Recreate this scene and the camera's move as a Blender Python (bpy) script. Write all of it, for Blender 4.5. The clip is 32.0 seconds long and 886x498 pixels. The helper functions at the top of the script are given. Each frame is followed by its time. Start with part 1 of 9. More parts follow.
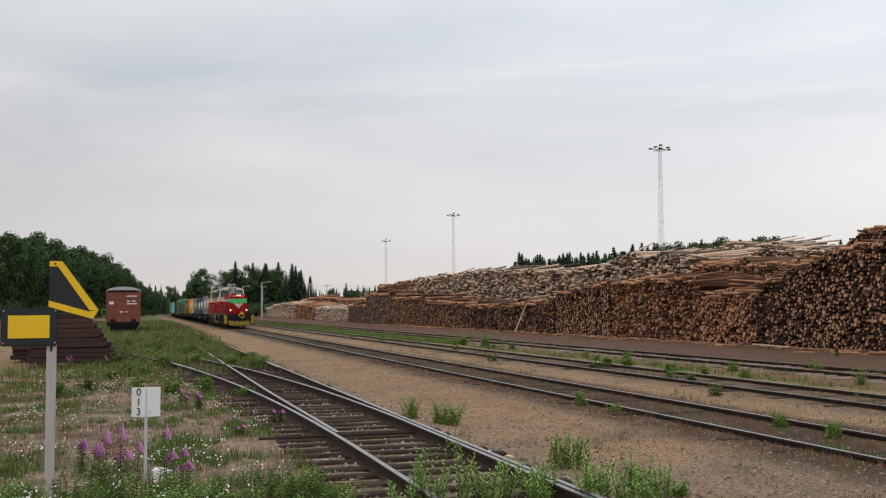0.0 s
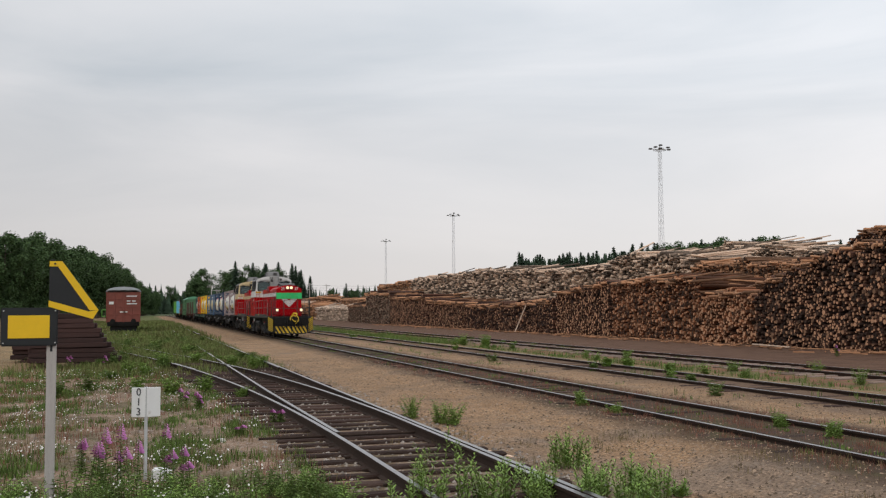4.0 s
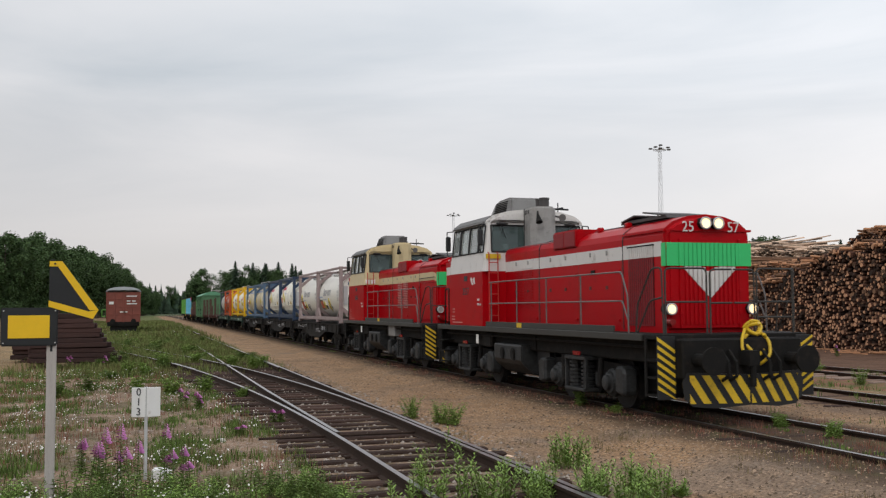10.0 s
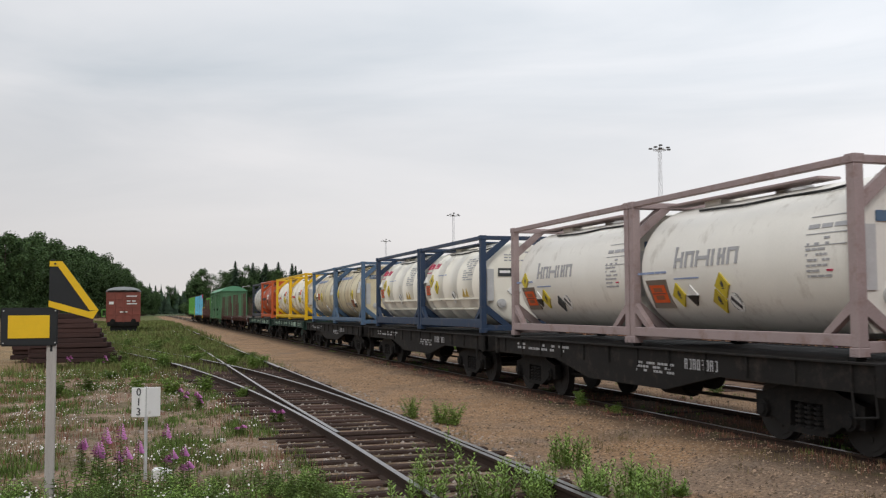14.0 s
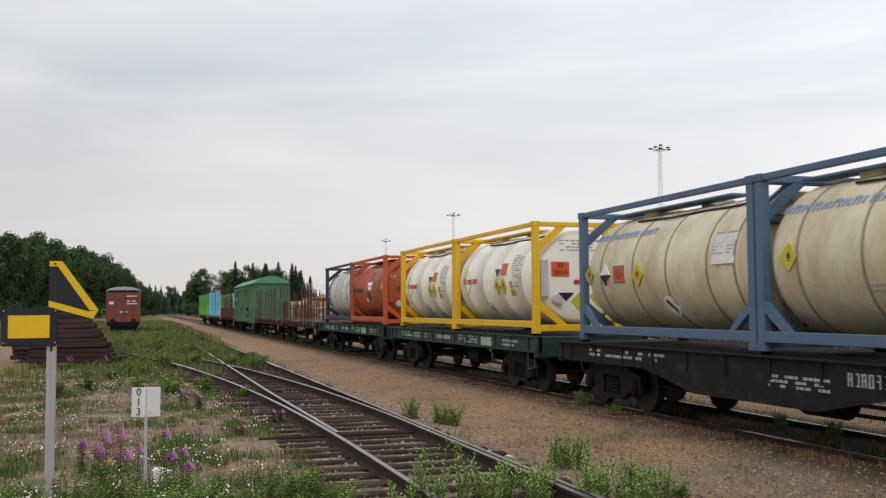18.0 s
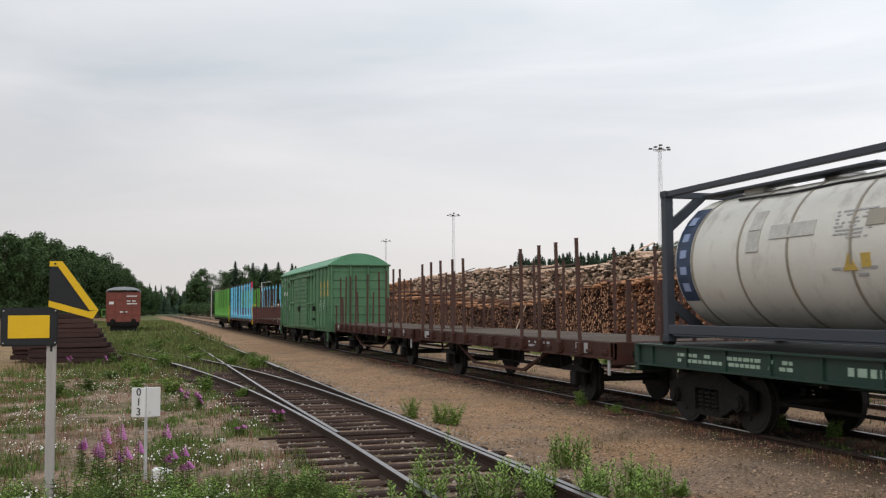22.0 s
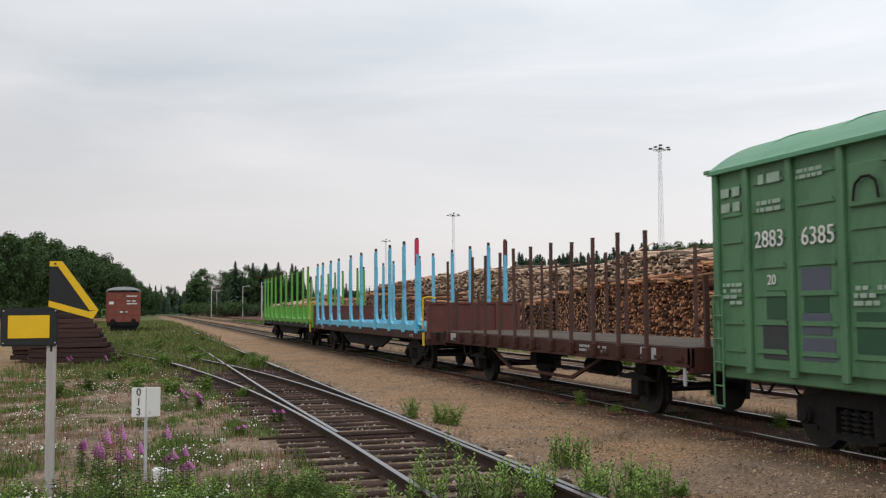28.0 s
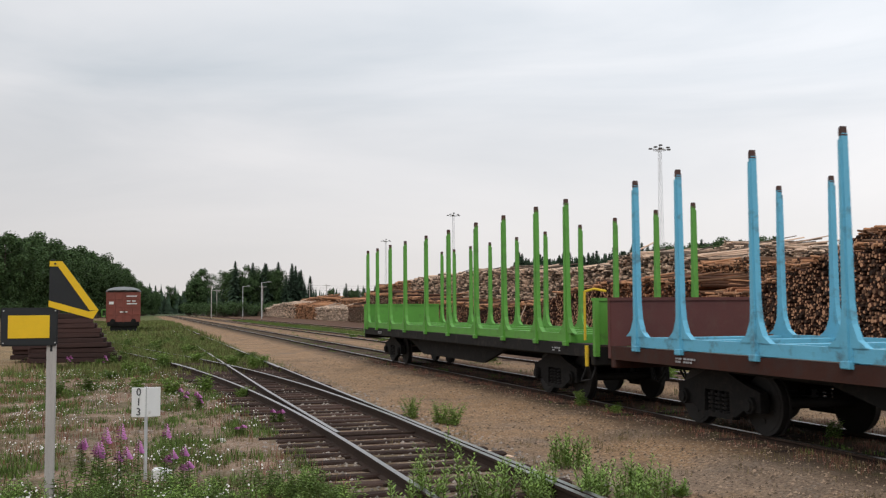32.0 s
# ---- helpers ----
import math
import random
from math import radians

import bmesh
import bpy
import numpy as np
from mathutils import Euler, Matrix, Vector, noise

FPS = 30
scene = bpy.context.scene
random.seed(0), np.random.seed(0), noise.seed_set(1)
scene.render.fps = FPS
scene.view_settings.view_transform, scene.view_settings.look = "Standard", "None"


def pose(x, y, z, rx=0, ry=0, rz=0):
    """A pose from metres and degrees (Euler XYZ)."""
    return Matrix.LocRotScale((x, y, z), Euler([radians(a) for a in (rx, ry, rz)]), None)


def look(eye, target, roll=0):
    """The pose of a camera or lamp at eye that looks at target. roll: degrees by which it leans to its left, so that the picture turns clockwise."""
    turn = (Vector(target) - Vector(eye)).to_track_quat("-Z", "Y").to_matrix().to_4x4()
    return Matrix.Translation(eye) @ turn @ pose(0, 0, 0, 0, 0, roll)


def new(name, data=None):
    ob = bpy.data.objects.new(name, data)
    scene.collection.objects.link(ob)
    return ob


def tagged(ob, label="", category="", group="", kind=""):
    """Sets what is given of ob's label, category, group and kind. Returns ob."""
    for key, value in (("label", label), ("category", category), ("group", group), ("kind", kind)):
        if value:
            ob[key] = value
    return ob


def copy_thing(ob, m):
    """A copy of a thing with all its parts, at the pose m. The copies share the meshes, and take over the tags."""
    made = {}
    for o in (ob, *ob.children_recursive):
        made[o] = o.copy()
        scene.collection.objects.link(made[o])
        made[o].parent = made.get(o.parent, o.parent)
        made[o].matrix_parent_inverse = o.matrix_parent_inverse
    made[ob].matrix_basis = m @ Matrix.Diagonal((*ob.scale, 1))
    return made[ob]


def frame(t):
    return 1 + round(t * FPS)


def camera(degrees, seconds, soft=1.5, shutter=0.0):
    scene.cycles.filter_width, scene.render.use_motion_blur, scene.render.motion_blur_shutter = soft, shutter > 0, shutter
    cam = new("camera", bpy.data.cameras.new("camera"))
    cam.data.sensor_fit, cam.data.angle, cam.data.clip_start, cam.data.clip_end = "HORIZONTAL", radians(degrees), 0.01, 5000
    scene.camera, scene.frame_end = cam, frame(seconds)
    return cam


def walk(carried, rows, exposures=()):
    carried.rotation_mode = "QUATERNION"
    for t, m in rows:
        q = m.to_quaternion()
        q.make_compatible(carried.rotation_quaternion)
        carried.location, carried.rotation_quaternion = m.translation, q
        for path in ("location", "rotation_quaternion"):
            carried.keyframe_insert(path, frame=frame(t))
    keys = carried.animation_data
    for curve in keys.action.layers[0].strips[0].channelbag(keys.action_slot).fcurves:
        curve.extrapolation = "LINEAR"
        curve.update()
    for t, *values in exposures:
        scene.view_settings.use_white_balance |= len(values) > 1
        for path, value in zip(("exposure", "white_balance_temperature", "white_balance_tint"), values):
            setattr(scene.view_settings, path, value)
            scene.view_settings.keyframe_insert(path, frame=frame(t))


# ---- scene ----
# Camera: stands still on the left of the line. World: y along the track, x across it, z = 0 at rail top.
cam = camera(48.44, 32.0, soft=1.25, shutter=0.12)
EYE = Vector((0.0, 0.0, 1.937))
YAW, TILT = radians(17.0375), radians(3.4515)
AIM = EYE + Vector((math.sin(YAW) * math.cos(TILT), math.cos(YAW) * math.cos(TILT), math.sin(TILT))) * 50
walk(cam, [(0.0, look(EYE, AIM, -0.3715)), (32.0, look(EYE, AIM, -0.3715))],
     exposures=[(0.0, -0.05), (7.0, -0.05), (12.0, 0.04), (32.0, 0.06)])

# World: overcast sky with soft layered cloud, one wide weak sun.
world = bpy.data.worlds.new("overcast_sky")
scene.world = world
world.use_nodes = True
wn, wl = world.node_tree.nodes, world.node_tree.links
wn.clear()
w_out, w_bg = wn.new("ShaderNodeOutputWorld"), wn.new("ShaderNodeBackground")
w_sky = wn.new("ShaderNodeTexSky")
w_sky.sky_type, w_sky.sun_disc = "NISHITA", False
w_sky.sun_elevation, w_sky.sun_rotation = radians(40), radians(75)
w_gain = wn.new("ShaderNodeVectorMath"); w_gain.operation = "SCALE"; w_gain.inputs[3].default_value = 0.10
w_tc = wn.new("ShaderNodeTexCoord")
w_map = wn.new("ShaderNodeMapping"); w_map.inputs["Scale"].default_value = (1.0, 1.0, 5.0); w_map.inputs["Rotation"].default_value = (0.05, 0.1, 0.4)
w_n1 = wn.new("ShaderNodeTexNoise"); w_n1.inputs["Scale"].default_value = 1.7; w_n1.inputs["Detail"].default_value = 6; w_n1.inputs["Roughness"].default_value = 0.52
w_n1.inputs["Distortion"].default_value = 0.5
w_ramp = wn.new("ShaderNodeValToRGB")
w_ramp.color_ramp.elements[0].position, w_ramp.color_ramp.elements[0].color = 0.32, (0.60, 0.643, 0.688, 1)
w_ramp.color_ramp.elements[1].position, w_ramp.color_ramp.elements[1].color = 0.70, (0.875, 0.872, 0.89, 1)
w_sep = wn.new("ShaderNodeSeparateXYZ")
w_h = wn.new("ShaderNodeMapRange"); w_h.inputs[1].default_value, w_h.inputs[2].default_value = 0.0, 0.22
w_mixh = wn.new("ShaderNodeMix"); w_mixh.data_type = "RGBA"; w_mixh.inputs[6].default_value = (0.755, 0.715, 0.705, 1)
w_mix = wn.new("ShaderNodeMix"); w_mix.data_type = "RGBA"; w_mix.inputs[0].default_value = 0.93
wl.new(w_tc.outputs["Generated"], w_map.inputs[0]); wl.new(w_map.outputs[0], w_n1.inputs[0]); wl.new(w_n1.outputs[0], w_ramp.inputs[0])
wl.new(w_tc.outputs["Generated"], w_sep.inputs[0]); wl.new(w_sep.outputs[2], w_h.inputs[0]); wl.new(w_h.outputs[0], w_mixh.inputs[0])
wl.new(w_ramp.outputs[0], w_mixh.inputs[7])
wl.new(w_sky.outputs[0], w_gain.inputs[0]); wl.new(w_gain.outputs[0], w_mix.inputs[6]); wl.new(w_mixh.outputs[2], w_mix.inputs[7])
wl.new(w_mix.outputs[2], w_bg.inputs[0]); wl.new(w_bg.outputs[0], w_out.inputs[0])
w_zen = wn.new("ShaderNodeMapRange"); w_zen.inputs[1].default_value, w_zen.inputs[2].default_value, w_zen.inputs[3].default_value, w_zen.inputs[4].default_value = 0.18, 0.85, 0.97, 1.55
w_side = wn.new("ShaderNodeMapRange"); w_side.inputs[1].default_value, w_side.inputs[2].default_value, w_side.inputs[3].default_value, w_side.inputs[4].default_value = -0.15, 0.65, 0.90, 1.16
w_str = wn.new("ShaderNodeMath"); w_str.operation = "MULTIPLY"
wl.new(w_sep.outputs[2], w_zen.inputs[0]); wl.new(w_sep.outputs[0], w_side.inputs[0]); wl.new(w_zen.outputs[0], w_str.inputs[0]); wl.new(w_side.outputs[0], w_str.inputs[1])
wl.new(w_str.outputs[0], w_bg.inputs[1])

sun = new("sun", bpy.data.lights.new("sun", "SUN"))
sun.data.energy, sun.data.angle, sun.data.color = 0.9, radians(25), (1.0, 0.96, 0.9)
sun.matrix_world = look((-30, -40, 60), (10, 20, 0))


# ---- materials ----
def mat(name, col, rough=0.6, metal=0.0, var=0.18, scale=2.0, bump=0.15, dirt=None, dirt_amount=0.35, fine=40.0, per_object=0.0, per_island=0.0, stretch=(1, 1, 1), spec=0.4):
    """A surface with colour variation at two scales, fine relief and patches of dirt or wear."""
    m = bpy.data.materials.new(name)
    m.use_nodes = True
    n, l = m.node_tree.nodes, m.node_tree.links
    b = n["Principled BSDF"]
    b.inputs["Metallic"].default_value = metal
    b.inputs["Specular IOR Level"].default_value = spec
    tc, mp = n.new("ShaderNodeTexCoord"), n.new("ShaderNodeMapping")
    mp.inputs["Scale"].default_value = stretch
    l.new(tc.outputs["Object"], mp.inputs[0])
    big, small = n.new("ShaderNodeTexNoise"), n.new("ShaderNodeTexNoise")
    big.inputs["Scale"].default_value, big.inputs["Detail"].default_value = scale, 5
    small.inputs["Scale"].default_value, small.inputs["Detail"].default_value = fine, 3
    l.new(mp.outputs[0], big.inputs[0]); l.new(mp.outputs[0], small.inputs[0])
    avg = n.new("ShaderNodeMath"); avg.operation = "MULTIPLY_ADD"; avg.inputs[1].default_value = 0.6
    half = n.new("ShaderNodeMath"); half.operation = "MULTIPLY"; half.inputs[1].default_value = 0.4
    l.new(small.outputs[0], half.inputs[0]); l.new(big.outputs[0], avg.inputs[0]); l.new(half.outputs[0], avg.inputs[2])
    val = avg.outputs[0]
    for amount, kind in ((per_object, "o"), (per_island, "i")):
        if amount:
            src = n.new("ShaderNodeObjectInfo" if kind == "o" else "ShaderNodeNewGeometry")
            mr = n.new("ShaderNodeMath"); mr.operation = "MULTIPLY_ADD"; mr.inputs[1].default_value = amount
            l.new(src.outputs["Random" if kind == "o" else "Random Per Island"], mr.inputs[0])
            sub = n.new("ShaderNodeMath"); sub.operation = "SUBTRACT"; sub.inputs[1].default_value = amount / 2
            l.new(val, mr.inputs[2]); l.new(mr.outputs[0], sub.inputs[0]); val = sub.outputs[0]
    ramp = n.new("ShaderNodeValToRGB")
    ramp.color_ramp.elements[0].position, ramp.color_ramp.elements[1].position = 0.25, 0.75
    ramp.color_ramp.elements[0].color = (*[c * (1 - var) for c in col], 1)
    ramp.color_ramp.elements[1].color = (*[min(1, c * (1 + var)) for c in col], 1)
    l.new(val, ramp.inputs[0])
    out = ramp.outputs[0]
    if dirt:
        dn = n.new("ShaderNodeTexNoise"); dn.inputs["Scale"].default_value, dn.inputs["Detail"].default_value, dn.inputs["Roughness"].default_value = scale * 1.7, 8, 0.7
        l.new(mp.outputs[0], dn.inputs[0])
        dr = n.new("ShaderNodeMapRange"); dr.inputs[1].default_value, dr.inputs[2].default_value, dr.inputs[4].default_value = 0.62 - dirt_amount * 0.4, 0.72, 0.85
        mx = n.new("ShaderNodeMix"); mx.data_type = "RGBA"; mx.inputs[7].default_value = (*dirt, 1)
        l.new(dn.outputs[0], dr.inputs[0]); l.new(dr.outputs[0], mx.inputs[0]); l.new(out, mx.inputs[6]); out = mx.outputs[2]
    l.new(out, b.inputs["Base Color"])
    rr = n.new("ShaderNodeMapRange"); rr.inputs[3].default_value, rr.inputs[4].default_value = max(0.05, rough - 0.12), min(1, rough + 0.12)
    l.new(big.outputs[0], rr.inputs[0]); l.new(rr.outputs[0], b.inputs["Roughness"])
    if bump:
        bp = n.new("ShaderNodeBump"); bp.inputs["Strength"].default_value, bp.inputs["Distance"].default_value = bump, 0.01
        l.new(small.outputs[0], bp.inputs["Height"]); l.new(bp.outputs[0], b.inputs["Normal"])
    return m


def glow(name, col, power):
    m = bpy.data.materials.new(name)
    m.use_nodes = True
    b = m.node_tree.nodes["Principled BSDF"]
    b.inputs["Base Color"].default_value, b.inputs["Emission Color"].default_value, b.inputs["Emission Strength"].default_value = (*col, 1), (*col, 1), power
    return m


def glass(name, tint):
    m = bpy.data.materials.new(name)
    m.use_nodes = True
    b = m.node_tree.nodes["Principled BSDF"]
    b.inputs["Base Color"].default_value, b.inputs["Roughness"].default_value, b.inputs["Transmission Weight"].default_value, b.inputs["IOR"].default_value = (*tint, 1), 0.03, 0.75, 1.45
    return m


RUST = (0.11, 0.055, 0.035)
GRIME = (0.035, 0.03, 0.027)
M_RED = mat("loco_red_paint", (0.37, 0.002, 0.006), 0.34, var=0.12, scale=0.9, bump=0.03, dirt=(0.24, 0.004, 0.006), dirt_amount=0.16, spec=0.10)
M_WHITE = mat("loco_white_paint", (0.60, 0.58, 0.56), 0.42, var=0.08, bump=0.04, dirt=(0.3, 0.27, 0.25), dirt_amount=0.15)
M_CREAM = mat("loco_cream_paint", (0.56, 0.45, 0.26), 0.42, var=0.08, bump=0.04, dirt=(0.3, 0.24, 0.15), dirt_amount=0.15)
M_SIGGREEN = mat("signal_green_paint", (0.035, 0.50, 0.15), 0.5, var=0.08, bump=0.03)
M_ROOF = mat("grey_roof_paint", (0.12, 0.115, 0.112), 0.6, var=0.2, bump=0.08, dirt=GRIME, dirt_amount=0.2)
M_DARK = mat("dark_frame_steel", (0.0105, 0.010, 0.0095), 0.75, var=0.35, scale=3, bump=0.3, dirt=(0.03, 0.023, 0.019), dirt_amount=0.25, spec=0.14)
M_BOGIE = mat("greasy_bogie_steel", (0.0095, 0.009, 0.009), 0.7, var=0.5, scale=5, bump=0.3, dirt=(0.027, 0.021, 0.017), dirt_amount=0.3, spec=0.15)
M_LOCOBOGIE = mat("grey_bogie_paint", (0.040, 0.042, 0.044), 0.5, var=0.6, scale=5, bump=0.25, dirt=(0.007, 0.0065, 0.006), dirt_amount=0.85, spec=0.25)
M_DECKGREY = mat("deck_edge_paint", (0.036, 0.034, 0.030), 0.6, var=0.25, bump=0.1, dirt=GRIME, dirt_amount=0.3)
M_WHEEL = mat("wheel_steel", (0.014, 0.012, 0.011), 0.65, metal=0.1, var=0.35, scale=6, bump=0.2)
M_RAILTOP = mat("polished_rail_head", (0.27, 0.265, 0.265), 0.32, metal=0.9, var=0.2, scale=4, bump=0.05, dirt=(0.12, 0.08, 0.06), dirt_amount=0.25)
M_RAILSIDE = mat("rusty_rail_web", (0.04, 0.026, 0.02), 0.9, var=0.4, scale=4, bump=0.3, spec=0.15)
M_BLACK = mat("black_paint", (0.012, 0.012, 0.013), 0.5, var=0.3, bump=0.05)
M_RUBBER = mat("black_rubber", (0.015, 0.015, 0.016), 0.75, bump=0.1)
M_YELLOW = mat("warning_yellow_paint", (0.62, 0.41, 0.02), 0.5, var=0.15, scale=3, bump=0.05, dirt=(0.25, 0.16, 0.03), dirt_amount=0.2)
M_SIGNYEL = mat("sign_yellow_enamel", (0.74, 0.46, 0.01), 0.5, var=0.07, scale=4, bump=0.02)
M_SIGNBLK = mat("sign_black_enamel", (0.012, 0.014, 0.016), 0.5, var=0.3, scale=6, bump=0.04)
M_SIGNWHITE = mat("sign_white_enamel", (0.78, 0.78, 0.76), 0.45, var=0.05, scale=6, bump=0.02, dirt=(0.5, 0.46, 0.4), dirt_amount=0.08)
M_GALV = mat("galvanised_steel", (0.5, 0.5, 0.5), 0.5, metal=0.2, var=0.15, scale=6, bump=0.1)
M_POSTWOOD = mat("grey_weathered_post", (0.40, 0.37, 0.35), 0.85, var=0.2, scale=3, bump=0.3, stretch=(6, 6, 0.6))
M_GLASS = glass("cab_glass", (0.16, 0.22, 0.215))
M_CABIN = mat("cab_interior", (0.06, 0.075, 0.07), 0.8)
M_HEAD = glow("headlight_glow", (1.0, 0.76, 0.42), 1.25)
M_LENS = mat("dead_lamp_lens", (0.35, 0.33, 0.3), 0.2, var=0.05, bump=0.0)
M_TAIL = mat("red_lamp_lens", (0.25, 0.02, 0.02), 0.2, bump=0.0)
M_TEXTWHITE = mat("stencil_white", (0.62, 0.62, 0.6), 0.6, var=0.2, scale=8, bump=0.02)
M_TEXTGREY = mat("stencil_grey", (0.34, 0.34, 0.35), 0.6, var=0.25, scale=8, bump=0.02)
M_TEXTDARK = mat("stencil_dark", (0.05, 0.05, 0.055), 0.6, bump=0.02)
M_TEXTRED = mat("logo_red", (0.5, 0.03, 0.09), 0.5, bump=0.02)
M_PLACARD = mat("placard_yellow", (0.52, 0.41, 0.03), 0.5, var=0.12, bump=0.02, dirt=(0.3, 0.2, 0.08), dirt_amount=0.15)
M_ORANGEPLATE = mat("orange_plate", (0.62, 0.09, 0.015), 0.5, var=0.12, bump=0.02)
M_BROWNPLATE = mat("faded_plate", (0.26, 0.09, 0.045), 0.6, var=0.15, bump=0.02)
M_PINKFRAME = mat("faded_rose_frame", (0.31, 0.24, 0.235), 0.6, var=0.2, bump=0.1, dirt=(0.2, 0.12, 0.1), dirt_amount=0.25)
M_NAVYFRAME = mat("navy_frame", (0.022, 0.042, 0.085), 0.5, var=0.2, bump=0.08, dirt=(0.1, 0.09, 0.09), dirt_amount=0.15)
M_SLATEFRAME = mat("slate_blue_frame", (0.075, 0.13, 0.21), 0.5, var=0.2, bump=0.08, dirt=(0.13, 0.1, 0.09), dirt_amount=0.2)
M_YELFRAME = mat("yellow_frame", (0.72, 0.43, 0.012), 0.45, var=0.1, bump=0.05, dirt=(0.4, 0.22, 0.03), dirt_amount=0.12)
M_ORGFRAME = mat("orange_frame", (0.48, 0.088, 0.022), 0.5, var=0.14, bump=0.06, dirt=(0.28, 0.07, 0.03), dirt_amount=0.22)
M_GREYFRAME = mat("dark_slate_frame", (0.04, 0.047, 0.06), 0.55, var=0.2, bump=0.08)
M_TANKWHITE = mat("white_tank_cladding", (0.74, 0.715, 0.655), 0.4, var=0.07, scale=1.2, bump=0.05, dirt=(0.42, 0.38, 0.32), dirt_amount=0.2, stretch=(1, 1, 0.5))
M_TANKIVORY = mat("ivory_tank_cladding", (0.80, 0.765, 0.67), 0.35, var=0.05, scale=1.2, bump=0.04, dirt=(0.5, 0.44, 0.35), dirt_amount=0.12, stretch=(1, 1, 0.5))
M_TANKCREAM = mat("cream_tank_cladding", (0.66, 0.585, 0.40), 0.45, var=0.1, scale=1.0, bump=0.05, dirt=(0.36, 0.25, 0.145), dirt_amount=0.5, stretch=(1, 1, 0.5))
M_TANKORG = mat("orange_tank_cladding", (0.36, 0.068, 0.024), 0.5, var=0.13, scale=1.4, bump=0.05, dirt=(0.3, 0.085, 0.045), dirt_amount=0.3, stretch=(1, 1, 0.5))
M_TANKGREY = mat("grey_white_tank_cladding", (0.58, 0.57, 0.52), 0.45, var=0.1, scale=1.4, bump=0.05, dirt=(0.33, 0.3, 0.26), dirt_amount=0.25, stretch=(1, 1, 0.5))
M_WAGGREEN = mat("green_wagon_frame", (0.008, 0.031, 0.022), 0.55, var=0.25, bump=0.1, dirt=(0.03, 0.035, 0.03), dirt_amount=0.3)
M_WAGDARK = mat("grimy_wagon_frame", (0.0155, 0.0145, 0.014), 0.75, var=0.4, bump=0.2, dirt=(0.05, 0.04, 0.034), dirt_amount=0.25, spec=0.14)
M_BOXGREEN = mat("boxcar_green_paint", (0.078, 0.180, 0.090), 0.5, var=0.14, scale=1.0, bump=0.06, dirt=(0.04, 0.105, 0.055), dirt_amount=0.3, stretch=(1, 1, 0.4))
M_BOXROOF = mat("boxcar_roof_green", (0.10, 0.27, 0.155), 0.55, var=0.12, scale=1.0, bump=0.06, dirt=(0.08, 0.2, 0.12), dirt_amount=0.2)
M_RUSTWAG = mat("oxide_red_wagon_paint", (0.05, 0.019, 0.0135), 0.75, var=0.3, scale=2.5, bump=0.2, dirt=(0.045, 0.03, 0.027), dirt_amount=0.4, spec=0.2)
M_STAKE = mat("rusty_stake_steel", (0.07, 0.03, 0.022), 0.75, var=0.35, scale=3, bump=0.15, dirt=(0.05, 0.035, 0.03), dirt_amount=0.4)
M_DECKWOOD = mat("worn_deck_planks", (0.075, 0.055, 0.041), 0.9, var=0.3, scale=2.5, bump=0.4, per_object=0.3, stretch=(0.6, 6, 6))
M_BLUE = mat("sky_blue_paint", (0.125, 0.42, 0.59), 0.5, var=0.12, scale=2.0, bump=0.06, dirt=(0.07, 0.1, 0.11), dirt_amount=0.22)
M_GRASSGREEN = mat("bright_green_paint", (0.10, 0.30, 0.045), 0.5, var=0.13, scale=2.0, bump=0.06, dirt=(0.07, 0.15, 0.04), dirt_amount=0.22)
M_BULKHEAD = mat("maroon_bulkhead", (0.10, 0.031, 0.027), 0.65, var=0.2, scale=2.0, bump=0.1, dirt=(0.11, 0.05, 0.04), dirt_amount=0.3)
M_FADEYEL = mat("faded_yellow_panel", (0.36, 0.30, 0.09), 0.6, var=0.2, scale=3, bump=0.05)
M_GREYPANEL = mat("blackout_panel", (0.035, 0.038, 0.04), 0.6, var=0.3, scale=5, bump=0.03)
M_SLEEPER = mat("old_sleeper_wood", (0.05, 0.031, 0.025), 0.95, var=0.5, scale=3.0, bump=0.6, per_object=0.5, stretch=(1, 6, 6), dirt=(0.13, 0.095, 0.078), dirt_amount=0.18, spec=0.12)
M_OLDTIE = mat("tarred_old_sleeper", (0.045, 0.022, 0.019), 0.9, var=0.4, scale=3.0, bump=0.5, per_object=0.5, stretch=(1, 6, 6))
M_BARK = mat("tree_bark", (0.09, 0.07, 0.055), 0.95, var=0.4, scale=4, bump=0.5)
M_LOGEND = mat("cut_log_end", (0.275, 0.148, 0.084), 0.9, var=0.9, scale=4.0, bump=0.2, per_island=0.9, per_object=0.5)
M_LOGEND_PALE = mat("weathered_log_end", (0.34, 0.245, 0.17), 0.9, var=0.7, scale=4.0, bump=0.2, per_island=0.9)
M_LOGBARK = mat("log_bark", (0.064, 0.028, 0.017), 0.95, var=0.6, scale=3.0, bump=0.5, per_island=0.8)
M_LOGORANGE = mat("pine_log_bark", (0.30, 0.15, 0.078), 0.9, var=0.6, scale=3.0, bump=0.4, per_island=0.9)
M_LOGPALE = mat("birch_log_bark", (0.40, 0.29, 0.215), 0.9, var=0.8, scale=3.0, bump=0.4, per_island=0.9)
# near-black brown that stands for the shade between stacked logs
M_GAP = mat("log_gap_shade", (0.03, 0.018, 0.012), 1.0, var=0.4, scale=4, bump=0.3)
M_LEAF = mat("birch_leaves", spec=0.12, col=(0.056, 0.094, 0.036), rough=0.7, var=0.4, scale=0.6, bump=0.0, per_island=0.7)
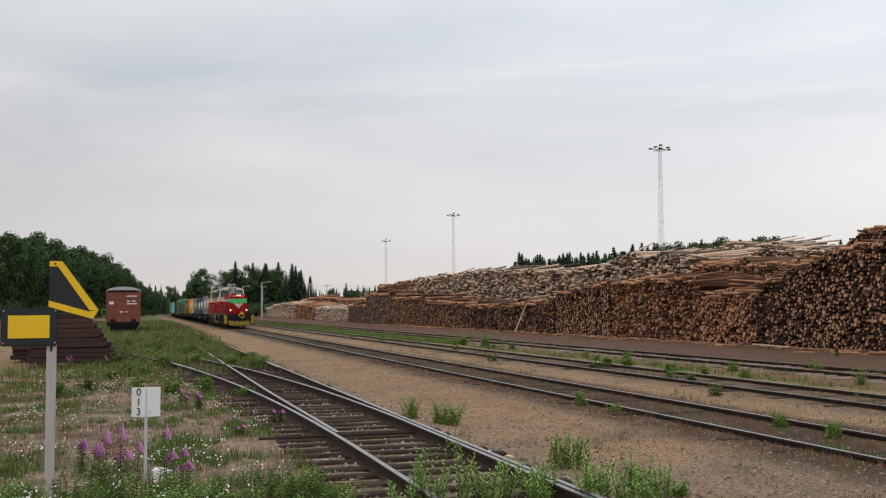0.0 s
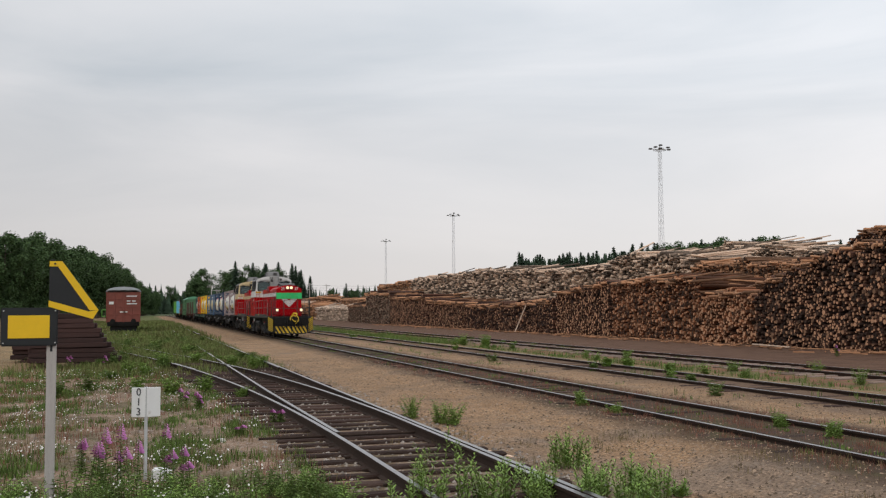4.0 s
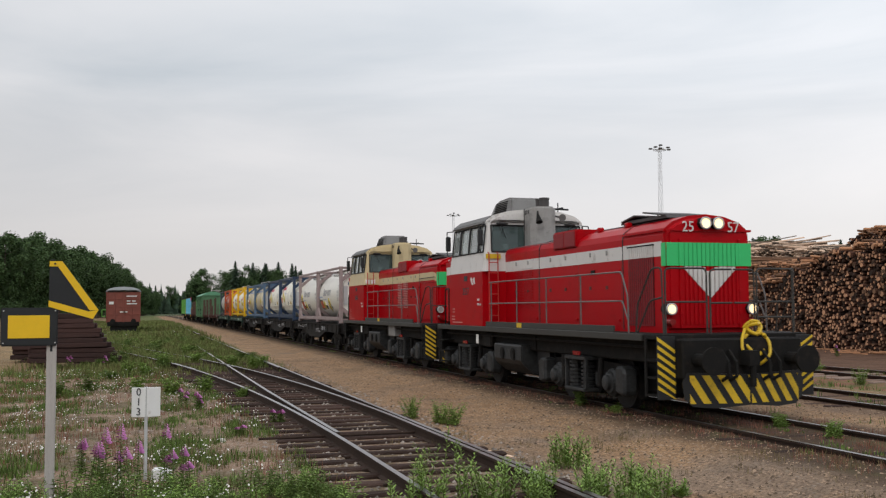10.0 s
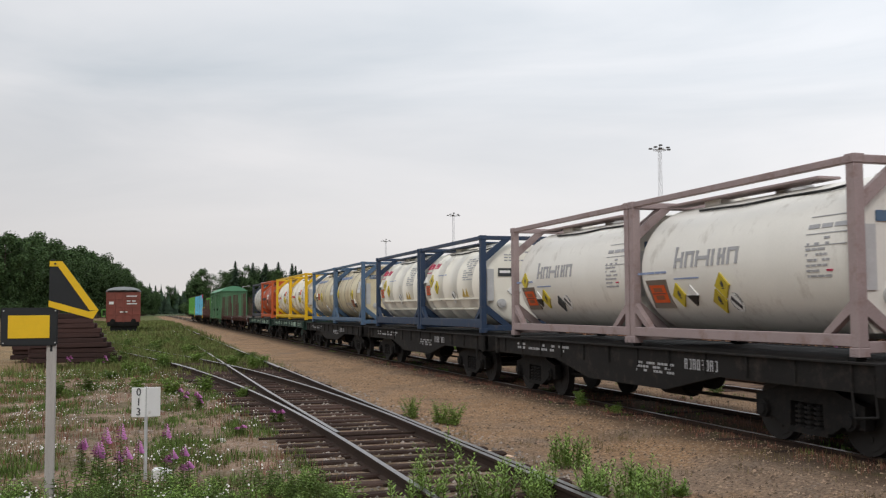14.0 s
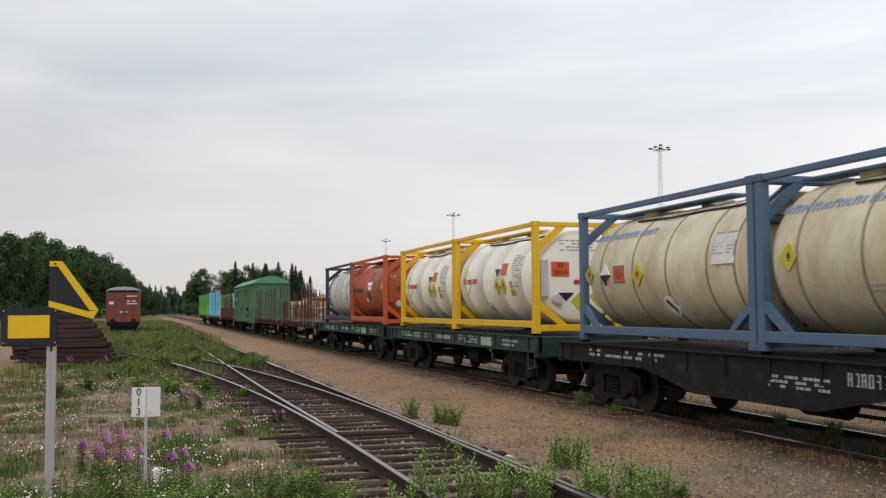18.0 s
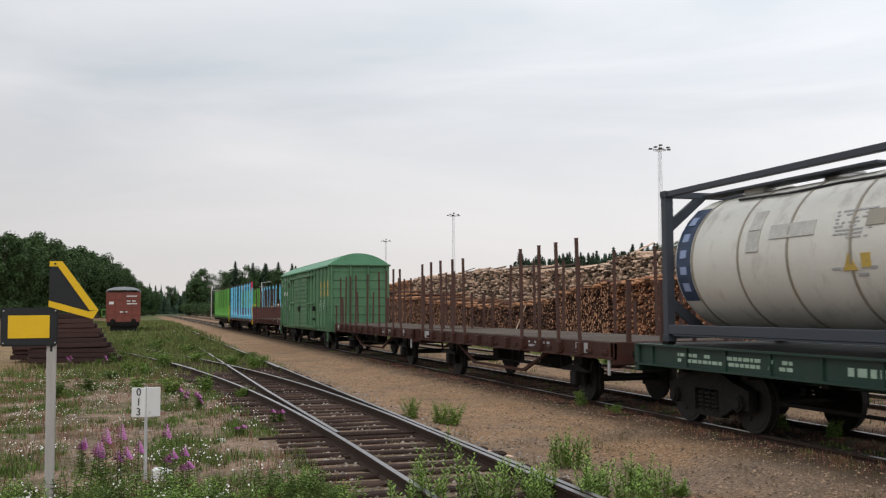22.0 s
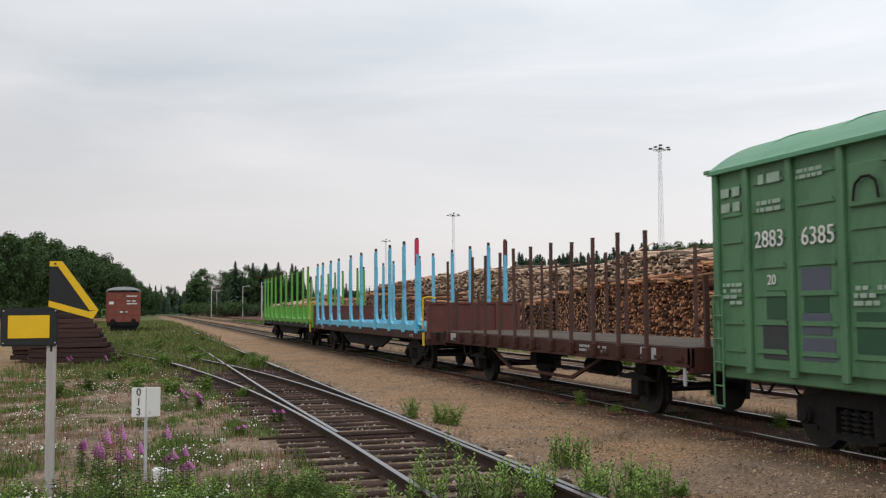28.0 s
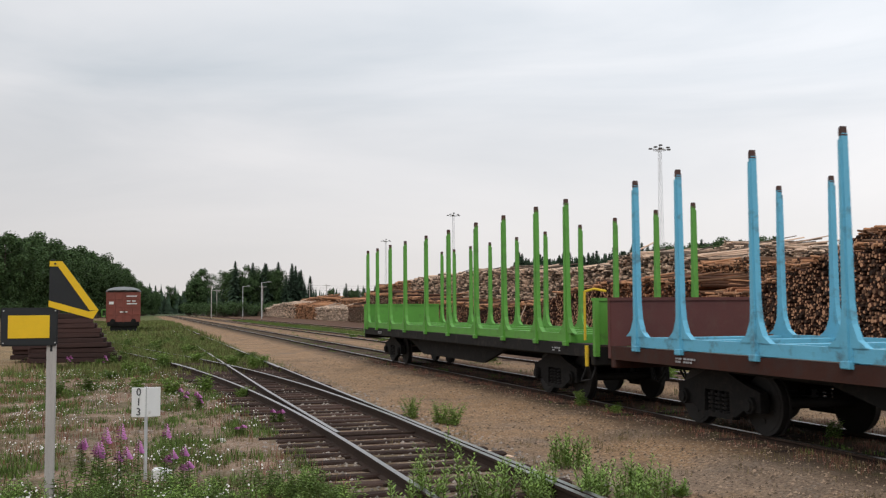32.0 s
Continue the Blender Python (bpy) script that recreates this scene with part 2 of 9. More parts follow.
# needle green lightened, distance haze is put into the colour
M_LEAFDARK = mat("hazed_spruce_needles", spec=0.12, col=(0.040, 0.066, 0.040), rough=0.8, var=0.4, scale=0.6, bump=0.0, per_island=0.7)
M_WILLOW = mat("willow_leaves", spec=0.12, col=(0.21, 0.32, 0.075), rough=0.6, var=0.35, scale=2.0, bump=0.0, per_island=0.6)
M_GRASS = mat("meadow_grass", spec=0.12, col=(0.10, 0.15, 0.038), rough=0.8, var=0.4, scale=0.5, bump=0.0, per_island=0.9)
M_GRASSDRY = mat("dry_grass", spec=0.12, col=(0.155, 0.12, 0.06), rough=0.85, var=0.35, scale=0.8, bump=0.0, per_island=0.8)
M_DAISY = mat("white_petals", (0.60, 0.58, 0.53), 0.7, var=0.1, bump=0.0)
M_PINK = mat("fireweed_petals", (0.54, 0.19, 0.45), 0.7, var=0.25, scale=9, bump=0.0)
M_STONE = mat("ballast_stone", (0.27, 0.232, 0.20), 0.9, var=0.4, scale=3, bump=0.2, per_island=1.0)
M_SORREL = mat("sorrel_stalks", spec=0.12, col=(0.22, 0.10, 0.07), rough=0.85, var=0.35, scale=0.8, bump=0.0, per_island=0.8)
M_STEM = mat("green_stems", spec=0.12, col=(0.12, 0.15, 0.05), rough=0.75, var=0.3, scale=5, bump=0.0)
M_WEED = mat("weed_leaves", spec=0.12, col=(0.13, 0.20, 0.052), rough=0.65, var=0.35, scale=2.0, bump=0.0, per_island=0.6)
M_TURRET = mat("sooty_white_paint", (0.30, 0.29, 0.28), 0.5, var=0.15, bump=0.05, dirt=(0.12, 0.115, 0.11), dirt_amount=0.3)
M_PALETIE = mat("bleached_sleeper", (0.22, 0.16, 0.13), 0.95, var=0.35, scale=3.0, bump=0.5, per_object=0.5, stretch=(1, 6, 6), spec=0.15)
M_GRASSTALL = mat("rank_grass", spec=0.12, col=(0.115, 0.155, 0.045), rough=0.85, var=0.5, scale=0.35, bump=0.0, per_island=0.9, dirt=(0.17, 0.112, 0.062), dirt_amount=0.5)
M_PEELED = mat("peeled_log", (0.45, 0.34, 0.26), 0.85, var=0.4, scale=3.0, bump=0.3, per_island=0.9)
M_GRAVEL = mat("brown_gravel", (0.23, 0.165, 0.115), 0.95, var=0.6, scale=3, bump=0.2, per_island=1.2, spec=0.2)

M_SOOT = mat("sooty_roof_sheet", (0.06, 0.055, 0.055), 0.6, var=0.25, scale=2, bump=0.1, dirt=(0.1, 0.03, 0.03), dirt_amount=0.15)
M_ROOFBOX = mat("weathered_grey_casing", (0.19, 0.185, 0.18), 0.55, var=0.15, scale=2, bump=0.06, dirt=(0.1, 0.095, 0.09), dirt_amount=0.25)
M_LOUVRE = mat("chalky_louvre_edge", (0.50, 0.20, 0.18), 0.6, var=0.2, scale=5, bump=0.05)
M_MESHRED = mat("red_wire_mesh", (0.22, 0.012, 0.016), 0.6, var=0.25, scale=30, bump=0.5)
M_LADDER = mat("ladder_red_paint", (0.42, 0.03, 0.02), 0.5, var=0.15, bump=0.04)
M_RAILGREY = mat("hand_rail_grey", (0.13, 0.12, 0.115), 0.5, var=0.2, scale=4, bump=0.06)
M_PANE = glass("clear_cab_glass", (0.62, 0.66, 0.65))
M_HOLDER = mat("plate_holder_steel", (0.17, 0.14, 0.115), 0.6, var=0.15, bump=0.05)
M_LOGOBLUE = mat("faded_blue_stencil", (0.24, 0.30, 0.46), 0.6, var=0.15, bump=0.02)
M_LIME = mat("lime_logo", (0.48, 0.52, 0.06), 0.5, var=0.1, bump=0.02)
M_STAINORG = mat("darkened_orange", (0.26, 0.06, 0.03), 0.6, var=0.15, bump=0.02)
M_TEXTFAINT = mat("worn_lettering", (0.44, 0.43, 0.40), 0.6, var=0.25, scale=9, bump=0.02)
M_BAND = mat("steel_tank_band", (0.30, 0.27, 0.22), 0.4, metal=0.4, var=0.15, bump=0.05)
M_OCHRE = mat("ochre_panel", (0.45, 0.31, 0.07), 0.55, var=0.2, scale=3, bump=0.05, dirt=(0.2, 0.2, 0.08), dirt_amount=0.2)
M_DEEPGREEN = mat("dark_green_patch", (0.02, 0.07, 0.035), 0.55, var=0.2, scale=3, bump=0.04)
M_SLATEPANEL = mat("slate_patch", (0.075, 0.085, 0.11), 0.55, var=0.2, scale=3, bump=0.04)
M_TEXTFADE = mat("faded_stencil", (0.28, 0.38, 0.30), 0.6, var=0.25, scale=8, bump=0.02)
M_LOGMID = mat("brown_pine_bark", (0.17, 0.066, 0.03), 0.95, var=0.6, scale=3.0, bump=0.5, per_island=0.8)
M_MAST = mat("pale_mast_steel", (0.58, 0.585, 0.6), 0.5, var=0.1, scale=3, bump=0.05)


# ---- mesh helpers ----
def part(name, bm, material, parent=None, label="", m=None, smooth=False):
    """Links a bmesh as one mesh object under a thing or under a part."""
    me = bpy.data.meshes.new(name)
    bm.to_mesh(me)
    bm.free()
    return lay(name, me, material, parent, label, m, smooth)


def lay(name, me, material, parent=None, label="", m=None, smooth=False):
    if not me.materials:
        for one in (material if isinstance(material, (list, tuple)) else [material]):
            me.materials.append(one)
    if smooth:
        me.polygons.foreach_set("use_smooth", [True] * len(me.polygons))
    ob = new(name, me)
    ob.parent = parent
    if m is not None:
        ob.matrix_basis = m
    if label:
        ob["label"] = label
    return ob


def thing(name, label, category, group="", kind="", m=None):
    ob = new(name)
    ob.empty_display_size = 0.2
    if m is not None:
        ob.matrix_basis = m
    return tagged(ob, label, category, group, kind)


def box(bm, x0, x1, y0, y1, z0, z1, mi=0):
    v = [bm.verts.new(p) for p in ((x0, y0, z0), (x1, y0, z0), (x1, y1, z0), (x0, y1, z0), (x0, y0, z1), (x1, y0, z1), (x1, y1, z1), (x0, y1, z1))]
    for f in ((3, 2, 1, 0), (4, 5, 6, 7), (0, 1, 5, 4), (1, 2, 6, 5), (2, 3, 7, 6), (3, 0, 4, 7)):
        bm.faces.new([v[i] for i in f]).material_index = mi
    return v


def cbox(x0, x1, y0, y1, z0, z1, bevel=0.01, seg=1):
    """A box with softened edges as a bmesh of its own."""
    bm = bmesh.new()
    box(bm, x0, x1, y0, y1, z0, z1)
    if bevel:
        bmesh.ops.bevel(bm, geom=list(bm.edges), offset=bevel, segments=seg, affect="EDGES", clamp_overlap=True)
    return bm


def rod(bm, a, b, r, n=8, r2=None, caps=True, mi=0, capmi=None):
    a, b = Vector(a), Vector(b)
    d = (b - a).normalized()
    u = d.orthogonal().normalized()
    w = d.cross(u)
    r2 = r if r2 is None else r2
    ring = []
    for c, rr in ((a, r), (b, r2)):
        ring.append([bm.verts.new(c + (u * math.cos(2 * math.pi * i / n) + w * math.sin(2 * math.pi * i / n)) * rr) for i in range(n)])
    for i in range(n):
        bm.faces.new((ring[0][i], ring[0][(i + 1) % n], ring[1][(i + 1) % n], ring[1][i])).material_index = mi
    if caps:
        bm.faces.new(ring[0][::-1]).material_index = mi if capmi is None else capmi
        bm.faces.new(ring[1]).material_index = mi if capmi is None else capmi


def pipe(bm, points, r, n=6):
    for a, b in zip(points, points[1:]):
        rod(bm, a, b, r, n)


def bent(points, r=0.09, steps=4):
    """The same line with its inner corners rounded."""
    pts = [Vector(p) for p in points]
    out = [pts[0]]
    for a, b, c in zip(pts, pts[1:], pts[2:]):
        k = min(r, (a - b).length * 0.45, (c - b).length * 0.45)
        p, q = b + (a - b).normalized() * k, b + (c - b).normalized() * k
        for i in range(steps + 1):
            t = i / steps
            out.append(p * (1 - t) ** 2 + b * 2 * t * (1 - t) + q * t ** 2)
    return out + [pts[-1]]


def prism(bm, outline, axis, a, b, mi=0):
    """Extrudes a 2D outline along x, y or z from a to b."""
    def put(p, t):
        return {"x": (t, p[0], p[1]), "y": (p[0], t, p[1]), "z": (p[0], p[1], t)}[axis]
    r0, r1 = [bm.verts.new(put(p, a)) for p in outline], [bm.verts.new(put(p, b)) for p in outline]
    n = len(outline)
    for i in range(n):
        bm.faces.new((r0[i], r0[(i + 1) % n], r1[(i + 1) % n], r1[i])).material_index = mi
    bm.faces.new(r0[::-1]).material_index = mi
    bm.faces.new(r1).material_index = mi
    bmesh.ops.recalc_face_normals(bm, faces=bm.faces[:])


def lathe(bm, rings, n, axis="y", cx=0.0, cz=0.0):
    """Rings of (t, radius) turned round a line along y."""
    loops = []
    for t, r in rings:
        loops.append([bm.verts.new((cx + r * math.cos(2 * math.pi * i / n), t, cz + r * math.sin(2 * math.pi * i / n))) for i in range(n)])
    for p, q in zip(loops, loops[1:]):
        for i in range(n):
            bm.faces.new((p[i], q[i], q[(i + 1) % n], p[(i + 1) % n]))
    bm.faces.new(loops[0])
    bm.faces.new(loops[-1][::-1])
    bmesh.ops.recalc_face_normals(bm, faces=bm.faces[:])


_text = {}


def text_mesh(words, size, depth=0.004):
    key = (words, size)
    if key not in _text:
        cu = bpy.data.curves.new("lettering", "FONT")
        cu.body, cu.size, cu.extrude, cu.align_x, cu.align_y, cu.resolution_u = words, size, depth, "CENTER", "CENTER", 3
        ob = bpy.data.objects.new("lettering", cu)
        scene.collection.objects.link(ob)
        bpy.context.view_layer.update()
        _text[key] = bpy.data.meshes.new_from_object(ob)
        bpy.data.objects.remove(ob)
    return _text[key].copy()


# lettering on a vehicle's near side (faces -x, reads towards -y) and on its front (faces -y)
SIDE = Matrix(((0, 0, -1, 0), (-1, 0, 0, 0), (0, 1, 0, 0), (0, 0, 0, 1)))
FRONT = Matrix(((1, 0, 0, 0), (0, 0, -1, 0), (0, 1, 0, 0), (0, 0, 0, 1)))


def side_text(words, size, x, y, z, material, parent, name="lettering", label=""):
    return lay(name, text_mesh(words, size), material, parent, label, Matrix.Translation((x, y, z)) @ SIDE)


def front_text(words, size, x, y, z, material, parent, name="lettering", label=""):
    return lay(name, text_mesh(words, size), material, parent, label, Matrix.Translation((x, y, z)) @ FRONT)


def raw(name, verts, faces, material, parent=None, label="", mats=None, m=None):
    me = bpy.data.meshes.new(name)
    me.from_pydata([tuple(v) for v in verts], [], faces)
    if mats is not None:
        for one in material:
            me.materials.append(one)
        me.polygons.foreach_set("material_index", mats)
    me.update()
    return lay(name, me, material, parent, label, m)


# ---- ground ----
def turnout_shift(y):
    """How far the diverging route has left the straight one."""
    return 0.0 if y < 13 else 0.003 * (y - 13) ** 2 if y < 44 else 2.883 + 0.186 * (y - 44) - 0.0011 * (y - 44) ** 2 if y < 75 else 7.59 - 1.95 + 0 * y


def ground_height(x, y):
    n1 = noise.noise(Vector((x * 0.35, y * 0.35, 0.3)))
    n2 = noise.noise(Vector((x * 1.3, y * 1.3, 4.0)))
    z = -0.20 + 0.03 * n1 + 0.015 * n2
    near = min(abs(x - c) for c in (9.815, 14.6, 20.3))
    fill = -0.09 if x < 17.4 else -0.115
    if near < 1.5:
        z = fill + 0.018 * n2 + 0.012 * n1
    elif near < 2.6:
        z = fill + 0.018 * n2 + 0.012 * n1 + (near - 1.5) / 1.1 * (-0.05 + 0.02 * n1)
    if y < 44 and 1.2 < x < 5.6 and x > 3.7 - turnout_shift(max(13, y)) - 1.7:
        z = -0.185 + 0.014 * n2
    if x < 5.2 and y > 38:
        k = min(1, (y - 38) / 20) * min(1, max(0, (5.2 - x) / 2.0))
        z += k * (0.10 + 0.10 * n1)
    if x < -6 and y > 30:
        z += min(1.5, (-6 - x) * 0.03)
    if x > 24 and y < 400:
        z += min(0.05, 0.004 * (x - 24))
    return z


def build_ground():
    xs = [-2500, -1200, -600, -300, -150, -90, -60] + list(np.arange(-40, 0, 1.0)) + list(np.arange(0, 24, 0.3)) + list(np.arange(24, 40, 1.0)) + [44, 50, 60, 80, 110, 160, 250, 400, 800, 1500, 2500]
    ys = [-2500, -1000, -400, -150, -60, -25, -10, 0] + list(np.arange(4, 50, 0.35)) + list(np.arange(50, 130, 1.2)) + list(np.arange(130, 300, 8.0)) + [320, 360, 420, 500, 650, 900, 1400, 2000, 2500]
    verts = [(x, y, ground_height(x, y)) for y in ys for x in xs]
    nx = len(xs)
    faces = [(j * nx + i, j * nx + i + 1, (j + 1) * nx + i + 1, (j + 1) * nx + i) for j in range(len(ys) - 1) for i in range(nx - 1)]
    m = bpy.data.materials.new("yard_ground")
    m.use_nodes = True
    n, l = m.node_tree.nodes, m.node_tree.links
    b = n["Principled BSDF"]
    b.inputs["Roughness"].default_value, b.inputs["Specular IOR Level"].default_value = 0.95, 0.15
    tc, sep = n.new("ShaderNodeTexCoord"), n.new("ShaderNodeSeparateXYZ")
    l.new(tc.outputs["Object"], sep.inputs[0])

    def tex(scale, detail=6, rough=0.6):
        t = n.new("ShaderNodeTexNoise")
        t.inputs["Scale"].default_value, t.inputs["Detail"].default_value, t.inputs["Roughness"].default_value = scale, detail, rough
        l.new(tc.outputs["Object"], t.inputs[0])
        return t.outputs[0]

    def maprange(src, a, c, lo=0.0, hi=1.0):
        r = n.new("ShaderNodeMapRange")
        r.inputs[1].default_value, r.inputs[2].default_value, r.inputs[3].default_value, r.inputs[4].default_value = a, c, lo, hi
        l.new(src, r.inputs[0])
        return r.outputs[0]

    def math2(op, a, c):
        k = n.new("ShaderNodeMath"); k.operation = op
        for i, s in enumerate((a, c)):
            if isinstance(s, (int, float)):
                k.inputs[i].default_value = s
            else:
                l.new(s, k.inputs[i])
        return k.outputs[0]

    def blend(fac, a, c):
        k = n.new("ShaderNodeMix"); k.data_type = "RGBA"
        l.new(fac, k.inputs[0])
        for i, s in ((6, a), (7, c)):
            if isinstance(s, tuple):
                k.inputs[i].default_value = (*s, 1)
            else:
                l.new(s, k.inputs[i])
        return k.outputs[2]

    big, mid, fine = tex(0.22), tex(1.4), tex(22.0, 4, 0.7)
    pebble = n.new("ShaderNodeTexVoronoi"); pebble.inputs["Scale"].default_value = 26
    l.new(tc.outputs["Object"], pebble.inputs[0])
    sand = blend(maprange(mid, 0.3, 0.7), (0.295, 0.178, 0.095), (0.455, 0.29, 0.165))
    sand = blend(maprange(fine, 0.44, 0.60), sand, (0.15, 0.092, 0.056))
    sand = blend(maprange(pebble.outputs["Color"], 0.78, 0.9, 0, 0.7), sand, (0.40, 0.33, 0.26))
    sand = blend(maprange(tex(7.0, 8, 0.75), 0.57, 0.66, 0, 0.6), sand, (0.12, 0.078, 0.05))
    sand = blend(maprange(tex(0.5, 6, 0.65), 0.5, 0.64, 0, 0.6), sand, (0.165, 0.115, 0.078))
    # greyer coarse gravel in patches, most of it at the near end of the yard
    grey = blend(maprange(fine, 0.4, 0.6), (0.235, 0.19, 0.155), (0.115, 0.088, 0.07))
    near_end = maprange(sep.outputs[1], 9.5, 19.0, 0.13, -0.03)
    sand = blend(maprange(math2("ADD", tex(0.42, 6, 0.6), near_end), 0.53, 0.66, 0, 0.6), sand, grey)
    wob = math2("MULTIPLY", math2("SUBTRACT", mid, 0.5), 1.6)
    wob2 = math2("MULTIPLY", math2("SUBTRACT", big, 0.5), 6.0)
    xw = math2("ADD", sep.outputs[0], wob)
    # oily, dark earth along the running tracks; the first bed's tone also holds train shade
    col = sand
    for centre, half, tone in ((9.815, 1.6, (0.043, 0.028, 0.019)), (14.6, 1.3, (0.10, 0.062, 0.041)), (19.6, 2.2, (0.15, 0.068, 0.044))):
        d = math2("ABSOLUTE", math2("SUBTRACT", xw, centre), 0)
        col = blend(maprange(d, half - 0.35, half + 0.55, 0.93, 0.0), col, blend(maprange(fine, 0.35, 0.65), tone, tuple(c * 1.8 for c in tone)))
    # moss and bark scraps on the track beds
    bed = maprange(math2("ABSOLUTE", math2("SUBTRACT", xw, 9.815), 0), 0.9, 1.7, 0.85, 0.0)
    col = blend(math2("MULTIPLY", bed, maprange(tex(1.1, 7, 0.7), 0.5, 0.62)), col, (0.085, 0.08, 0.034))
    col = blend(math2("MULTIPLY", bed, maprange(tex(3.3, 8, 0.75), 0.56, 0.64)), col, (0.15, 0.075, 0.048))
    col = blend(math2("MULTIPLY", bed, maprange(tex(5.0, 8, 0.8), 0.58, 0.66)), col, (0.03, 0.022, 0.017))
    # reddish dirt road before the timber stacks
    col = blend(maprange(xw, 21.6, 23.0), col, blend(maprange(mid, 0.3, 0.7), (0.088, 0.047, 0.031), (0.15, 0.086, 0.056)))
    # stony earth and moss round the switch and the sign
    left = maprange(math2("ADD", sep.outputs[0], wob), 5.3, 4.3)
    soil = blend(maprange(mid, 0.35, 0.65), (0.13, 0.083, 0.054), (0.30, 0.20, 0.135))
    soil = blend(maprange(pebble.outputs["Color"], 0.55, 0.8, 0, 0.75), soil, (0.35, 0.29, 0.235))
    soil = blend(maprange(tex(0.9), 0.47, 0.62, 0, 0.6), soil, (0.08, 0.078, 0.034))
    soil = blend(maprange(tex(4.5, 8, 0.75), 0.54, 0.64, 0, 0.7), soil, (0.085, 0.055, 0.038))
    col = blend(left, col, soil)
    # meadow beyond
    yw = math2("ADD", sep.outputs[1], wob2)
    green = blend(maprange(mid, 0.3, 0.7), (0.075, 0.10, 0.035), (0.16, 0.155, 0.06))
    far_left = math2("MULTIPLY", maprange(yw, 33, 42), maprange(xw, 5.4, 4.2))
    col = blend(far_left, col, green)
    col = blend(math2("MULTIPLY", maprange(yw, 26, 38, 0, 0.75), maprange(xw, -1.6, -3.2)), col, sand)
    col = blend(math2("MULTIPLY", maprange(xw, 15.9, 16.7), math2("MULTIPLY", maprange(xw, 19.6, 18.6), maprange(mid, 0.42, 0.58, 0, 0.8))), col, (0.11, 0.125, 0.045))
    far = math2("MAXIMUM", maprange(sep.outputs[0], 75, 90), maprange(sep.outputs[1], 330, 420))
    col = blend(far, col, (0.06, 0.085, 0.035))
    l.new(col, b.inputs["Base Color"])
    bp = n.new("ShaderNodeBump"); bp.inputs["Strength"].default_value, bp.inputs["Distance"].default_value = 0.7, 0.03
    l.new(math2("ADD", fine, pebble.outputs["Distance"]), bp.inputs["Height"]); l.new(bp.outputs[0], b.inputs["Normal"])
    g = raw("ground", verts, faces, m)
    g.data.polygons.foreach_set("use_smooth", [True] * len(g.data.polygons))
    tagged(g, "sandy railway yard ground with weeds and dirt", "ground", kind="structure")


build_ground()

# ---- tracks ----
RAIL = [(-0.036, 0.0), (0.036, 0.0), (0.036, -0.035), (0.009, -0.05), (0.009, -0.14), (0.065, -0.155), (0.065, -0.168), (-0.065, -0.168), (-0.065, -0.155), (-0.009, -0.14), (-0.009, -0.05), (-0.036, -0.035)]


def rail(parent, path, name="rail"):
    """A flat-bottomed rail swept along (x, y) points."""
    verts, faces, mats, k = [], [], [], len(RAIL)
    for i, (x, y) in enumerate(path):
        for (dx, dz) in RAIL:
            verts.append((x + dx, y, dz))
        if i:
            a, b = (i - 1) * k, i * k
            for j in range(k):
                faces.append((a + j, a + (j + 1) % k, b + (j + 1) % k, b + j))
                mats.append(0 if j == 0 else 1)
    faces += [tuple(range(k)), tuple(range((len(path) - 1) * k, len(path) * k))]
    mats += [1, 1]
    ob = raw(name, verts, faces, (M_RAILTOP, M_RAILSIDE), parent, mats=mats)
    return ob


def sleeper_mesh(length):
    bm = cbox(-length / 2, length / 2, -0.105, 0.105, -0.16, 0.0, 0.02)
    me = bpy.data.meshes.new("sleeper")
    bm.to_mesh(me); bm.free()
    me.materials.append(M_SLEEPER)
    return me


HALF = 0.797
rng = random.Random(7)
SLEEPER = sleeper_mesh(2.7)
SLEEPER_PALE = sleeper_mesh(2.7)
SLEEPER_PALE.materials[0] = M_PALETIE
for centre, far, count in ((9.815, 900, 95), (14.6, 900, 60), (20.3, 900, 90)):
    tr = thing("railway_track", "worn railway track half sunk in sandy dirt", "railway track", kind="structure")
    ys = [-40, 0, 5] + list(range(10, 120, 10)) + [150, 200, 300, 500, far]
    for side in (-HALF, HALF):
        rail(tr, [(centre + side, y) for y in ys])
    for i in range(count):
        y = 7 + i * 0.62 + rng.uniform(-0.05, 0.05)
        lay("sleeper", SLEEPER_PALE if centre > 20 else SLEEPER, M_SLEEPER, tr, m=pose(centre + rng.uniform(-0.05, 0.05) - (0.4 if centre > 20 else 0.0), y, (-0.07 if centre > 20 else -0.072) - rng.uniform(0.0, 0.035 + 0.01 * (centre > 20)), 0, rng.uniform(-0.6, 0.6), rng.uniform(-1.5, 1.5)))

SW = 3.715
turn = thing("railway_switch", "old railway switch with worn rails on bare wooden sleepers", "railway switch", kind="structure")
ys = [4, 8, 10, 12] + list(np.arange(13, 44, 1.0))
far_ys = list(np.arange(44, 76, 2.0)) + [80, 100, 130]
rail(turn, [(SW + HALF, y) for y in ys + far_ys])                                     # right stock rail
rail(turn, [(SW - HALF - turnout_shift(y), y) for y in ys + far_ys])                  # left stock rail, diverging
rail(turn, [(SW - HALF + 0.075 * max(0, 1 - (y - 15.5) / 8), y) for y in list(np.arange(15.5, 44, 1.0)) + far_ys], "switch_blade")
rail(turn, [(SW + HALF - turnout_shift(y) - 0.075 * max(0, 1 - (y - 15.5) / 8), y) for y in list(np.arange(17.0, 44, 1.0)) + far_ys], "switch_blade")
rail(turn, [(SW + HALF - 0.06, y) for y in np.arange(33.5, 38, 0.5)], "check_rail")
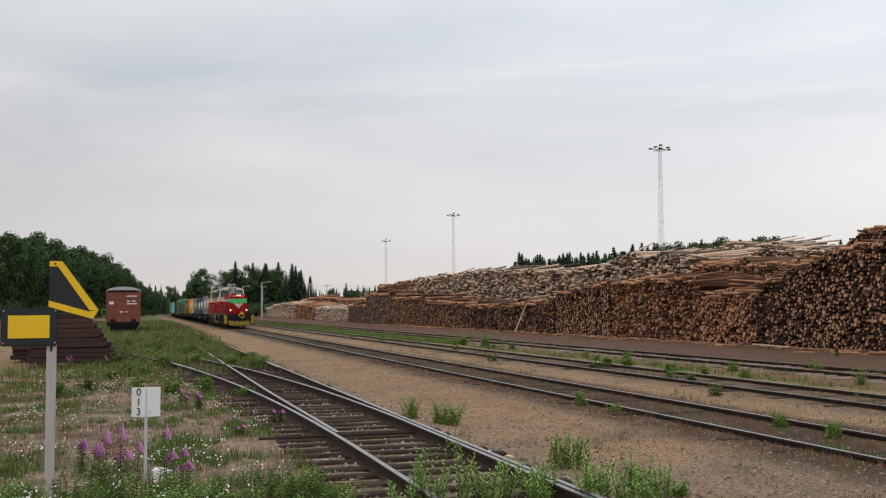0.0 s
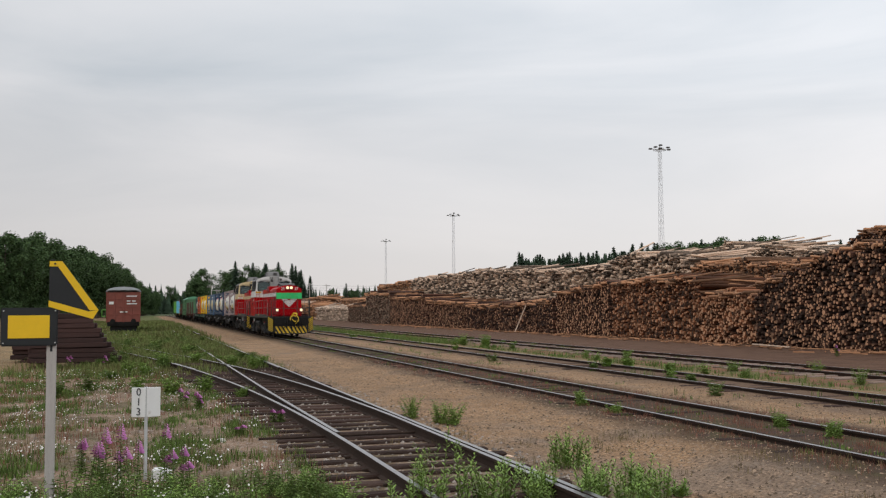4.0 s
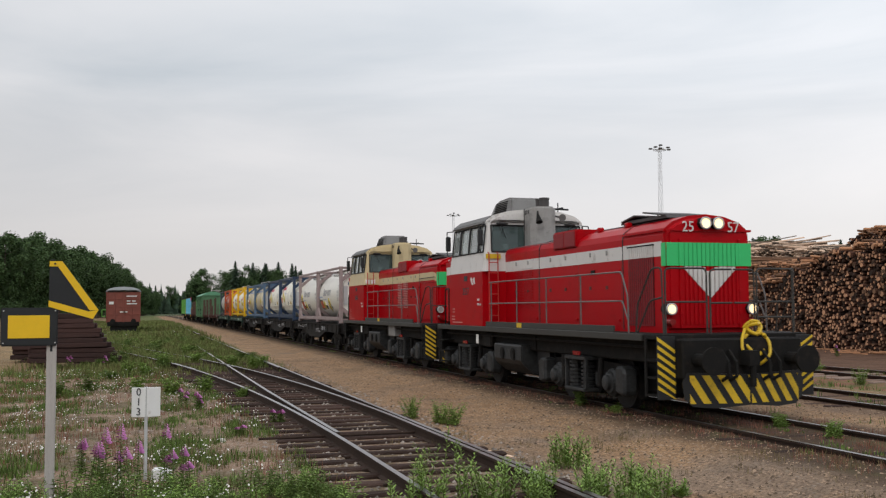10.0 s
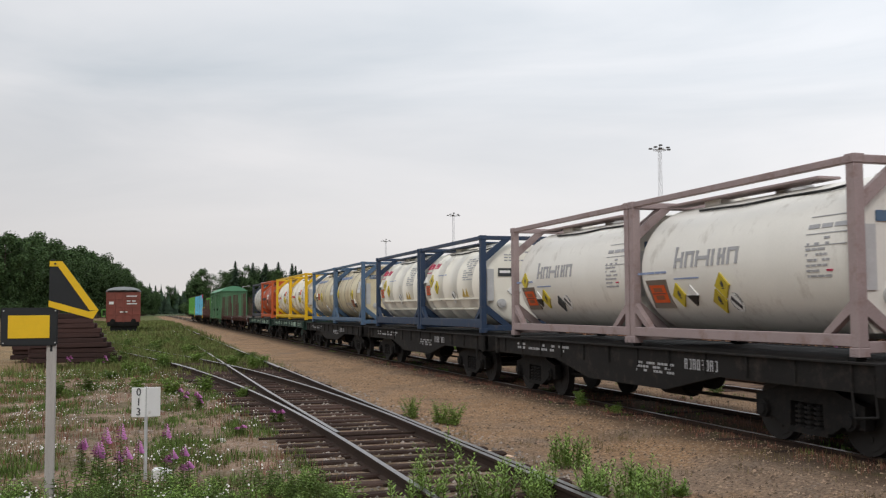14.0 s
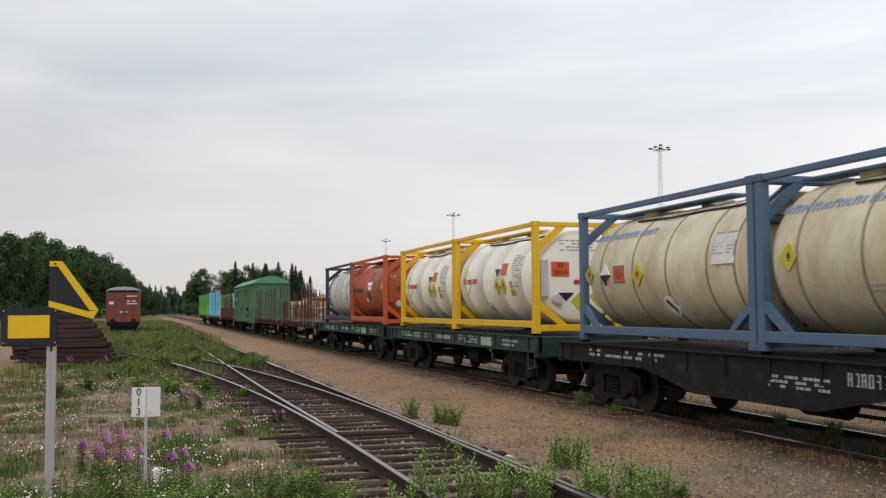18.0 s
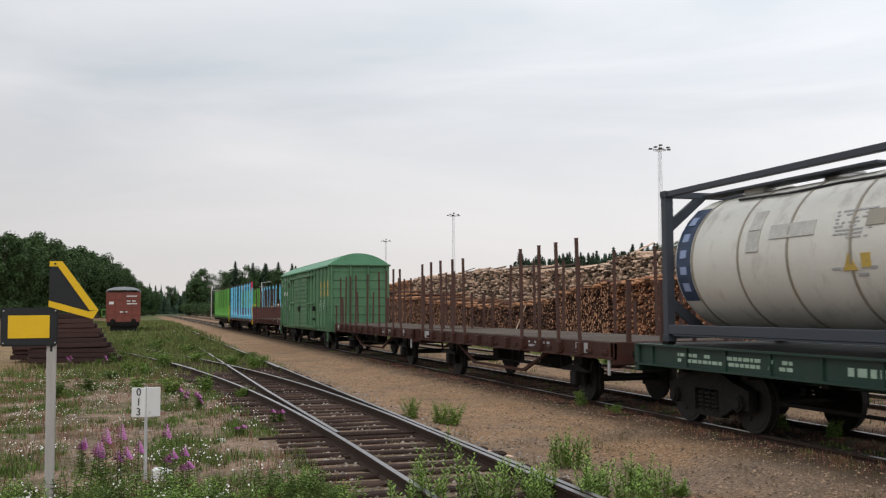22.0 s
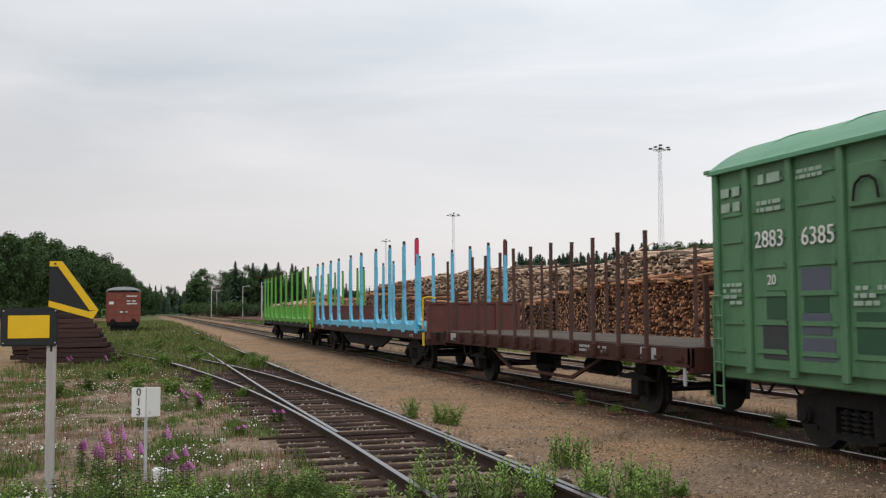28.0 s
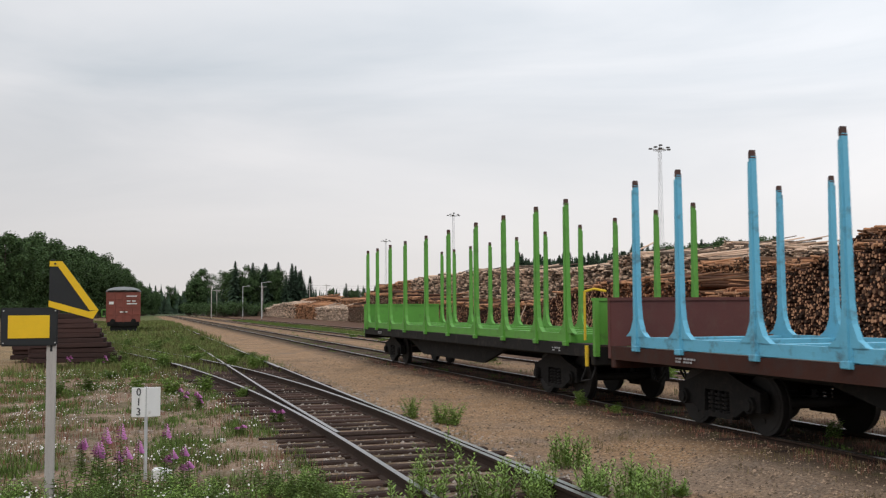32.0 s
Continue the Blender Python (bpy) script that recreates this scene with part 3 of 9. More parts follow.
rail(turn, [(SW - HALF - turnout_shift(y) + 0.06, y) for y in np.arange(33.5, 38, 0.5)], "check_rail")
rail(turn, [(SW + HALF - 0.112, y) for y in np.arange(4, 17.01, 1.0)], "switch_blade")
for i in range(62):
    y = 6.2 + i * 0.61 + rng.uniform(-0.04, 0.04)
    sh = turnout_shift(y)
    ln = min(4.6, 2.75 + sh + rng.uniform(-0.15, 0.25))
    me = sleeper_mesh(round(ln, 1))
    lay("sleeper", me, M_SLEEPER, turn, m=pose(SW - 0.2 - sh / 2 + rng.uniform(-0.08, 0.08), y, -0.135 - rng.uniform(0, 0.02), rng.uniform(-1.5, 1.5), rng.uniform(-0.4, 0.4), rng.uniform(-1.6, 1.6)))
for i, y in enumerate(np.arange(9.3, 40, 1.16)):
    for x in (SW - HALF - turnout_shift(y), SW + HALF):
        lay("rail_clip", bpy.data.meshes.get("rail_clip") or part("rail_clip", cbox(-0.13, 0.13, -0.06, 0.06, -0.012, 0.02, 0.005), M_RAILSIDE, turn).data, M_RAILSIDE, turn, m=pose(x, y, -0.165))
rod_bm = bmesh.new()
rod(rod_bm, (SW - 1.9, 16.0, -0.12), (SW + 0.9, 16.0, -0.12), 0.02, 8)
rod(rod_bm, (SW - 3.6, 9.25, -0.16), (SW - 0.4, 10.3, -0.15), 0.03, 8)
part("switch_rod", rod_bm, M_RAILSIDE, turn)


# ---- rolling stock: shared running gear ----
def mesh_of(name, bm, *mats):
    me = bpy.data.meshes.new(name)
    bm.to_mesh(me); bm.free()
    for one in mats:
        me.materials.append(one)
    return me


def wheelset_mesh(r):
    bm = bmesh.new()
    rod(bm, (-0.95, 0, 0), (0.95, 0, 0), 0.08, 10)
    for s in (-1, 1):
        rod(bm, (s * 0.735, 0, 0), (s * 0.765, 0, 0), r + 0.03, 28)
        rod(bm, (s * 0.765, 0, 0), (s * 0.865, 0, 0), r, 28)
        rod(bm, (s * 0.865, 0, 0), (s * 0.872, 0, 0), r - 0.06, 28)
        rod(bm, (s * 0.86, 0, 0), (s * 0.93, 0, 0), 0.14, 14)
        for k in range(5):
            a = k * 2 * math.pi / 5
            rod(bm, (s * 0.868, 0.24 * math.cos(a), 0.24 * math.sin(a)), (s * 0.884, 0.24 * math.cos(a), 0.24 * math.sin(a)), 0.045, 8)
    return mesh_of("wheelset", bm, M_WHEEL)


WHEELSET, WHEELSET_BIG = wheelset_mesh(0.46), wheelset_mesh(0.5)


def spring(bm, x, y, z0, z1, r=0.075, turns=5):
    h = (z1 - z0) / (turns * 2)
    for i in range(turns):
        rod(bm, (x, y, z0 + h * 2 * i), (x, y, z0 + h * (2 * i + 1.1)), r, 10)
    rod(bm, (x, y, z0), (x, y, z1), r * 0.55, 8)


def freight_bogie_mesh():
    bm = bmesh.new()
    for s in (-1, 1):
        x = s * 1.02
        a, b = sorted((x - 0.07, x + 0.07))
        prism(bm, [(-1.15, 0.36), (-1.15, 0.66), (-0.75, 0.76), (-0.3, 0.92), (0.3, 0.92), (0.75, 0.76), (1.15, 0.66), (1.15, 0.36), (0.72, 0.36), (0.5, 0.24), (0.36, 0.24), (0.34, 0.62), (-0.34, 0.62), (-0.36, 0.24), (-0.5, 0.24), (-0.72, 0.36)], "x", a, b)
        box(bm, a, b, -0.42, 0.42, 0.19, 0.27)
        for yy in (-0.2, 0.0, 0.2):
            spring(bm, x, yy, 0.27, 0.6, 0.085)
        for yy in (-0.925, 0.925):
            rod(bm, (x - s * 0.1, yy, 0.46), (x + s * 0.13, yy, 0.46), 0.13, 14)
            rod(bm, (x + s * 0.13, yy, 0.46), (x + s * 0.16, yy, 0.46), 0.09, 10)
    box(bm, -1.0, 1.0, -0.2, 0.2, 0.6, 0.88)
    box(bm, -0.95, 0.95, 0.34, 0.4, 0.36, 0.44)
    box(bm, -0.95, 0.95, -0.4, -0.34, 0.36, 0.44)
    for s in (-1, 1):
        box(bm, s * 0.8 - 0.05, s * 0.8 + 0.05, s * 0.45 - 0.06, s * 0.45 + 0.06, 0.3, 0.66)
    return mesh_of("bogie", bm, M_BOGIE)


BOGIE = freight_bogie_mesh()
wheels = []                                   # every wheelset that turns


def wheelset(parent, y, big=False):
    r = 0.5 if big else 0.46
    ob = lay("wheelset", WHEELSET_BIG if big else WHEELSET, M_WHEEL, parent, m=pose(0, y, r))
    wheels.append((ob, y, r))


def add_bogie(parent, y):
    lay("bogie", BOGIE, M_BOGIE, parent, m=pose(0, y, 0))
    wheelset(parent, y - 0.925)
    wheelset(parent, y + 0.925)


def coupler_mesh():
    bm = bmesh.new()
    box(bm, -0.12, 0.12, -0.45, 0.1, 0.93, 1.1)
    prism(bm, [(-0.2, -0.6), (0.05, -0.62), (0.22, -0.45), (0.16, -0.3), (-0.18, -0.3)], "z", 0.88, 1.16)
    pipe(bm, [(0.3, 0.0, 0.9), (0.32, -0.25, 0.6), (0.3, -0.45, 0.55), (0.28, -0.6, 0.75)], 0.025)
    pipe(bm, [(-0.35, 0.0, 0.9), (-0.37, -0.2, 0.55), (-0.35, -0.4, 0.5), (-0.3, -0.55, 0.7)], 0.025)
    return mesh_of("coupler", bm, M_DARK)


COUPLER = coupler_mesh()


def buffers(parent, y, d):
    """Two round buffers on a head stock; d is the way they point."""
    for s in (-1, 1):
        bm = bmesh.new()
        rod(bm, (s * 0.9, y, 1.05), (s * 0.9, y + d * 0.3, 1.05), 0.11, 14)
        rod(bm, (s * 0.9, y + d * 0.3, 1.05), (s * 0.9, y + d * 0.5, 1.05), 0.075, 12)
        rod(bm, (s * 0.9, y + d * 0.5, 1.05), (s * 0.9, y + d * 0.54, 1.05), 0.23, 20)
        part("buffer", bm, M_DARK, parent)


def bars(bm, x, y0, y1, z0, z1, rows, rng, gap=0.4, depth=0.004, fill=0.8):
    """Unreadable lettering on the near side as rows of short bars."""
    h = (z1 - z0) / rows
    for i in range(rows):
        y = y0
        while y < y1:
            w = rng.uniform(0.35, 1.2) * h * 1.6
            if rng.random() < fill:
                box(bm, x - depth, x, y, min(y1, y + w), z0 + h * (i + gap / 2), z0 + h * (i + 1 - gap / 2))
            y += w + h * 0.35


# ---- locomotives ----
def stripes(parent, name, x0, x1, y, z0, z1, step, lean, width):
    """Slanting yellow bars on a black upright plate that faces forward."""
    bm = bmesh.new()
    x = x0 - abs(lean)
    while x < x1 + abs(lean):
        pts = [(x, z0), (x + width, z0), (x + width + lean, z1), (x + lean, z1)]
        # clip to the plate
        def clip(poly, f):
            out = []
            for i, p in enumerate(poly):
                q = poly[i - 1]
                fp, fq = f(p), f(q)
                if (fp >= 0) != (fq >= 0):
                    t = fq / (fq - fp)
                    out.append((q[0] + (p[0] - q[0]) * t, q[1] + (p[1] - q[1]) * t))
                if fp >= 0:
                    out.append(p)
            return out
        pts = clip(clip(pts, lambda p: p[0] - x0), lambda p: x1 - p[0])
        if len(pts) > 2:
            prism(bm, pts, "y", y - 0.006, y)
        x += step
    part(name, bm, M_YELLOW, parent)


def rod_mesh(p, q, r, sides=8):
    bm = bmesh.new()
    rod(bm, p, q, r, sides)
    return bm


def loco(first):
    trim = M_WHITE if first else M_CREAM
    lo = thing("diesel_locomotive", ("red diesel locomotive with white cab, green front panel and lit headlights" if first else
               "red diesel locomotive with cream cab coupled behind another"), "locomotive", "locomotives")
    R = random.Random(11 if first else 12)
    # frame and deck
    part("underframe", cbox(-1.2, 1.2, 0.55, 13.5, 0.95, 1.36, 0.03), M_DARK, lo)
    # added black block that stops light passing under between the bogies
    part("drive_unit", cbox(-0.7, 0.7, 1.5, 12.8, 0.3, 0.95, 0.08), M_BLACK, lo)
    part("deck", cbox(-1.49, 1.49, 0.6, 13.4, 1.38, 1.47, 0.015), M_DARK, lo)
    for s in (-1, 1):
        part("deck_edge", cbox(s * 1.5 - 0.03, s * 1.5 + 0.03, 1.1, 13.35, 1.35, 1.475, 0.01), M_DECKGREY, lo)
    part("head_stock", cbox(-1.17, 1.17, 0.32, 0.66, 0.72, 1.4, 0.03), M_DARK, lo)
    part("head_stock", cbox(-1.42, 1.42, 13.3, 13.6, 0.72, 1.4, 0.03), M_DARK, lo)
    buffers(lo, 0.34, -1)
    buffers(lo, 13.58, 1)
    # snow plough plates with warning stripes
    for y, d in ((0.24, 1), (13.62, -1)):
        for s in (-1, 1):
            bm = bmesh.new()
            prism(bm, [(0.0, 0.80), (0.0, 0.29), (s * 0.62, 0.24), (s * 1.02, 0.27), (s * 1.16, 0.40), (s * 1.2, 0.66), (s * 1.12, 0.84)], "y", 0.0, 0.03)
            pl = part("plough_plate", bm, M_BLACK, lo, m=pose(0, y - d * 0.1, 0, 0, 0, s * d * 9))
            if d > 0:
                stripes(pl, "warning_stripe", *sorted((s * 0.02, s * 1.07)), -0.001, 0.32, 0.79, 0.27, -0.3, 0.135)
    # steps at the corners
    for y in (0.75, 13.0):
        for s in (-1, 1):
            bm = bmesh.new()
            for z in (0.42, 0.72, 1.02):
                box(bm, s * 1.35 - 0.16, s * 1.35 + 0.16, y - 0.2, y + 0.25, z, z + 0.03)
            box(bm, s * 1.5 - 0.015, s * 1.5 + 0.015, y + 0.2, y + 0.26, 0.4, 1.4)
            part("step", bm, M_DARK, lo)
            if y < 1:
                pl = part("step_plate", cbox(s * 1.37 - 0.17, s * 1.37 + 0.17, y - 0.23, y - 0.21, 0.38, 1.44, 0.004), M_BLACK, lo)
                for k in range(9):
                    bm = bmesh.new()
                    a, b, z = s * 1.37 - 0.165, s * 1.37 + 0.165, 0.36 + k * 0.135
                    up = 0.22 if s > 0 else -0.22
                    z += 0.0 if s > 0 else 0.2
                    lim = [max(0.385, min(1.435, q)) for q in (z, z + up, z + up + 0.065, z + 0.065)]
                    if max(lim) - min(lim) > 0.03 and lim[3] > lim[0] and lim[2] > lim[1]:
                        prism(bm, [(a, lim[0]), (b, lim[1]), (b, lim[2]), (a, lim[3])], "y", y - 0.237, y - 0.231)
                        part("warning_stripe", bm, M_YELLOW, pl)
                    else:
                        bm.free()
    # long hood: arched front part, flatter rear part under a dark roof sheet
    j2 = 2.95 if first else 3.45
    arch = [(-0.92, 3.24), (-0.88, 3.36), (-0.72, 3.48), (-0.4, 3.58), (0, 3.62), (0.4, 3.58), (0.72, 3.48), (0.88, 3.36), (0.92, 3.24)]
    bm = bmesh.new()
    prism(bm, [(-0.92, 1.47)] + arch + [(0.92, 1.47)], "y", 1.32, 6.3)
    bmesh.ops.bevel(bm, geom=[e for e in bm.edges if abs(e.verts[0].co.y - 1.32) < 1e-4 and abs(e.verts[1].co.y - 1.32) < 1e-4], offset=0.09, segments=3, affect="EDGES")
    hood = part("long_hood", bm, M_RED, lo, m=Matrix.Diagonal((0.95, 1, 1, 1)))
    bm = bmesh.new()
    prism(bm, [(-0.92, 1.47), (-0.92, 3.3), (-0.88, 3.4), (-0.8, 3.45), (0.8, 3.45), (0.88, 3.4), (0.92, 3.3), (0.92, 1.47)], "y", 6.3, 9.45)
    part("rear_hood", bm, M_RED, hood)
    bm = bmesh.new()
    prism(bm, [(-0.86, 3.425), (-0.6, 3.5), (0, 3.53), (0.6, 3.5), (0.86, 3.425)], "y", 6.31, 9.44)
    part("roof_sheet", bm, M_SOOT, hood)
    bm = bmesh.new()
    prism(bm, [(-0.5, 3.56), (-0.4, 3.592), (0, 3.632), (0.4, 3.592), (0.5, 3.56)], "y", 2.0, 5.0)
    part("roof_sheet", bm, M_SOOT, hood)
    for y in (j2, 7.15):
        sec = [(-0.92, 1.5)] + arch + [(0.92, 1.5)] if y < 6 else [(-0.92, 1.5), (-0.92, 3.3), (-0.88, 3.4), (-0.6, 3.51), (0, 3.54), (0.6, 3.51), (0.88, 3.4), (0.92, 3.3), (0.92, 1.5)]
        bm = bmesh.new()
        prism(bm, [(p[0] * 1.008, p[1] + 0.008) for p in sec], "y", y, y + 0.035)
        part("panel_joint", bm, M_BLACK, hood)
    bm = bmesh.new()                                               # eaves moulding of the front part
    for s in (-1, 1):
        box(bm, s * 0.93 - 0.018, s * 0.93 + 0.018, 1.36, j2, 3.3, 3.335)
    box(bm, -0.92, 0.92, 1.29, 1.315, 3.3, 3.335)
    part("eaves_moulding", bm, M_RED, hood)
    for s in (-1, 1):                                               # colour band, ends rising to a point at the front
        def flat(y0, y1, z0, z1, d=0.006, x=0.92):
            return cbox(min(s * x, s * (x + d)), max(s * x, s * (x + d)), y0, y1, z0, z1, 0)
        part("colour_band", flat(j2 + 0.035, 7.15, 2.85, 3.11), trim, hood)
        part("colour_band", flat(7.185, 9.42, 2.85, 3.11), trim, hood)
        if first:
            part("colour_band", flat(1.47, j2, 2.85, 3.12), trim, hood)
            part("grille_shadow", flat(1.76, 2.74, 1.59, 2.85, 0.009), M_BLACK, hood)
            part("grille_shadow", flat(1.76, 2.74, 2.85, 3.07, 0.009), M_TURRET, hood)
            part("grille_lip", flat(1.74, 2.76, 3.06, 3.085, 0.03), M_DARK, hood)
            for k in range(12):
                yy = 1.78 + k * 0.08
                part("grille_slat", flat(yy, yy + 0.036, 1.59, 2.85, 0.026), M_MESHRED, hood)
                part("grille_slat", flat(yy, yy + 0.042, 2.85, 3.06, 0.032), M_WHITE, hood)
        else:
            bm = bmesh.new()
            a, b = sorted((s * 0.92, s * 0.926))
            prism(bm, [(j2, 2.85), (j2, 3.11), (1.95, 3.11), (1.7, 3.08), (1.52, 3.01), (1.40, 2.90), (1.345, 2.74), (1.345, 2.62), (1.43, 2.72), (1.58, 2.81), (1.78, 2.85)], "x", a, b)
            part("colour_band", bm, trim, hood)
            part("band_rail", rod_mesh((s * 0.965, 1.6, 2.94), (s * 0.965, j2 - 0.06, 2.93), 0.012), M_BLACK, hood)
            for y0, y1, z0, z1 in ((1.5, 3.36, 2.78, 2.81), (1.5, 3.36, 1.58, 1.61), (1.5, 1.53, 1.6, 2.8), (3.33, 3.36, 1.6, 2.8)):
                part("door_frame", flat(y0, y1, z0, z1, 0.022), M_RED, hood)
            for y0 in (5.02, 5.8):                                  # two columns of pale-edged louvres
                for k in range(16):
                    z = 1.97 + k * 0.061
                    part("louvre", flat(y0, y0 + 0.54, z, z + 0.028, 0.03), M_LOUVRE if z < 2.85 else trim, hood)
        for k in range(15):
            for y0 in (7.57, 8.2):
                z = 1.96 + k * 0.066
                part("louvre", flat(y0, y0 + 0.56, z, z + 0.03, 0.02), M_RED if z < 2.84 else trim, hood)
        for y0, y1 in ((j2 + 0.1, 4.95), (5.0, 7.1), (7.25, 9.2)):
            part("door_seam", flat(y0 - 0.012, y0, 1.55, 2.84, 0.003), M_BULKHEAD, hood)
            for z in (1.66, 2.62):
                part("door_hinge", flat(y0 + 0.05, y0 + 0.17, z, z + 0.045, 0.03), M_RED, hood)
            for f in (0.3, 0.7):
                part("band_latch", flat(y0 + (y1 - y0) * f, y0 + (y1 - y0) * f + 0.05, 2.98, 3.07, 0.025), M_TURRET, hood)
                part("door_handle", flat(y0 + (y1 - y0) * f, y0 + (y1 - y0) * f + 0.06, 2.3, 2.37, 0.03), M_BULKHEAD, hood)
        part("latch_box", flat(4.2, 4.36, 2.62, 2.7, 0.03), M_DARK, hood)
    # raised intake box across the hood with mesh covers
    cover = part("top_cover", cbox(-0.95, 0.95, 5.04, 6.29, 3.22, 3.62, 0.03, 2), M_RED, hood)
    for s in (-1, 1):
        for y0 in (5.1, 5.69):
            part("mesh_cover", cbox(min(s * 0.95, s * 0.965), max(s * 0.95, s * 0.965), y0, y0 + 0.55, 3.26, 3.58, 0.004), M_MESHRED, cover)
    for y in (4.55, 3.3):
        part("lifting_eye", cbox(-0.62, -0.5, y, y + 0.14, 3.52, 3.62, 0.02), M_RED, hood)
    # two fan flaps standing open on the hood top
    for y0, y1, z in ((2.05, 2.8, 0.15), (3.7, 3.15, 0.12)):
        bm = bmesh.new()
        prism(bm, [(y0, 3.63 + z * 0.3), (y1, 3.63 + z), (y1, 3.6 + z), (y0, 3.60 + z * 0.3)], "x", -0.55, 0.55)
        part("fan_flap", bm, M_SOOT, hood)
        bm = bmesh.new()
        for x in (-0.4, 0.4):
            rod(bm, (x, (y0 + y1) / 2, 3.55), (x, (y0 + y1) / 2 + 0.05, 3.63 + z * 0.6), 0.012, 6)
        part("flap_strut", bm, M_DARK, hood)
    bm = bmesh.new()
    prism(bm, [(1.95, 3.6), (2.0, 3.66), (3.75, 3.66), (3.8, 3.6)], "x", -0.5, 0.5)
    part("fan_well", bm, M_SOOT, hood)
    # front face: corrugated shutter, green band, white arrowhead
    fy = 1.318
    for k in range(14):
        x = -0.6 + k * 0.0923
        part("front_slat", cbox(x - 0.022, x + 0.022, fy - 0.022, fy, 1.62, 3.08, 0.004), M_RED, hood)
    for x0, x1 in ((-0.915, -0.66), (0.66, 0.915)):
        part("green_panel", cbox(x0, x1, fy - 0.012, fy, 2.67, 3.09, 0.003), M_SIGGREEN, hood)
    for k in range(14):
        x = -0.6 + k * 0.0923
        if not first and k % 4 == 1:
            continue
        part("green_slat", cbox(x - 0.04, x + 0.04, fy - 0.028, fy - 0.004, 2.67, 3.09, 0), M_SIGGREEN, hood)
    for s in (-1, 1):
        part("green_panel", cbox(min(s * 0.92, s * 0.928), max(s * 0.92, s * 0.929), 1.33, 1.49, 2.67, 3.09, 0.002), M_SIGGREEN, hood)
    if first:
        for k in range(14):
            g = bmesh.new()
            x = -0.6 + k * 0.0923
            top, tip = 2.66, 2.66 - (0.6 - abs(x)) * 0.95
            if abs(x) < 0.16:
                top = 2.66 - (0.16 - abs(x)) * 0.7
            if tip < top - 0.02:
                prism(g, [(x - 0.036, top), (x + 0.036, top), (x + 0.036, tip + (0.03 if x > 0 else -0.03)), (x - 0.036, tip + (-0.03 if x > 0 else 0.03))], "y", fy - 0.03, fy - 0.004)
                part("white_slat", g, M_WHITE, hood)
            else:
                g.free()
    for x in (-0.64, 0.64):
        part("shutter_frame", cbox(x - 0.015, x + 0.015, fy - 0.03, fy, 1.55, 2.67, 0.004), M_RED, hood)
        part("shutter_frame", cbox(x - 0.02, x + 0.02, fy - 0.03, fy, 2.67, 3.09, 0.004), M_SIGGREEN, hood)
        part("shutter_frame", cbox(x - 0.015, x + 0.015, fy - 0.03, fy, 3.09, 3.16, 0.004), M_RED, hood)
        for z in (1.8, 2.2, 2.6):
            part("shutter_hinge", cbox(x - 0.03, x + 0.03, fy - 0.045, fy - 0.02, z, z + 0.06, 0.004), M_RED, hood)
    # lamps
    lit = M_HEAD if first else M_LENS
    for x, z, r in ((-0.13, 3.44, 0.085), (0.13, 3.44, 0.085), (-0.83, 1.9, 0.08), (0.83, 1.9, 0.08)):
        bm = bmesh.new()
        rod(bm, (x, 1.24 if z < 3 else 1.2, z), (x, 1.45, z), r + 0.022, 18)
        h = part("headlight", bm, M_DARK, lo)
        bm = bmesh.new()
        lathe(bm, [((1.218 if z < 3 else 1.178) + q, rr) for q, rr in ((0.03, r + 0.03), (0.0, r + 0.028), (0.0, r + 0.004), (0.012, r))], 18, cx=x, cz=z)
        part("lamp_rim", bm, M_GALV, h, smooth=True)
        bm = bmesh.new()
        rod(bm, (x, 1.228 if z < 3 else 1.188, z), (x, 1.242 if z < 3 else 1.202, z), r, 18)
        part("lens", bm, lit, h, "glowing lamp lens" if first else "")
        if z < 3:
            bm = bmesh.new()
            rod(bm, (x, 1.2, z - 0.23), (x, 1.42, z - 0.23), 0.06, 12)
            part("tail_lamp", bm, M_TAIL, lo)
    front_text("25" if first else "26", 0.27, -0.46, 1.29, 3.37, M_TEXTWHITE, hood, "number")
    if first:
        front_text("57", 0.27, 0.52, 1.29, 3.37, M_TEXTWHITE, hood, "number")
    # cab: red below, band colour above, rounded corners, arched roof
    bm = bmesh.new()
    prism(bm, [(-1.47, 9.4), (1.47, 9.4), (1.47, 12.44), (-1.47, 12.44)], "z", 1.48, 2.88)
    bmesh.ops.bevel(bm, geom=[e for e in bm.edges if abs(e.verts[0].co.z - e.verts[1].co.z) > 1], offset=0.13, segments=4, affect="EDGES")
    cab = part("cab", bm, M_RED, lo)
    z_low, z_sill, z_head, z_top = 2.88, 3.38, 4.07, 4.14

    def half_width(z):
        return 1.475 - 0.125 * (z - z_low) / 1.2

    def front_y(z):
        return 9.4 + 0.09 * (z - z_low) / 1.2

    def back_y(z):
        return 12.44 - 0.16 * (z - z_low) / 1.2

    # stations round one half of the cab: front pane edges, corner, side pane edges, corner, rear pane edges
    ring = [("f", 0.0), ("f", 0.3), ("f", 1.24)] + [("cf", k / 4) for k in range(5)]
    ring += [("s", y) for y in (9.56, 9.94, 10.0, 10.73, 10.77, 11.47, 11.55, 12.16)]
    ring += [("cb", k / 4) for k in range(5)] + [("b", 1.2), ("b", 0.3), ("b", 0.0)]
    panes = {1: "windscreen", 8: "window_pane", 10: "window_pane", 12: "window_pane", 14: "window_pane", 21: "windscreen"}

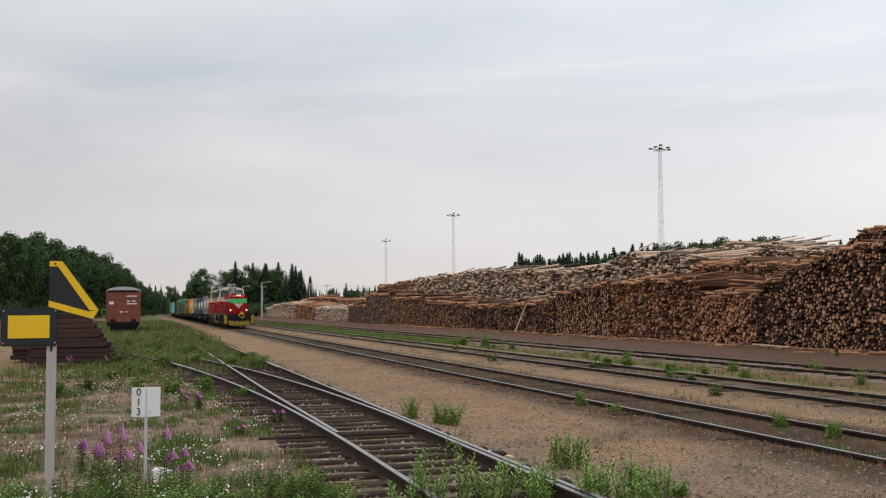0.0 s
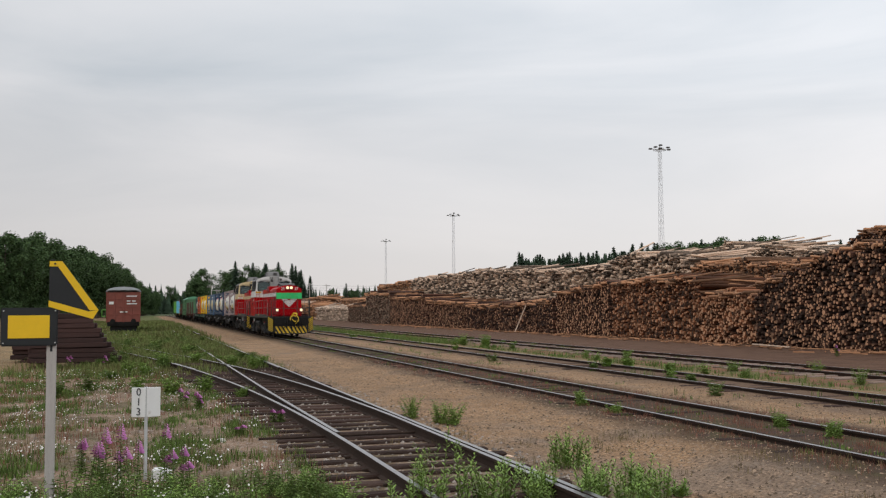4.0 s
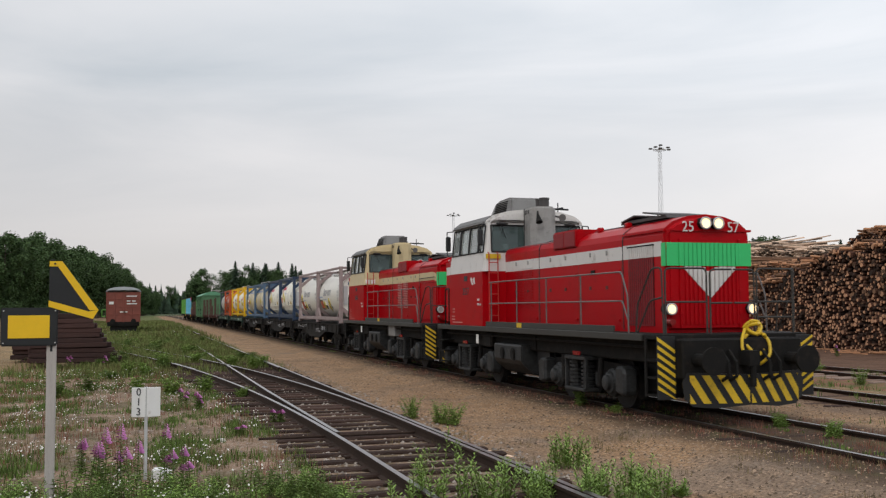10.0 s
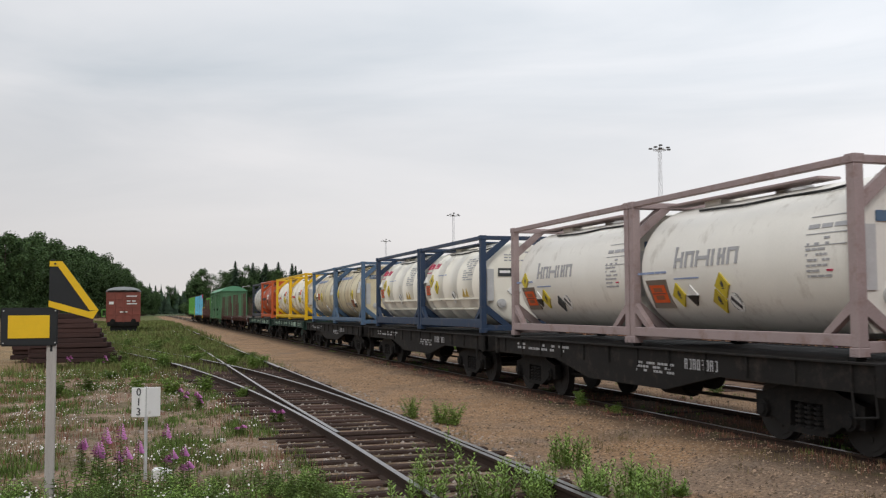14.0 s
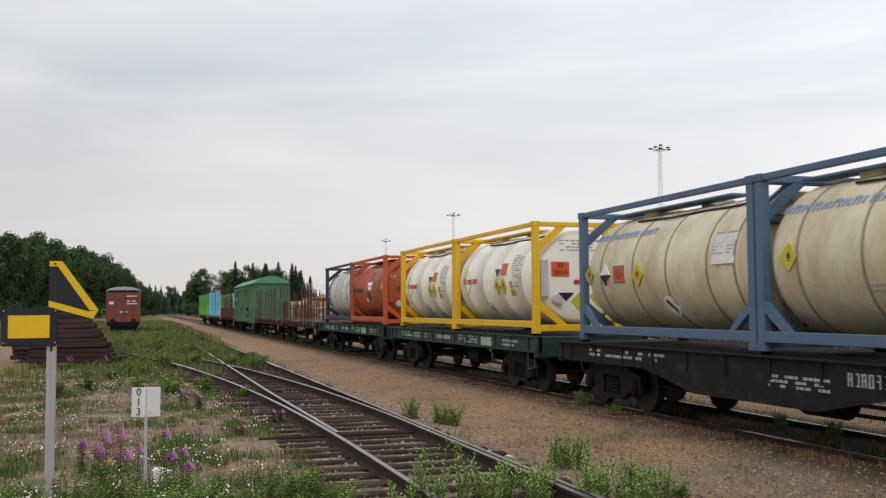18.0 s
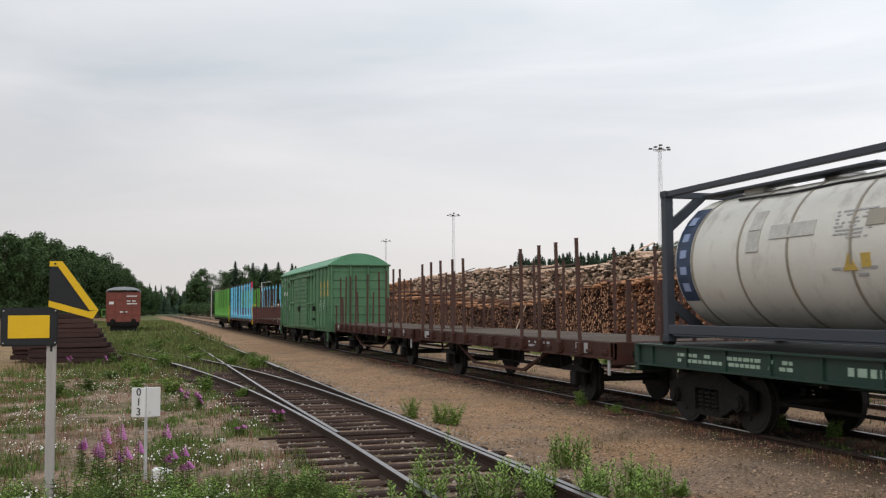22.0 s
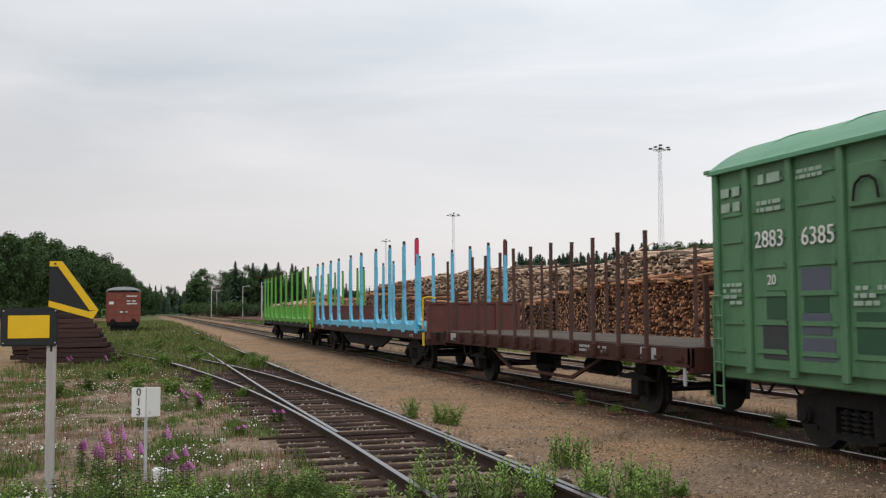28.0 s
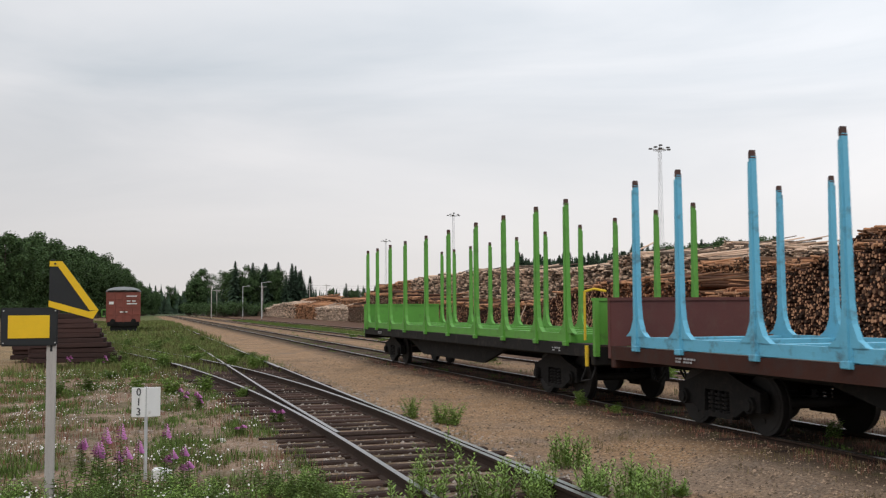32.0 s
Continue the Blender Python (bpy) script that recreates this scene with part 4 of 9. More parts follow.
    def spot(st, z, inset=0.0):
        k, v = st
        w, yf, yb, r = half_width(z) - inset, front_y(z) + inset, back_y(z) - inset, 0.14
        if k == "f":
            return Vector((v, yf, z))
        if k == "b":
            return Vector((v, yb, z))
        if k == "s":
            return Vector((w, v, z))
        a = v * math.pi / 2
        if k == "cf":
            return Vector((w - r + r * math.sin(a), yf + r - r * math.cos(a), z))
        return Vector((w - r + r * math.cos(a), yb - r + r * math.sin(a), z))

    def wall(bmx, p, q, z0, z1, s, out=0.0, thick=0.05):
        a = [bmx.verts.new(Vector((v.x * s, v.y, v.z))) for v in (spot(p, z0, -out), spot(q, z0, -out), spot(q, z1, -out), spot(p, z1, -out))]
        b = [bmx.verts.new(Vector((v.x * s, v.y, v.z))) for v in (spot(p, z0, thick), spot(q, z0, thick), spot(q, z1, thick), spot(p, z1, thick))]
        bmx.faces.new(a); bmx.faces.new(b[::-1])
        for i in range(4):
            bmx.faces.new((a[i], b[i], b[(i + 1) % 4], a[(i + 1) % 4]))

    up = bmesh.new()
    for s in (-1, 1):
        for i in range(len(ring) - 1):
            p, q = ring[i], ring[i + 1]
            wall(up, p, q, z_low, z_sill, s)
            wall(up, p, q, z_head, z_top, s)
            if i not in panes:
                wall(up, p, q, z_sill, z_head, s)
                continue
            bm = bmesh.new()
            wall(bm, p, q, z_sill, z_head, s, -0.018, 0.026)
            bmesh.ops.recalc_face_normals(bm, faces=bm.faces[:])
            w = part(panes[i], bm, M_GLASS if panes[i] == "windscreen" else M_PANE, cab)
            w.visible_shadow = False
            bm = bmesh.new()
            c = [spot(p, z_sill, -0.006), spot(q, z_sill, -0.006), spot(q, z_head, -0.006), spot(p, z_head, -0.006)]
            pipe(bm, [(v.x * s, v.y, v.z) for v in c + c[:1]], 0.02, 6)
            part("window_seal", bm, M_RUBBER, cab)
    bmesh.ops.remove_doubles(up, verts=up.verts[:], dist=0.001)
    bmesh.ops.recalc_face_normals(up, faces=up.faces[:])
    part("upper_cab", up, trim, cab)
    dome = [(-1.37, 4.12), (-1.34, 4.2), (-1.15, 4.34), (-0.75, 4.45), (-0.3, 4.5), (0.3, 4.5), (0.75, 4.45), (1.15, 4.34), (1.34, 4.2), (1.37, 4.12)]
    bm = bmesh.new()
    prism(bm, dome, "y", 9.6, 12.28)
    part("cab_roof", bm, M_ROOF, cab)
    bm = bmesh.new()
    prism(bm, [(x * 0.995, z - 0.004) for x, z in dome], "y", 9.46, 9.66)
    bmesh.ops.bevel(bm, geom=[e for e in bm.edges if abs(e.verts[0].co.y - 9.46) < 1e-4 and abs(e.verts[1].co.y - 9.46) < 1e-4], offset=0.09, segments=4, affect="EDGES")
    part("roof_brow", bm, trim, cab)
    for s in (-1, 1):
        part("roof_gutter", rod_mesh((s * 1.375, 9.7, 4.13), (s * 1.375, 12.2, 4.13), 0.03), M_ROOF, cab)
        part("brow_rail", rod_mesh((s * 0.45, 9.43, 4.2), (s * 1.05, 9.43, 4.2), 0.012), M_ROOF if first else trim, cab)
        bm = bmesh.new()
        pipe(bm, [(s * 1.0, 9.44, 4.1), (s * 0.95, 9.43, 3.98), (s * 0.86, 9.42, 3.75)], 0.012)
        pipe(bm, [(s * 0.8, 9.44, 4.1), (s * 1.1, 9.44, 4.1)], 0.025)
        part("wiper", bm, M_BLACK, cab)
    seat = bmesh.new()
    box(seat, -1.3, 1.3, 9.6, 12.1, 2.9, 2.98)
    box(seat, -0.9, -0.45, 10.4, 10.85, 2.98, 3.75)
    box(seat, -1.05, 1.05, 11.75, 11.95, 2.98, 4.1)
    box(seat, -1.2, 1.2, 9.6, 10.0, 2.98, 3.4)
    box(seat, -0.3, 0.3, 9.6, 10.0, 2.98, 4.1)
    part("cab_interior", seat, M_CABIN, cab)
    part("paper_sheet", cbox(-0.86, -0.72, 9.62, 9.63, 3.44, 3.6, 0), M_SIGNWHITE, cab)
    for s in (-1, 1):
        for y0, arm in ((9.5, 9.62), (12.26, 12.25)):
            m = part("mirror", cbox(min(s * 1.44, s * 1.57), max(s * 1.44, s * 1.57), y0, y0 + 0.13, 3.54, 3.96, 0.03), M_BLACK, cab)
            bm = bmesh.new()
            pipe(bm, [(s * 1.36, arm, 4.1), (s * 1.54, y0 + 0.06, 4.08), (s * 1.54, y0 + 0.06, 3.45), (s * 1.45, arm, 3.36)], 0.014)
            part("mirror_arm", bm, M_BLACK, m)
        if s < 0:
            lad = bmesh.new()                                       # ladder up the cab front
            pipe(lad, [(-1.36, 9.4, 3.36), (-1.36, 9.32, 3.34), (-1.36, 9.3, 1.6)], 0.014)
            pipe(lad, [(-1.12, 9.4, 3.36), (-1.12, 9.32, 3.34), (-1.12, 9.3, 1.6)], 0.014)
            for k in range(6):
                rod(lad, (-1.36, 9.305, 1.75 + k * 0.27), (-1.12, 9.305, 1.75 + k * 0.27), 0.012, 6)
            part("ladder", lad, M_LADDER, cab)
            for x in (-1.42, -1.2) if not first else (-1.42,):
                part("warning_plate", cbox(x, x + (0.17 if not first else 0.4), 9.375, 9.398, 2.92 if not first else 3.2, 3.08 if not first else 3.32, 0.003), M_YELLOW if first else M_SIGNWHITE, cab)
    # rear nose behind the cab
    part("short_nose", cbox(-1.32, 1.32, 12.44, 13.2, 1.47, 3.36, 0.1, 3), M_RED, lo)
    part("nose_band", cbox(-1.326, 1.326, 12.33, 13.09, 2.88, 3.12, 0.01), trim, lo)
    # exhaust turret with two stubs, roof box, horn, domed lamp
    paint = M_TURRET if first else M_CREAM
    bm = bmesh.new()
    prism(bm, [(-0.33, 9.5), (-0.33, 9.05), (-0.22, 8.85), (-0.05, 8.78), (0.15, 8.8), (0.3, 8.9), (0.36, 9.1), (0.36, 9.5)], "z", 3.4, 4.52)
    bmesh.ops.bevel(bm, geom=[e for e in bm.edges if min(e.verts[0].co.z, e.verts[1].co.z) > 4.4], offset=0.05, segments=3, affect="EDGES")
    tur = part("exhaust_turret", bm, paint, lo)
    for y in (8.97, 9.22):
        bm = bmesh.new()
        rod(bm, (0.03, y, 4.5), (0.03, y, 4.72), 0.125, 14)
        rod(bm, (0.03, y, 4.7), (0.03, y, 4.745), 0.135, 14)
        part("exhaust_pipe", bm, M_SOOT, tur)
    for k in range(3):
        part("vent_slot", cbox(-0.338, -0.325, 9.12 + k * 0.11, 9.17 + k * 0.11, 4.34, 4.44, 0), M_BLACK, tur)
    part("turret_seam", cbox(-0.34, -0.325, 9.43, 9.46, 3.45, 4.5, 0), M_BLACK, tur)
    bm = bmesh.new()
    prism(bm, [(10.0, 4.46), (10.14, 4.86), (10.3, 4.9), (11.15, 4.88), (11.3, 4.82), (11.6, 4.46)], "x", -0.52, 0.52)
    for v in bm.verts:
        if v.co.z > 4.6:
            v.co.x *= 0.84
    bmesh.ops.bevel(bm, geom=list(bm.edges), offset=0.05, segments=2, affect="EDGES")
    rb = part("roof_box", bm, M_ROOFBOX, lo)
    for k in range(6):
        x = -0.53 + k * 0.0145
        part("louvre", cbox(x - 0.008, x + 0.02, 10.3, 11.2, 4.53 + k * 0.05, 4.55 + k * 0.05, 0), M_DARK, rb)
    bm = bmesh.new()
    rod(bm, (0.42, 8.9, 4.25), (0.42, 8.72, 4.22), 0.03, 10, 0.1)
    rod(bm, (0.36, 9.1, 4.3), (0.42, 8.9, 4.25), 0.025, 8)
    part("horn", bm, M_ROOF, lo)
    bm = bmesh.new()
    rod(bm, (-0.28, 8.66, 4.28), (-0.28, 8.56, 4.08), 0.03, 10, 0.09)
    rod(bm, (-0.2, 8.86, 4.38), (-0.28, 8.66, 4.28), 0.025, 8)
    part("horn", bm, M_DARK, lo)
    bm = bmesh.new()
    for z0, z1, r0, r1 in ((3.48, 3.7, 0.19, 0.19), (3.7, 3.8, 0.19, 0.15), (3.8, 3.86, 0.15, 0.05)):
        rod(bm, (0, 0, z0), (0, 0, z1), r0, 14, r1)
    part("dome_lamp", bm, M_SIGNWHITE if first else M_TURRET, lo, m=pose(0.62, 8.75, 0))
    for x, y in ((0.0, 11.9), (0.75, 9.75)):
        part("aerial_mast", rod_mesh((x, y, 4.3), (x, y, 4.72), 0.016), M_BLACK, lo)
        part("aerial_bar", rod_mesh((x - 0.3, y, 4.56), (x + 0.3, y, 4.54), 0.024), M_BLACK, lo)
        part("aerial_bar", rod_mesh((x, y - 0.3, 4.55), (x, y + 0.3, 4.56), 0.024), M_BLACK, lo)
    # hand rails
    for s in (-1, 1):
        x = s * 1.44
        bm = bmesh.new()
        for z in (2.05, 2.58):
            pipe(bm, [(x, 1.95, z), (x, 9.1, z)], 0.015)
        pipe(bm, bent([(x, 2.3, 2.58), (x, 1.95, 2.58), (x, 1.72, 2.15), (x, 1.7, 1.47)]), 0.016)
        pipe(bm, bent([(x, 2.1, 2.05), (x, 1.92, 2.05), (x, 1.73, 1.72)]), 0.015)
        part("hand_rail", bm, M_RAILGREY, lo)
        for y in (3.7, 5.45, 7.2, 8.95):
            bm = bmesh.new()
            rod(bm, (x, y, 1.45), (x, y, 2.58), 0.015, 6)
            part("rail_post", bm, M_ROOF, lo)
        for pts in ([(x, 1.42, 1.47), (x, 1.36, 1.98), (s * 1.4, 0.92, 2.6), (s * 1.32, 0.72, 2.62), (s * 1.3, 0.7, 1.47)],
                    [(x, 1.38, 1.47), (s * 1.4, 0.98, 2.05), (s * 1.31, 0.71, 2.1)],
                    [(s * 1.27, 0.69, 1.47), (s * 1.27, 0.69, 2.6), (s * 0.5, 0.63, 2.6), (s * 0.5, 0.63, 1.47)],
                    [(s * 1.27, 0.69, 2.02), (s * 0.5, 0.63, 2.02)],
                    [(s * 0.44, 0.62, 1.47), (s * 0.44, 0.62, 2.58), (s * 0.02, 0.6, 2.58)] if s < 0 else [(0.02, 0.6, 2.58), (0.44, 0.62, 2.58), (0.44, 0.62, 1.47)],
                    [(s * 0.44, 0.62, 2.0), (s * 0.02, 0.6, 2.0)]) + (([(1.27, 0.69, 1.75), (0.5, 0.63, 1.75)],) if s > 0 else ()):
            bm = bmesh.new()
            pipe(bm, bent(pts), 0.017)
            part("front_rail", bm, M_DECKGREY, lo)
        for pts in ([(s * 1.3, 13.3, 1.47), (s * 1.3, 13.3, 2.5), (s * 0.4, 13.35, 2.5), (s * 0.4, 13.35, 1.47)], [(s * 1.3, 13.3, 2.0), (s * 0.4, 13.35, 2.0)],
                    [(s * 1.44, 12.5, 1.47), (s * 1.44, 12.5, 2.4), (s * 1.4, 12.6, 2.5), (s * 1.3, 13.3, 2.5)]):
            bm = bmesh.new()
            pipe(bm, bent(pts), 0.018)
            part("rear_rail", bm, M_DARK, lo)
        part("toe_board", cbox(min(s * 1.43, s * 1.47), max(s * 1.43, s * 1.47), 2.25, 9.3, 1.475, 1.6, 0.004), M_DECKGREY, lo)
        part("toe_mark", cbox(min(s * 1.43, s * 1.475), max(s * 1.43, s * 1.475), 6.85, 7.15, 1.48, 1.59, 0.002), M_YELLOW, lo)
    # hose and draw hook
    bm = bmesh.new()
    for k, (cx, cz, rx, rz) in enumerate(((0.26, 1.6, 0.14, 0.11), (0.28, 1.57, 0.12, 0.09), (0.26, 1.33, 0.2, 0.2))):
        loop = [(cx + rx * math.cos(q) + 0.02 * math.sin(q * 3 + k), 0.42 - 0.05 * k + 0.05 * math.sin(q * 2 + k), cz + rz * math.sin(q) + 0.02 * math.cos(q * 2)) for q in [i * math.pi / 9 for i in range(19)]]
        pipe(bm, loop if k < 2 else loop[7:] + loop[1:3], 0.03, 8)
    pipe(bm, bent([(0.4, 0.42, 1.5), (0.5, 0.3, 1.35), (0.46, 0.22, 1.12), (0.34, 0.2, 1.02), (0.3, 0.3, 0.95)]), 0.028, 8)
    pipe(bm, bent([(0.1, 0.42, 1.55), (-0.04, 0.3, 1.4), (-0.08, 0.24, 1.2), (0.0, 0.24, 1.1)]), 0.026, 8)
    part("brake_hose", bm, M_YELLOW, lo, "yellow coiled hose")
    bm = bmesh.new()
    box(bm, -0.1, 0.1, 0.0, 0.4, 0.95, 1.2)
    rod(bm, (0.0, 0.05, 1.15), (0.0, 0.05, 0.6), 0.05, 8)
    for x in (-0.45, -0.3, 0.35, 0.55):
        pipe(bm, [(x, 0.3, 1.2), (x + 0.03, 0.12, 1.0), (x, 0.08, 0.78), (x - 0.06, 0.2, 0.7)], 0.028)
    part("draw_gear", bm, M_DARK, lo)
    # tank, boxes, bogies
    bm = bmesh.new()
    prism(bm, [(-1.40, 1.08), (-1.42, 1.04), (-1.42, 0.72), (-1.36, 0.62), (-1.12, 0.42), (-1.0, 0.38), (1.0, 0.38), (1.12, 0.42), (1.36, 0.62), (1.42, 0.72), (1.42, 1.04), (1.40, 1.08)], "y", 7.0, 8.85)
    bmesh.ops.bevel(bm, geom=[e for e in bm.edges if abs(e.verts[0].co.y - e.verts[1].co.y) < 1e-4], offset=0.03, segments=2, affect="EDGES")
    tank = part("fuel_tank", bm, M_LOCOBOGIE, lo)
    for y in (7.55, 8.25):
        bm = bmesh.new()
        rod(bm, (-1.40, y, 0.86), (-1.437, y, 0.86), 0.14, 16)
        part("tank_cap", bm, M_DARK, tank)
        part("tank_hook", rod_mesh((-1.45, y - 0.11, 0.96), (-1.45, y - 0.11, 0.72), 0.02), M_BOGIE, tank)
    part("air_reservoir", cbox(-1.1, 1.1, 6.0, 6.9, 0.55, 1.15, 0.1, 2), M_BLACK, lo)
    if not first:
        part("equipment_box", cbox(-1.44, -1.0, 4.75, 5.6, 0.98, 1.36, 0.02), M_ROOFBOX, lo)
    part("battery_box", cbox(-1.35, 1.35, 9.3, 9.9, 0.95, 1.25, 0.03), M_DARK, lo)
    for y in (6.2, 9.05, 12.7):
        part("air_pipe", rod_mesh((-1.38, y, 1.3), (-1.3, y + 0.2, 0.98), 0.022, 6), M_BOGIE, lo)
    part("air_pipe", rod_mesh((-1.36, 1.2, 1.24), (-1.36, 12.9, 1.24), 0.024, 6), M_BOGIE, lo)
    part("brake_lever", cbox(-1.46, -1.43, 9.95, 10.1, 1.02, 1.26, 0.01), M_SIGNWHITE, lo)
    for yb in (4.2, 11.35):
        bg = part("bogie", cbox(-1.0, 1.0, -0.4, 0.4, 0.55, 0.95, 0.04), M_BOGIE, lo, m=pose(0, yb, 0))
        for s in (-1, 1):
            bm = bmesh.new()
            prism(bm, [(-1.95, 0.66), (-1.95, 0.84), (-0.75, 0.88), (-0.55, 0.96), (0.55, 0.96), (0.75, 0.88), (1.95, 0.84), (1.95, 0.66), (0.8, 0.6), (0.6, 0.3), (0.5, 0.24), (-0.5, 0.24), (-0.6, 0.3), (-0.8, 0.6)], "x", *sorted((s * 0.96, s * 1.06)))
            part("side_frame", bm, M_BOGIE, bg)
            for yy in (-1.25, 1.25):
                bm = bmesh.new()
                lathe_rings = [(1.02, 0.26), (1.16, 0.27), (1.2, 0.22), (1.23, 0.21), (1.25, 0.15), (1.31, 0.14), (1.33, 0.08)]
                loops = [[bm.verts.new((s * t, yy + q * math.cos(k * math.pi / 9), 0.5 + q * math.sin(k * math.pi / 9))) for k in range(18)] for t, q in lathe_rings]
                for p, q in zip(loops, loops[1:]):
                    for k in range(18):
                        bm.faces.new((p[k], q[k], q[(k + 1) % 18], p[(k + 1) % 18]))
                bm.faces.new(loops[-1])
                bmesh.ops.recalc_face_normals(bm, faces=bm.faces[:])
                part("axle_box", bm, M_LOCOBOGIE, bg)
                for k in range(5):
                    q = k * 1.2566 + 0.4
                    part("cover_bolt", rod_mesh((s * 1.2, yy + 0.185 * math.cos(q), 0.5 + 0.185 * math.sin(q)), (s * 1.245, yy + 0.185 * math.cos(q), 0.5 + 0.185 * math.sin(q)), 0.026, 6), M_LOCOBOGIE, bg)
                d = 1 if yy > 0 else -1
                bm = bmesh.new()
                prism(bm, [(yy - d * 0.72, 0.42), (yy - d * 0.3, 0.36), (yy - d * 0.22, 0.46), (yy - d * 0.3, 0.58), (yy - d * 0.72, 0.66)], "x", *sorted((s * 1.04, s * 1.16)))
                part("guide_arm", bm, M_LOCOBOGIE, bg)
                bm = bmesh.new()
                prism(bm, [(yy + d * 0.42, 0.34), (yy + d * 0.72, 0.28), (yy + d * 0.8, 0.34), (yy + d * 0.8, 0.74), (yy + d * 0.7, 0.84), (yy + d * 0.42, 0.84)], "x", *sorted((s * 1.02, s * 1.32)))
                bmesh.ops.bevel(bm, geom=bm.edges[:], offset=0.05, segments=1, affect="EDGES")
                part("sand_box", bm, M_LOCOBOGIE, bg)
                part("damper", rod_mesh((s * 1.22, yy - d * 0.42, 0.4), (s * 1.2, yy - d * 0.36, 0.95), 0.055, 10), M_BOGIE, bg)
                part("brake_hanger", cbox(*sorted((s * 0.72, s * 0.9)), yy + d * 0.52, yy + d * 0.62, 0.2, 0.78, 0.02), M_BOGIE, bg)
            for dy in (-0.27, 0.27):
                for k in range(7):
                    z = 0.34 + k * 0.078
                    part("spring_coil", rod_mesh((s * 1.2, dy, z), (s * 1.2, dy, z + 0.042), 0.135, 12), M_LOCOBOGIE, bg)
                part("spring_core", rod_mesh((s * 1.2, dy, 0.3), (s * 1.2, dy, 0.9), 0.095, 10), M_BLACK, bg)
            part("spring_seat", cbox(*sorted((s * 1.04, s * 1.38)), -0.48, 0.48, 0.26, 0.325, 0.012), M_LOCOBOGIE, bg)
            part("spring_cap", cbox(*sorted((s * 1.04, s * 1.38)), -0.5, 0.5, 0.885, 0.96, 0.012), M_LOCOBOGIE, bg)
            for dy in (-0.47, 0.47):
                part("spring_post", cbox(*sorted((s * 1.3, s * 1.36)), dy - 0.03, dy + 0.03, 0.32, 0.89, 0.006), M_LOCOBOGIE, bg)
            part("lamp_flag", cbox(*sorted((s * 1.36, s * 1.4)), -0.28, 0.02, 0.98, 1.06, 0.006), M_TAIL, bg)
        wheelset(lo, yb - 1.25, True)
        wheelset(lo, yb + 1.25, True)
    # lettering on the cab side
    part("maker_plate", cbox(-1.487, -1.466, 10.74, 10.98, 2.66, 2.8, 0.004), M_GREYPANEL, lo)
    side_text("2557" if first else "2616", 0.27, -1.474, 10.88, 2.38, M_TEXTDARK, lo, "number")
    side_text("Dv12", 0.085, -1.474, 9.86, 2.15, M_TEXTWHITE, lo, "class_mark")
    side_text("125km/h", 0.085, -1.474, 9.8, 2.03, M_TEXTWHITE, lo, "speed_mark")
    if first:
        for pts in ([(10.25, 2.55), (10.35, 2.55), (10.47, 2.71), (10.4, 2.75)], [(10.1, 2.57), (10.2, 2.57), (10.28, 2.71), (10.14, 2.75)]):
            bm = bmesh.new()
            prism(bm, pts, "x", -1.479, -1.472)
            part("wing_emblem", bm, M_TEXTWHITE, lo)
    for z in (1.62, 1.7, 1.82, 1.9):
        part("stencil_bar", cbox(-1.474, -1.469, 11.85, 12.05 + 0.08 * (z < 1.8), z, z + 0.03, 0), M_LOUVRE, lo)
    part("stencil_bar", cbox(-1.474, -1.469, 11.2, 12.05, 1.54, 1.57, 0), M_LOUVRE, lo)
    return lo


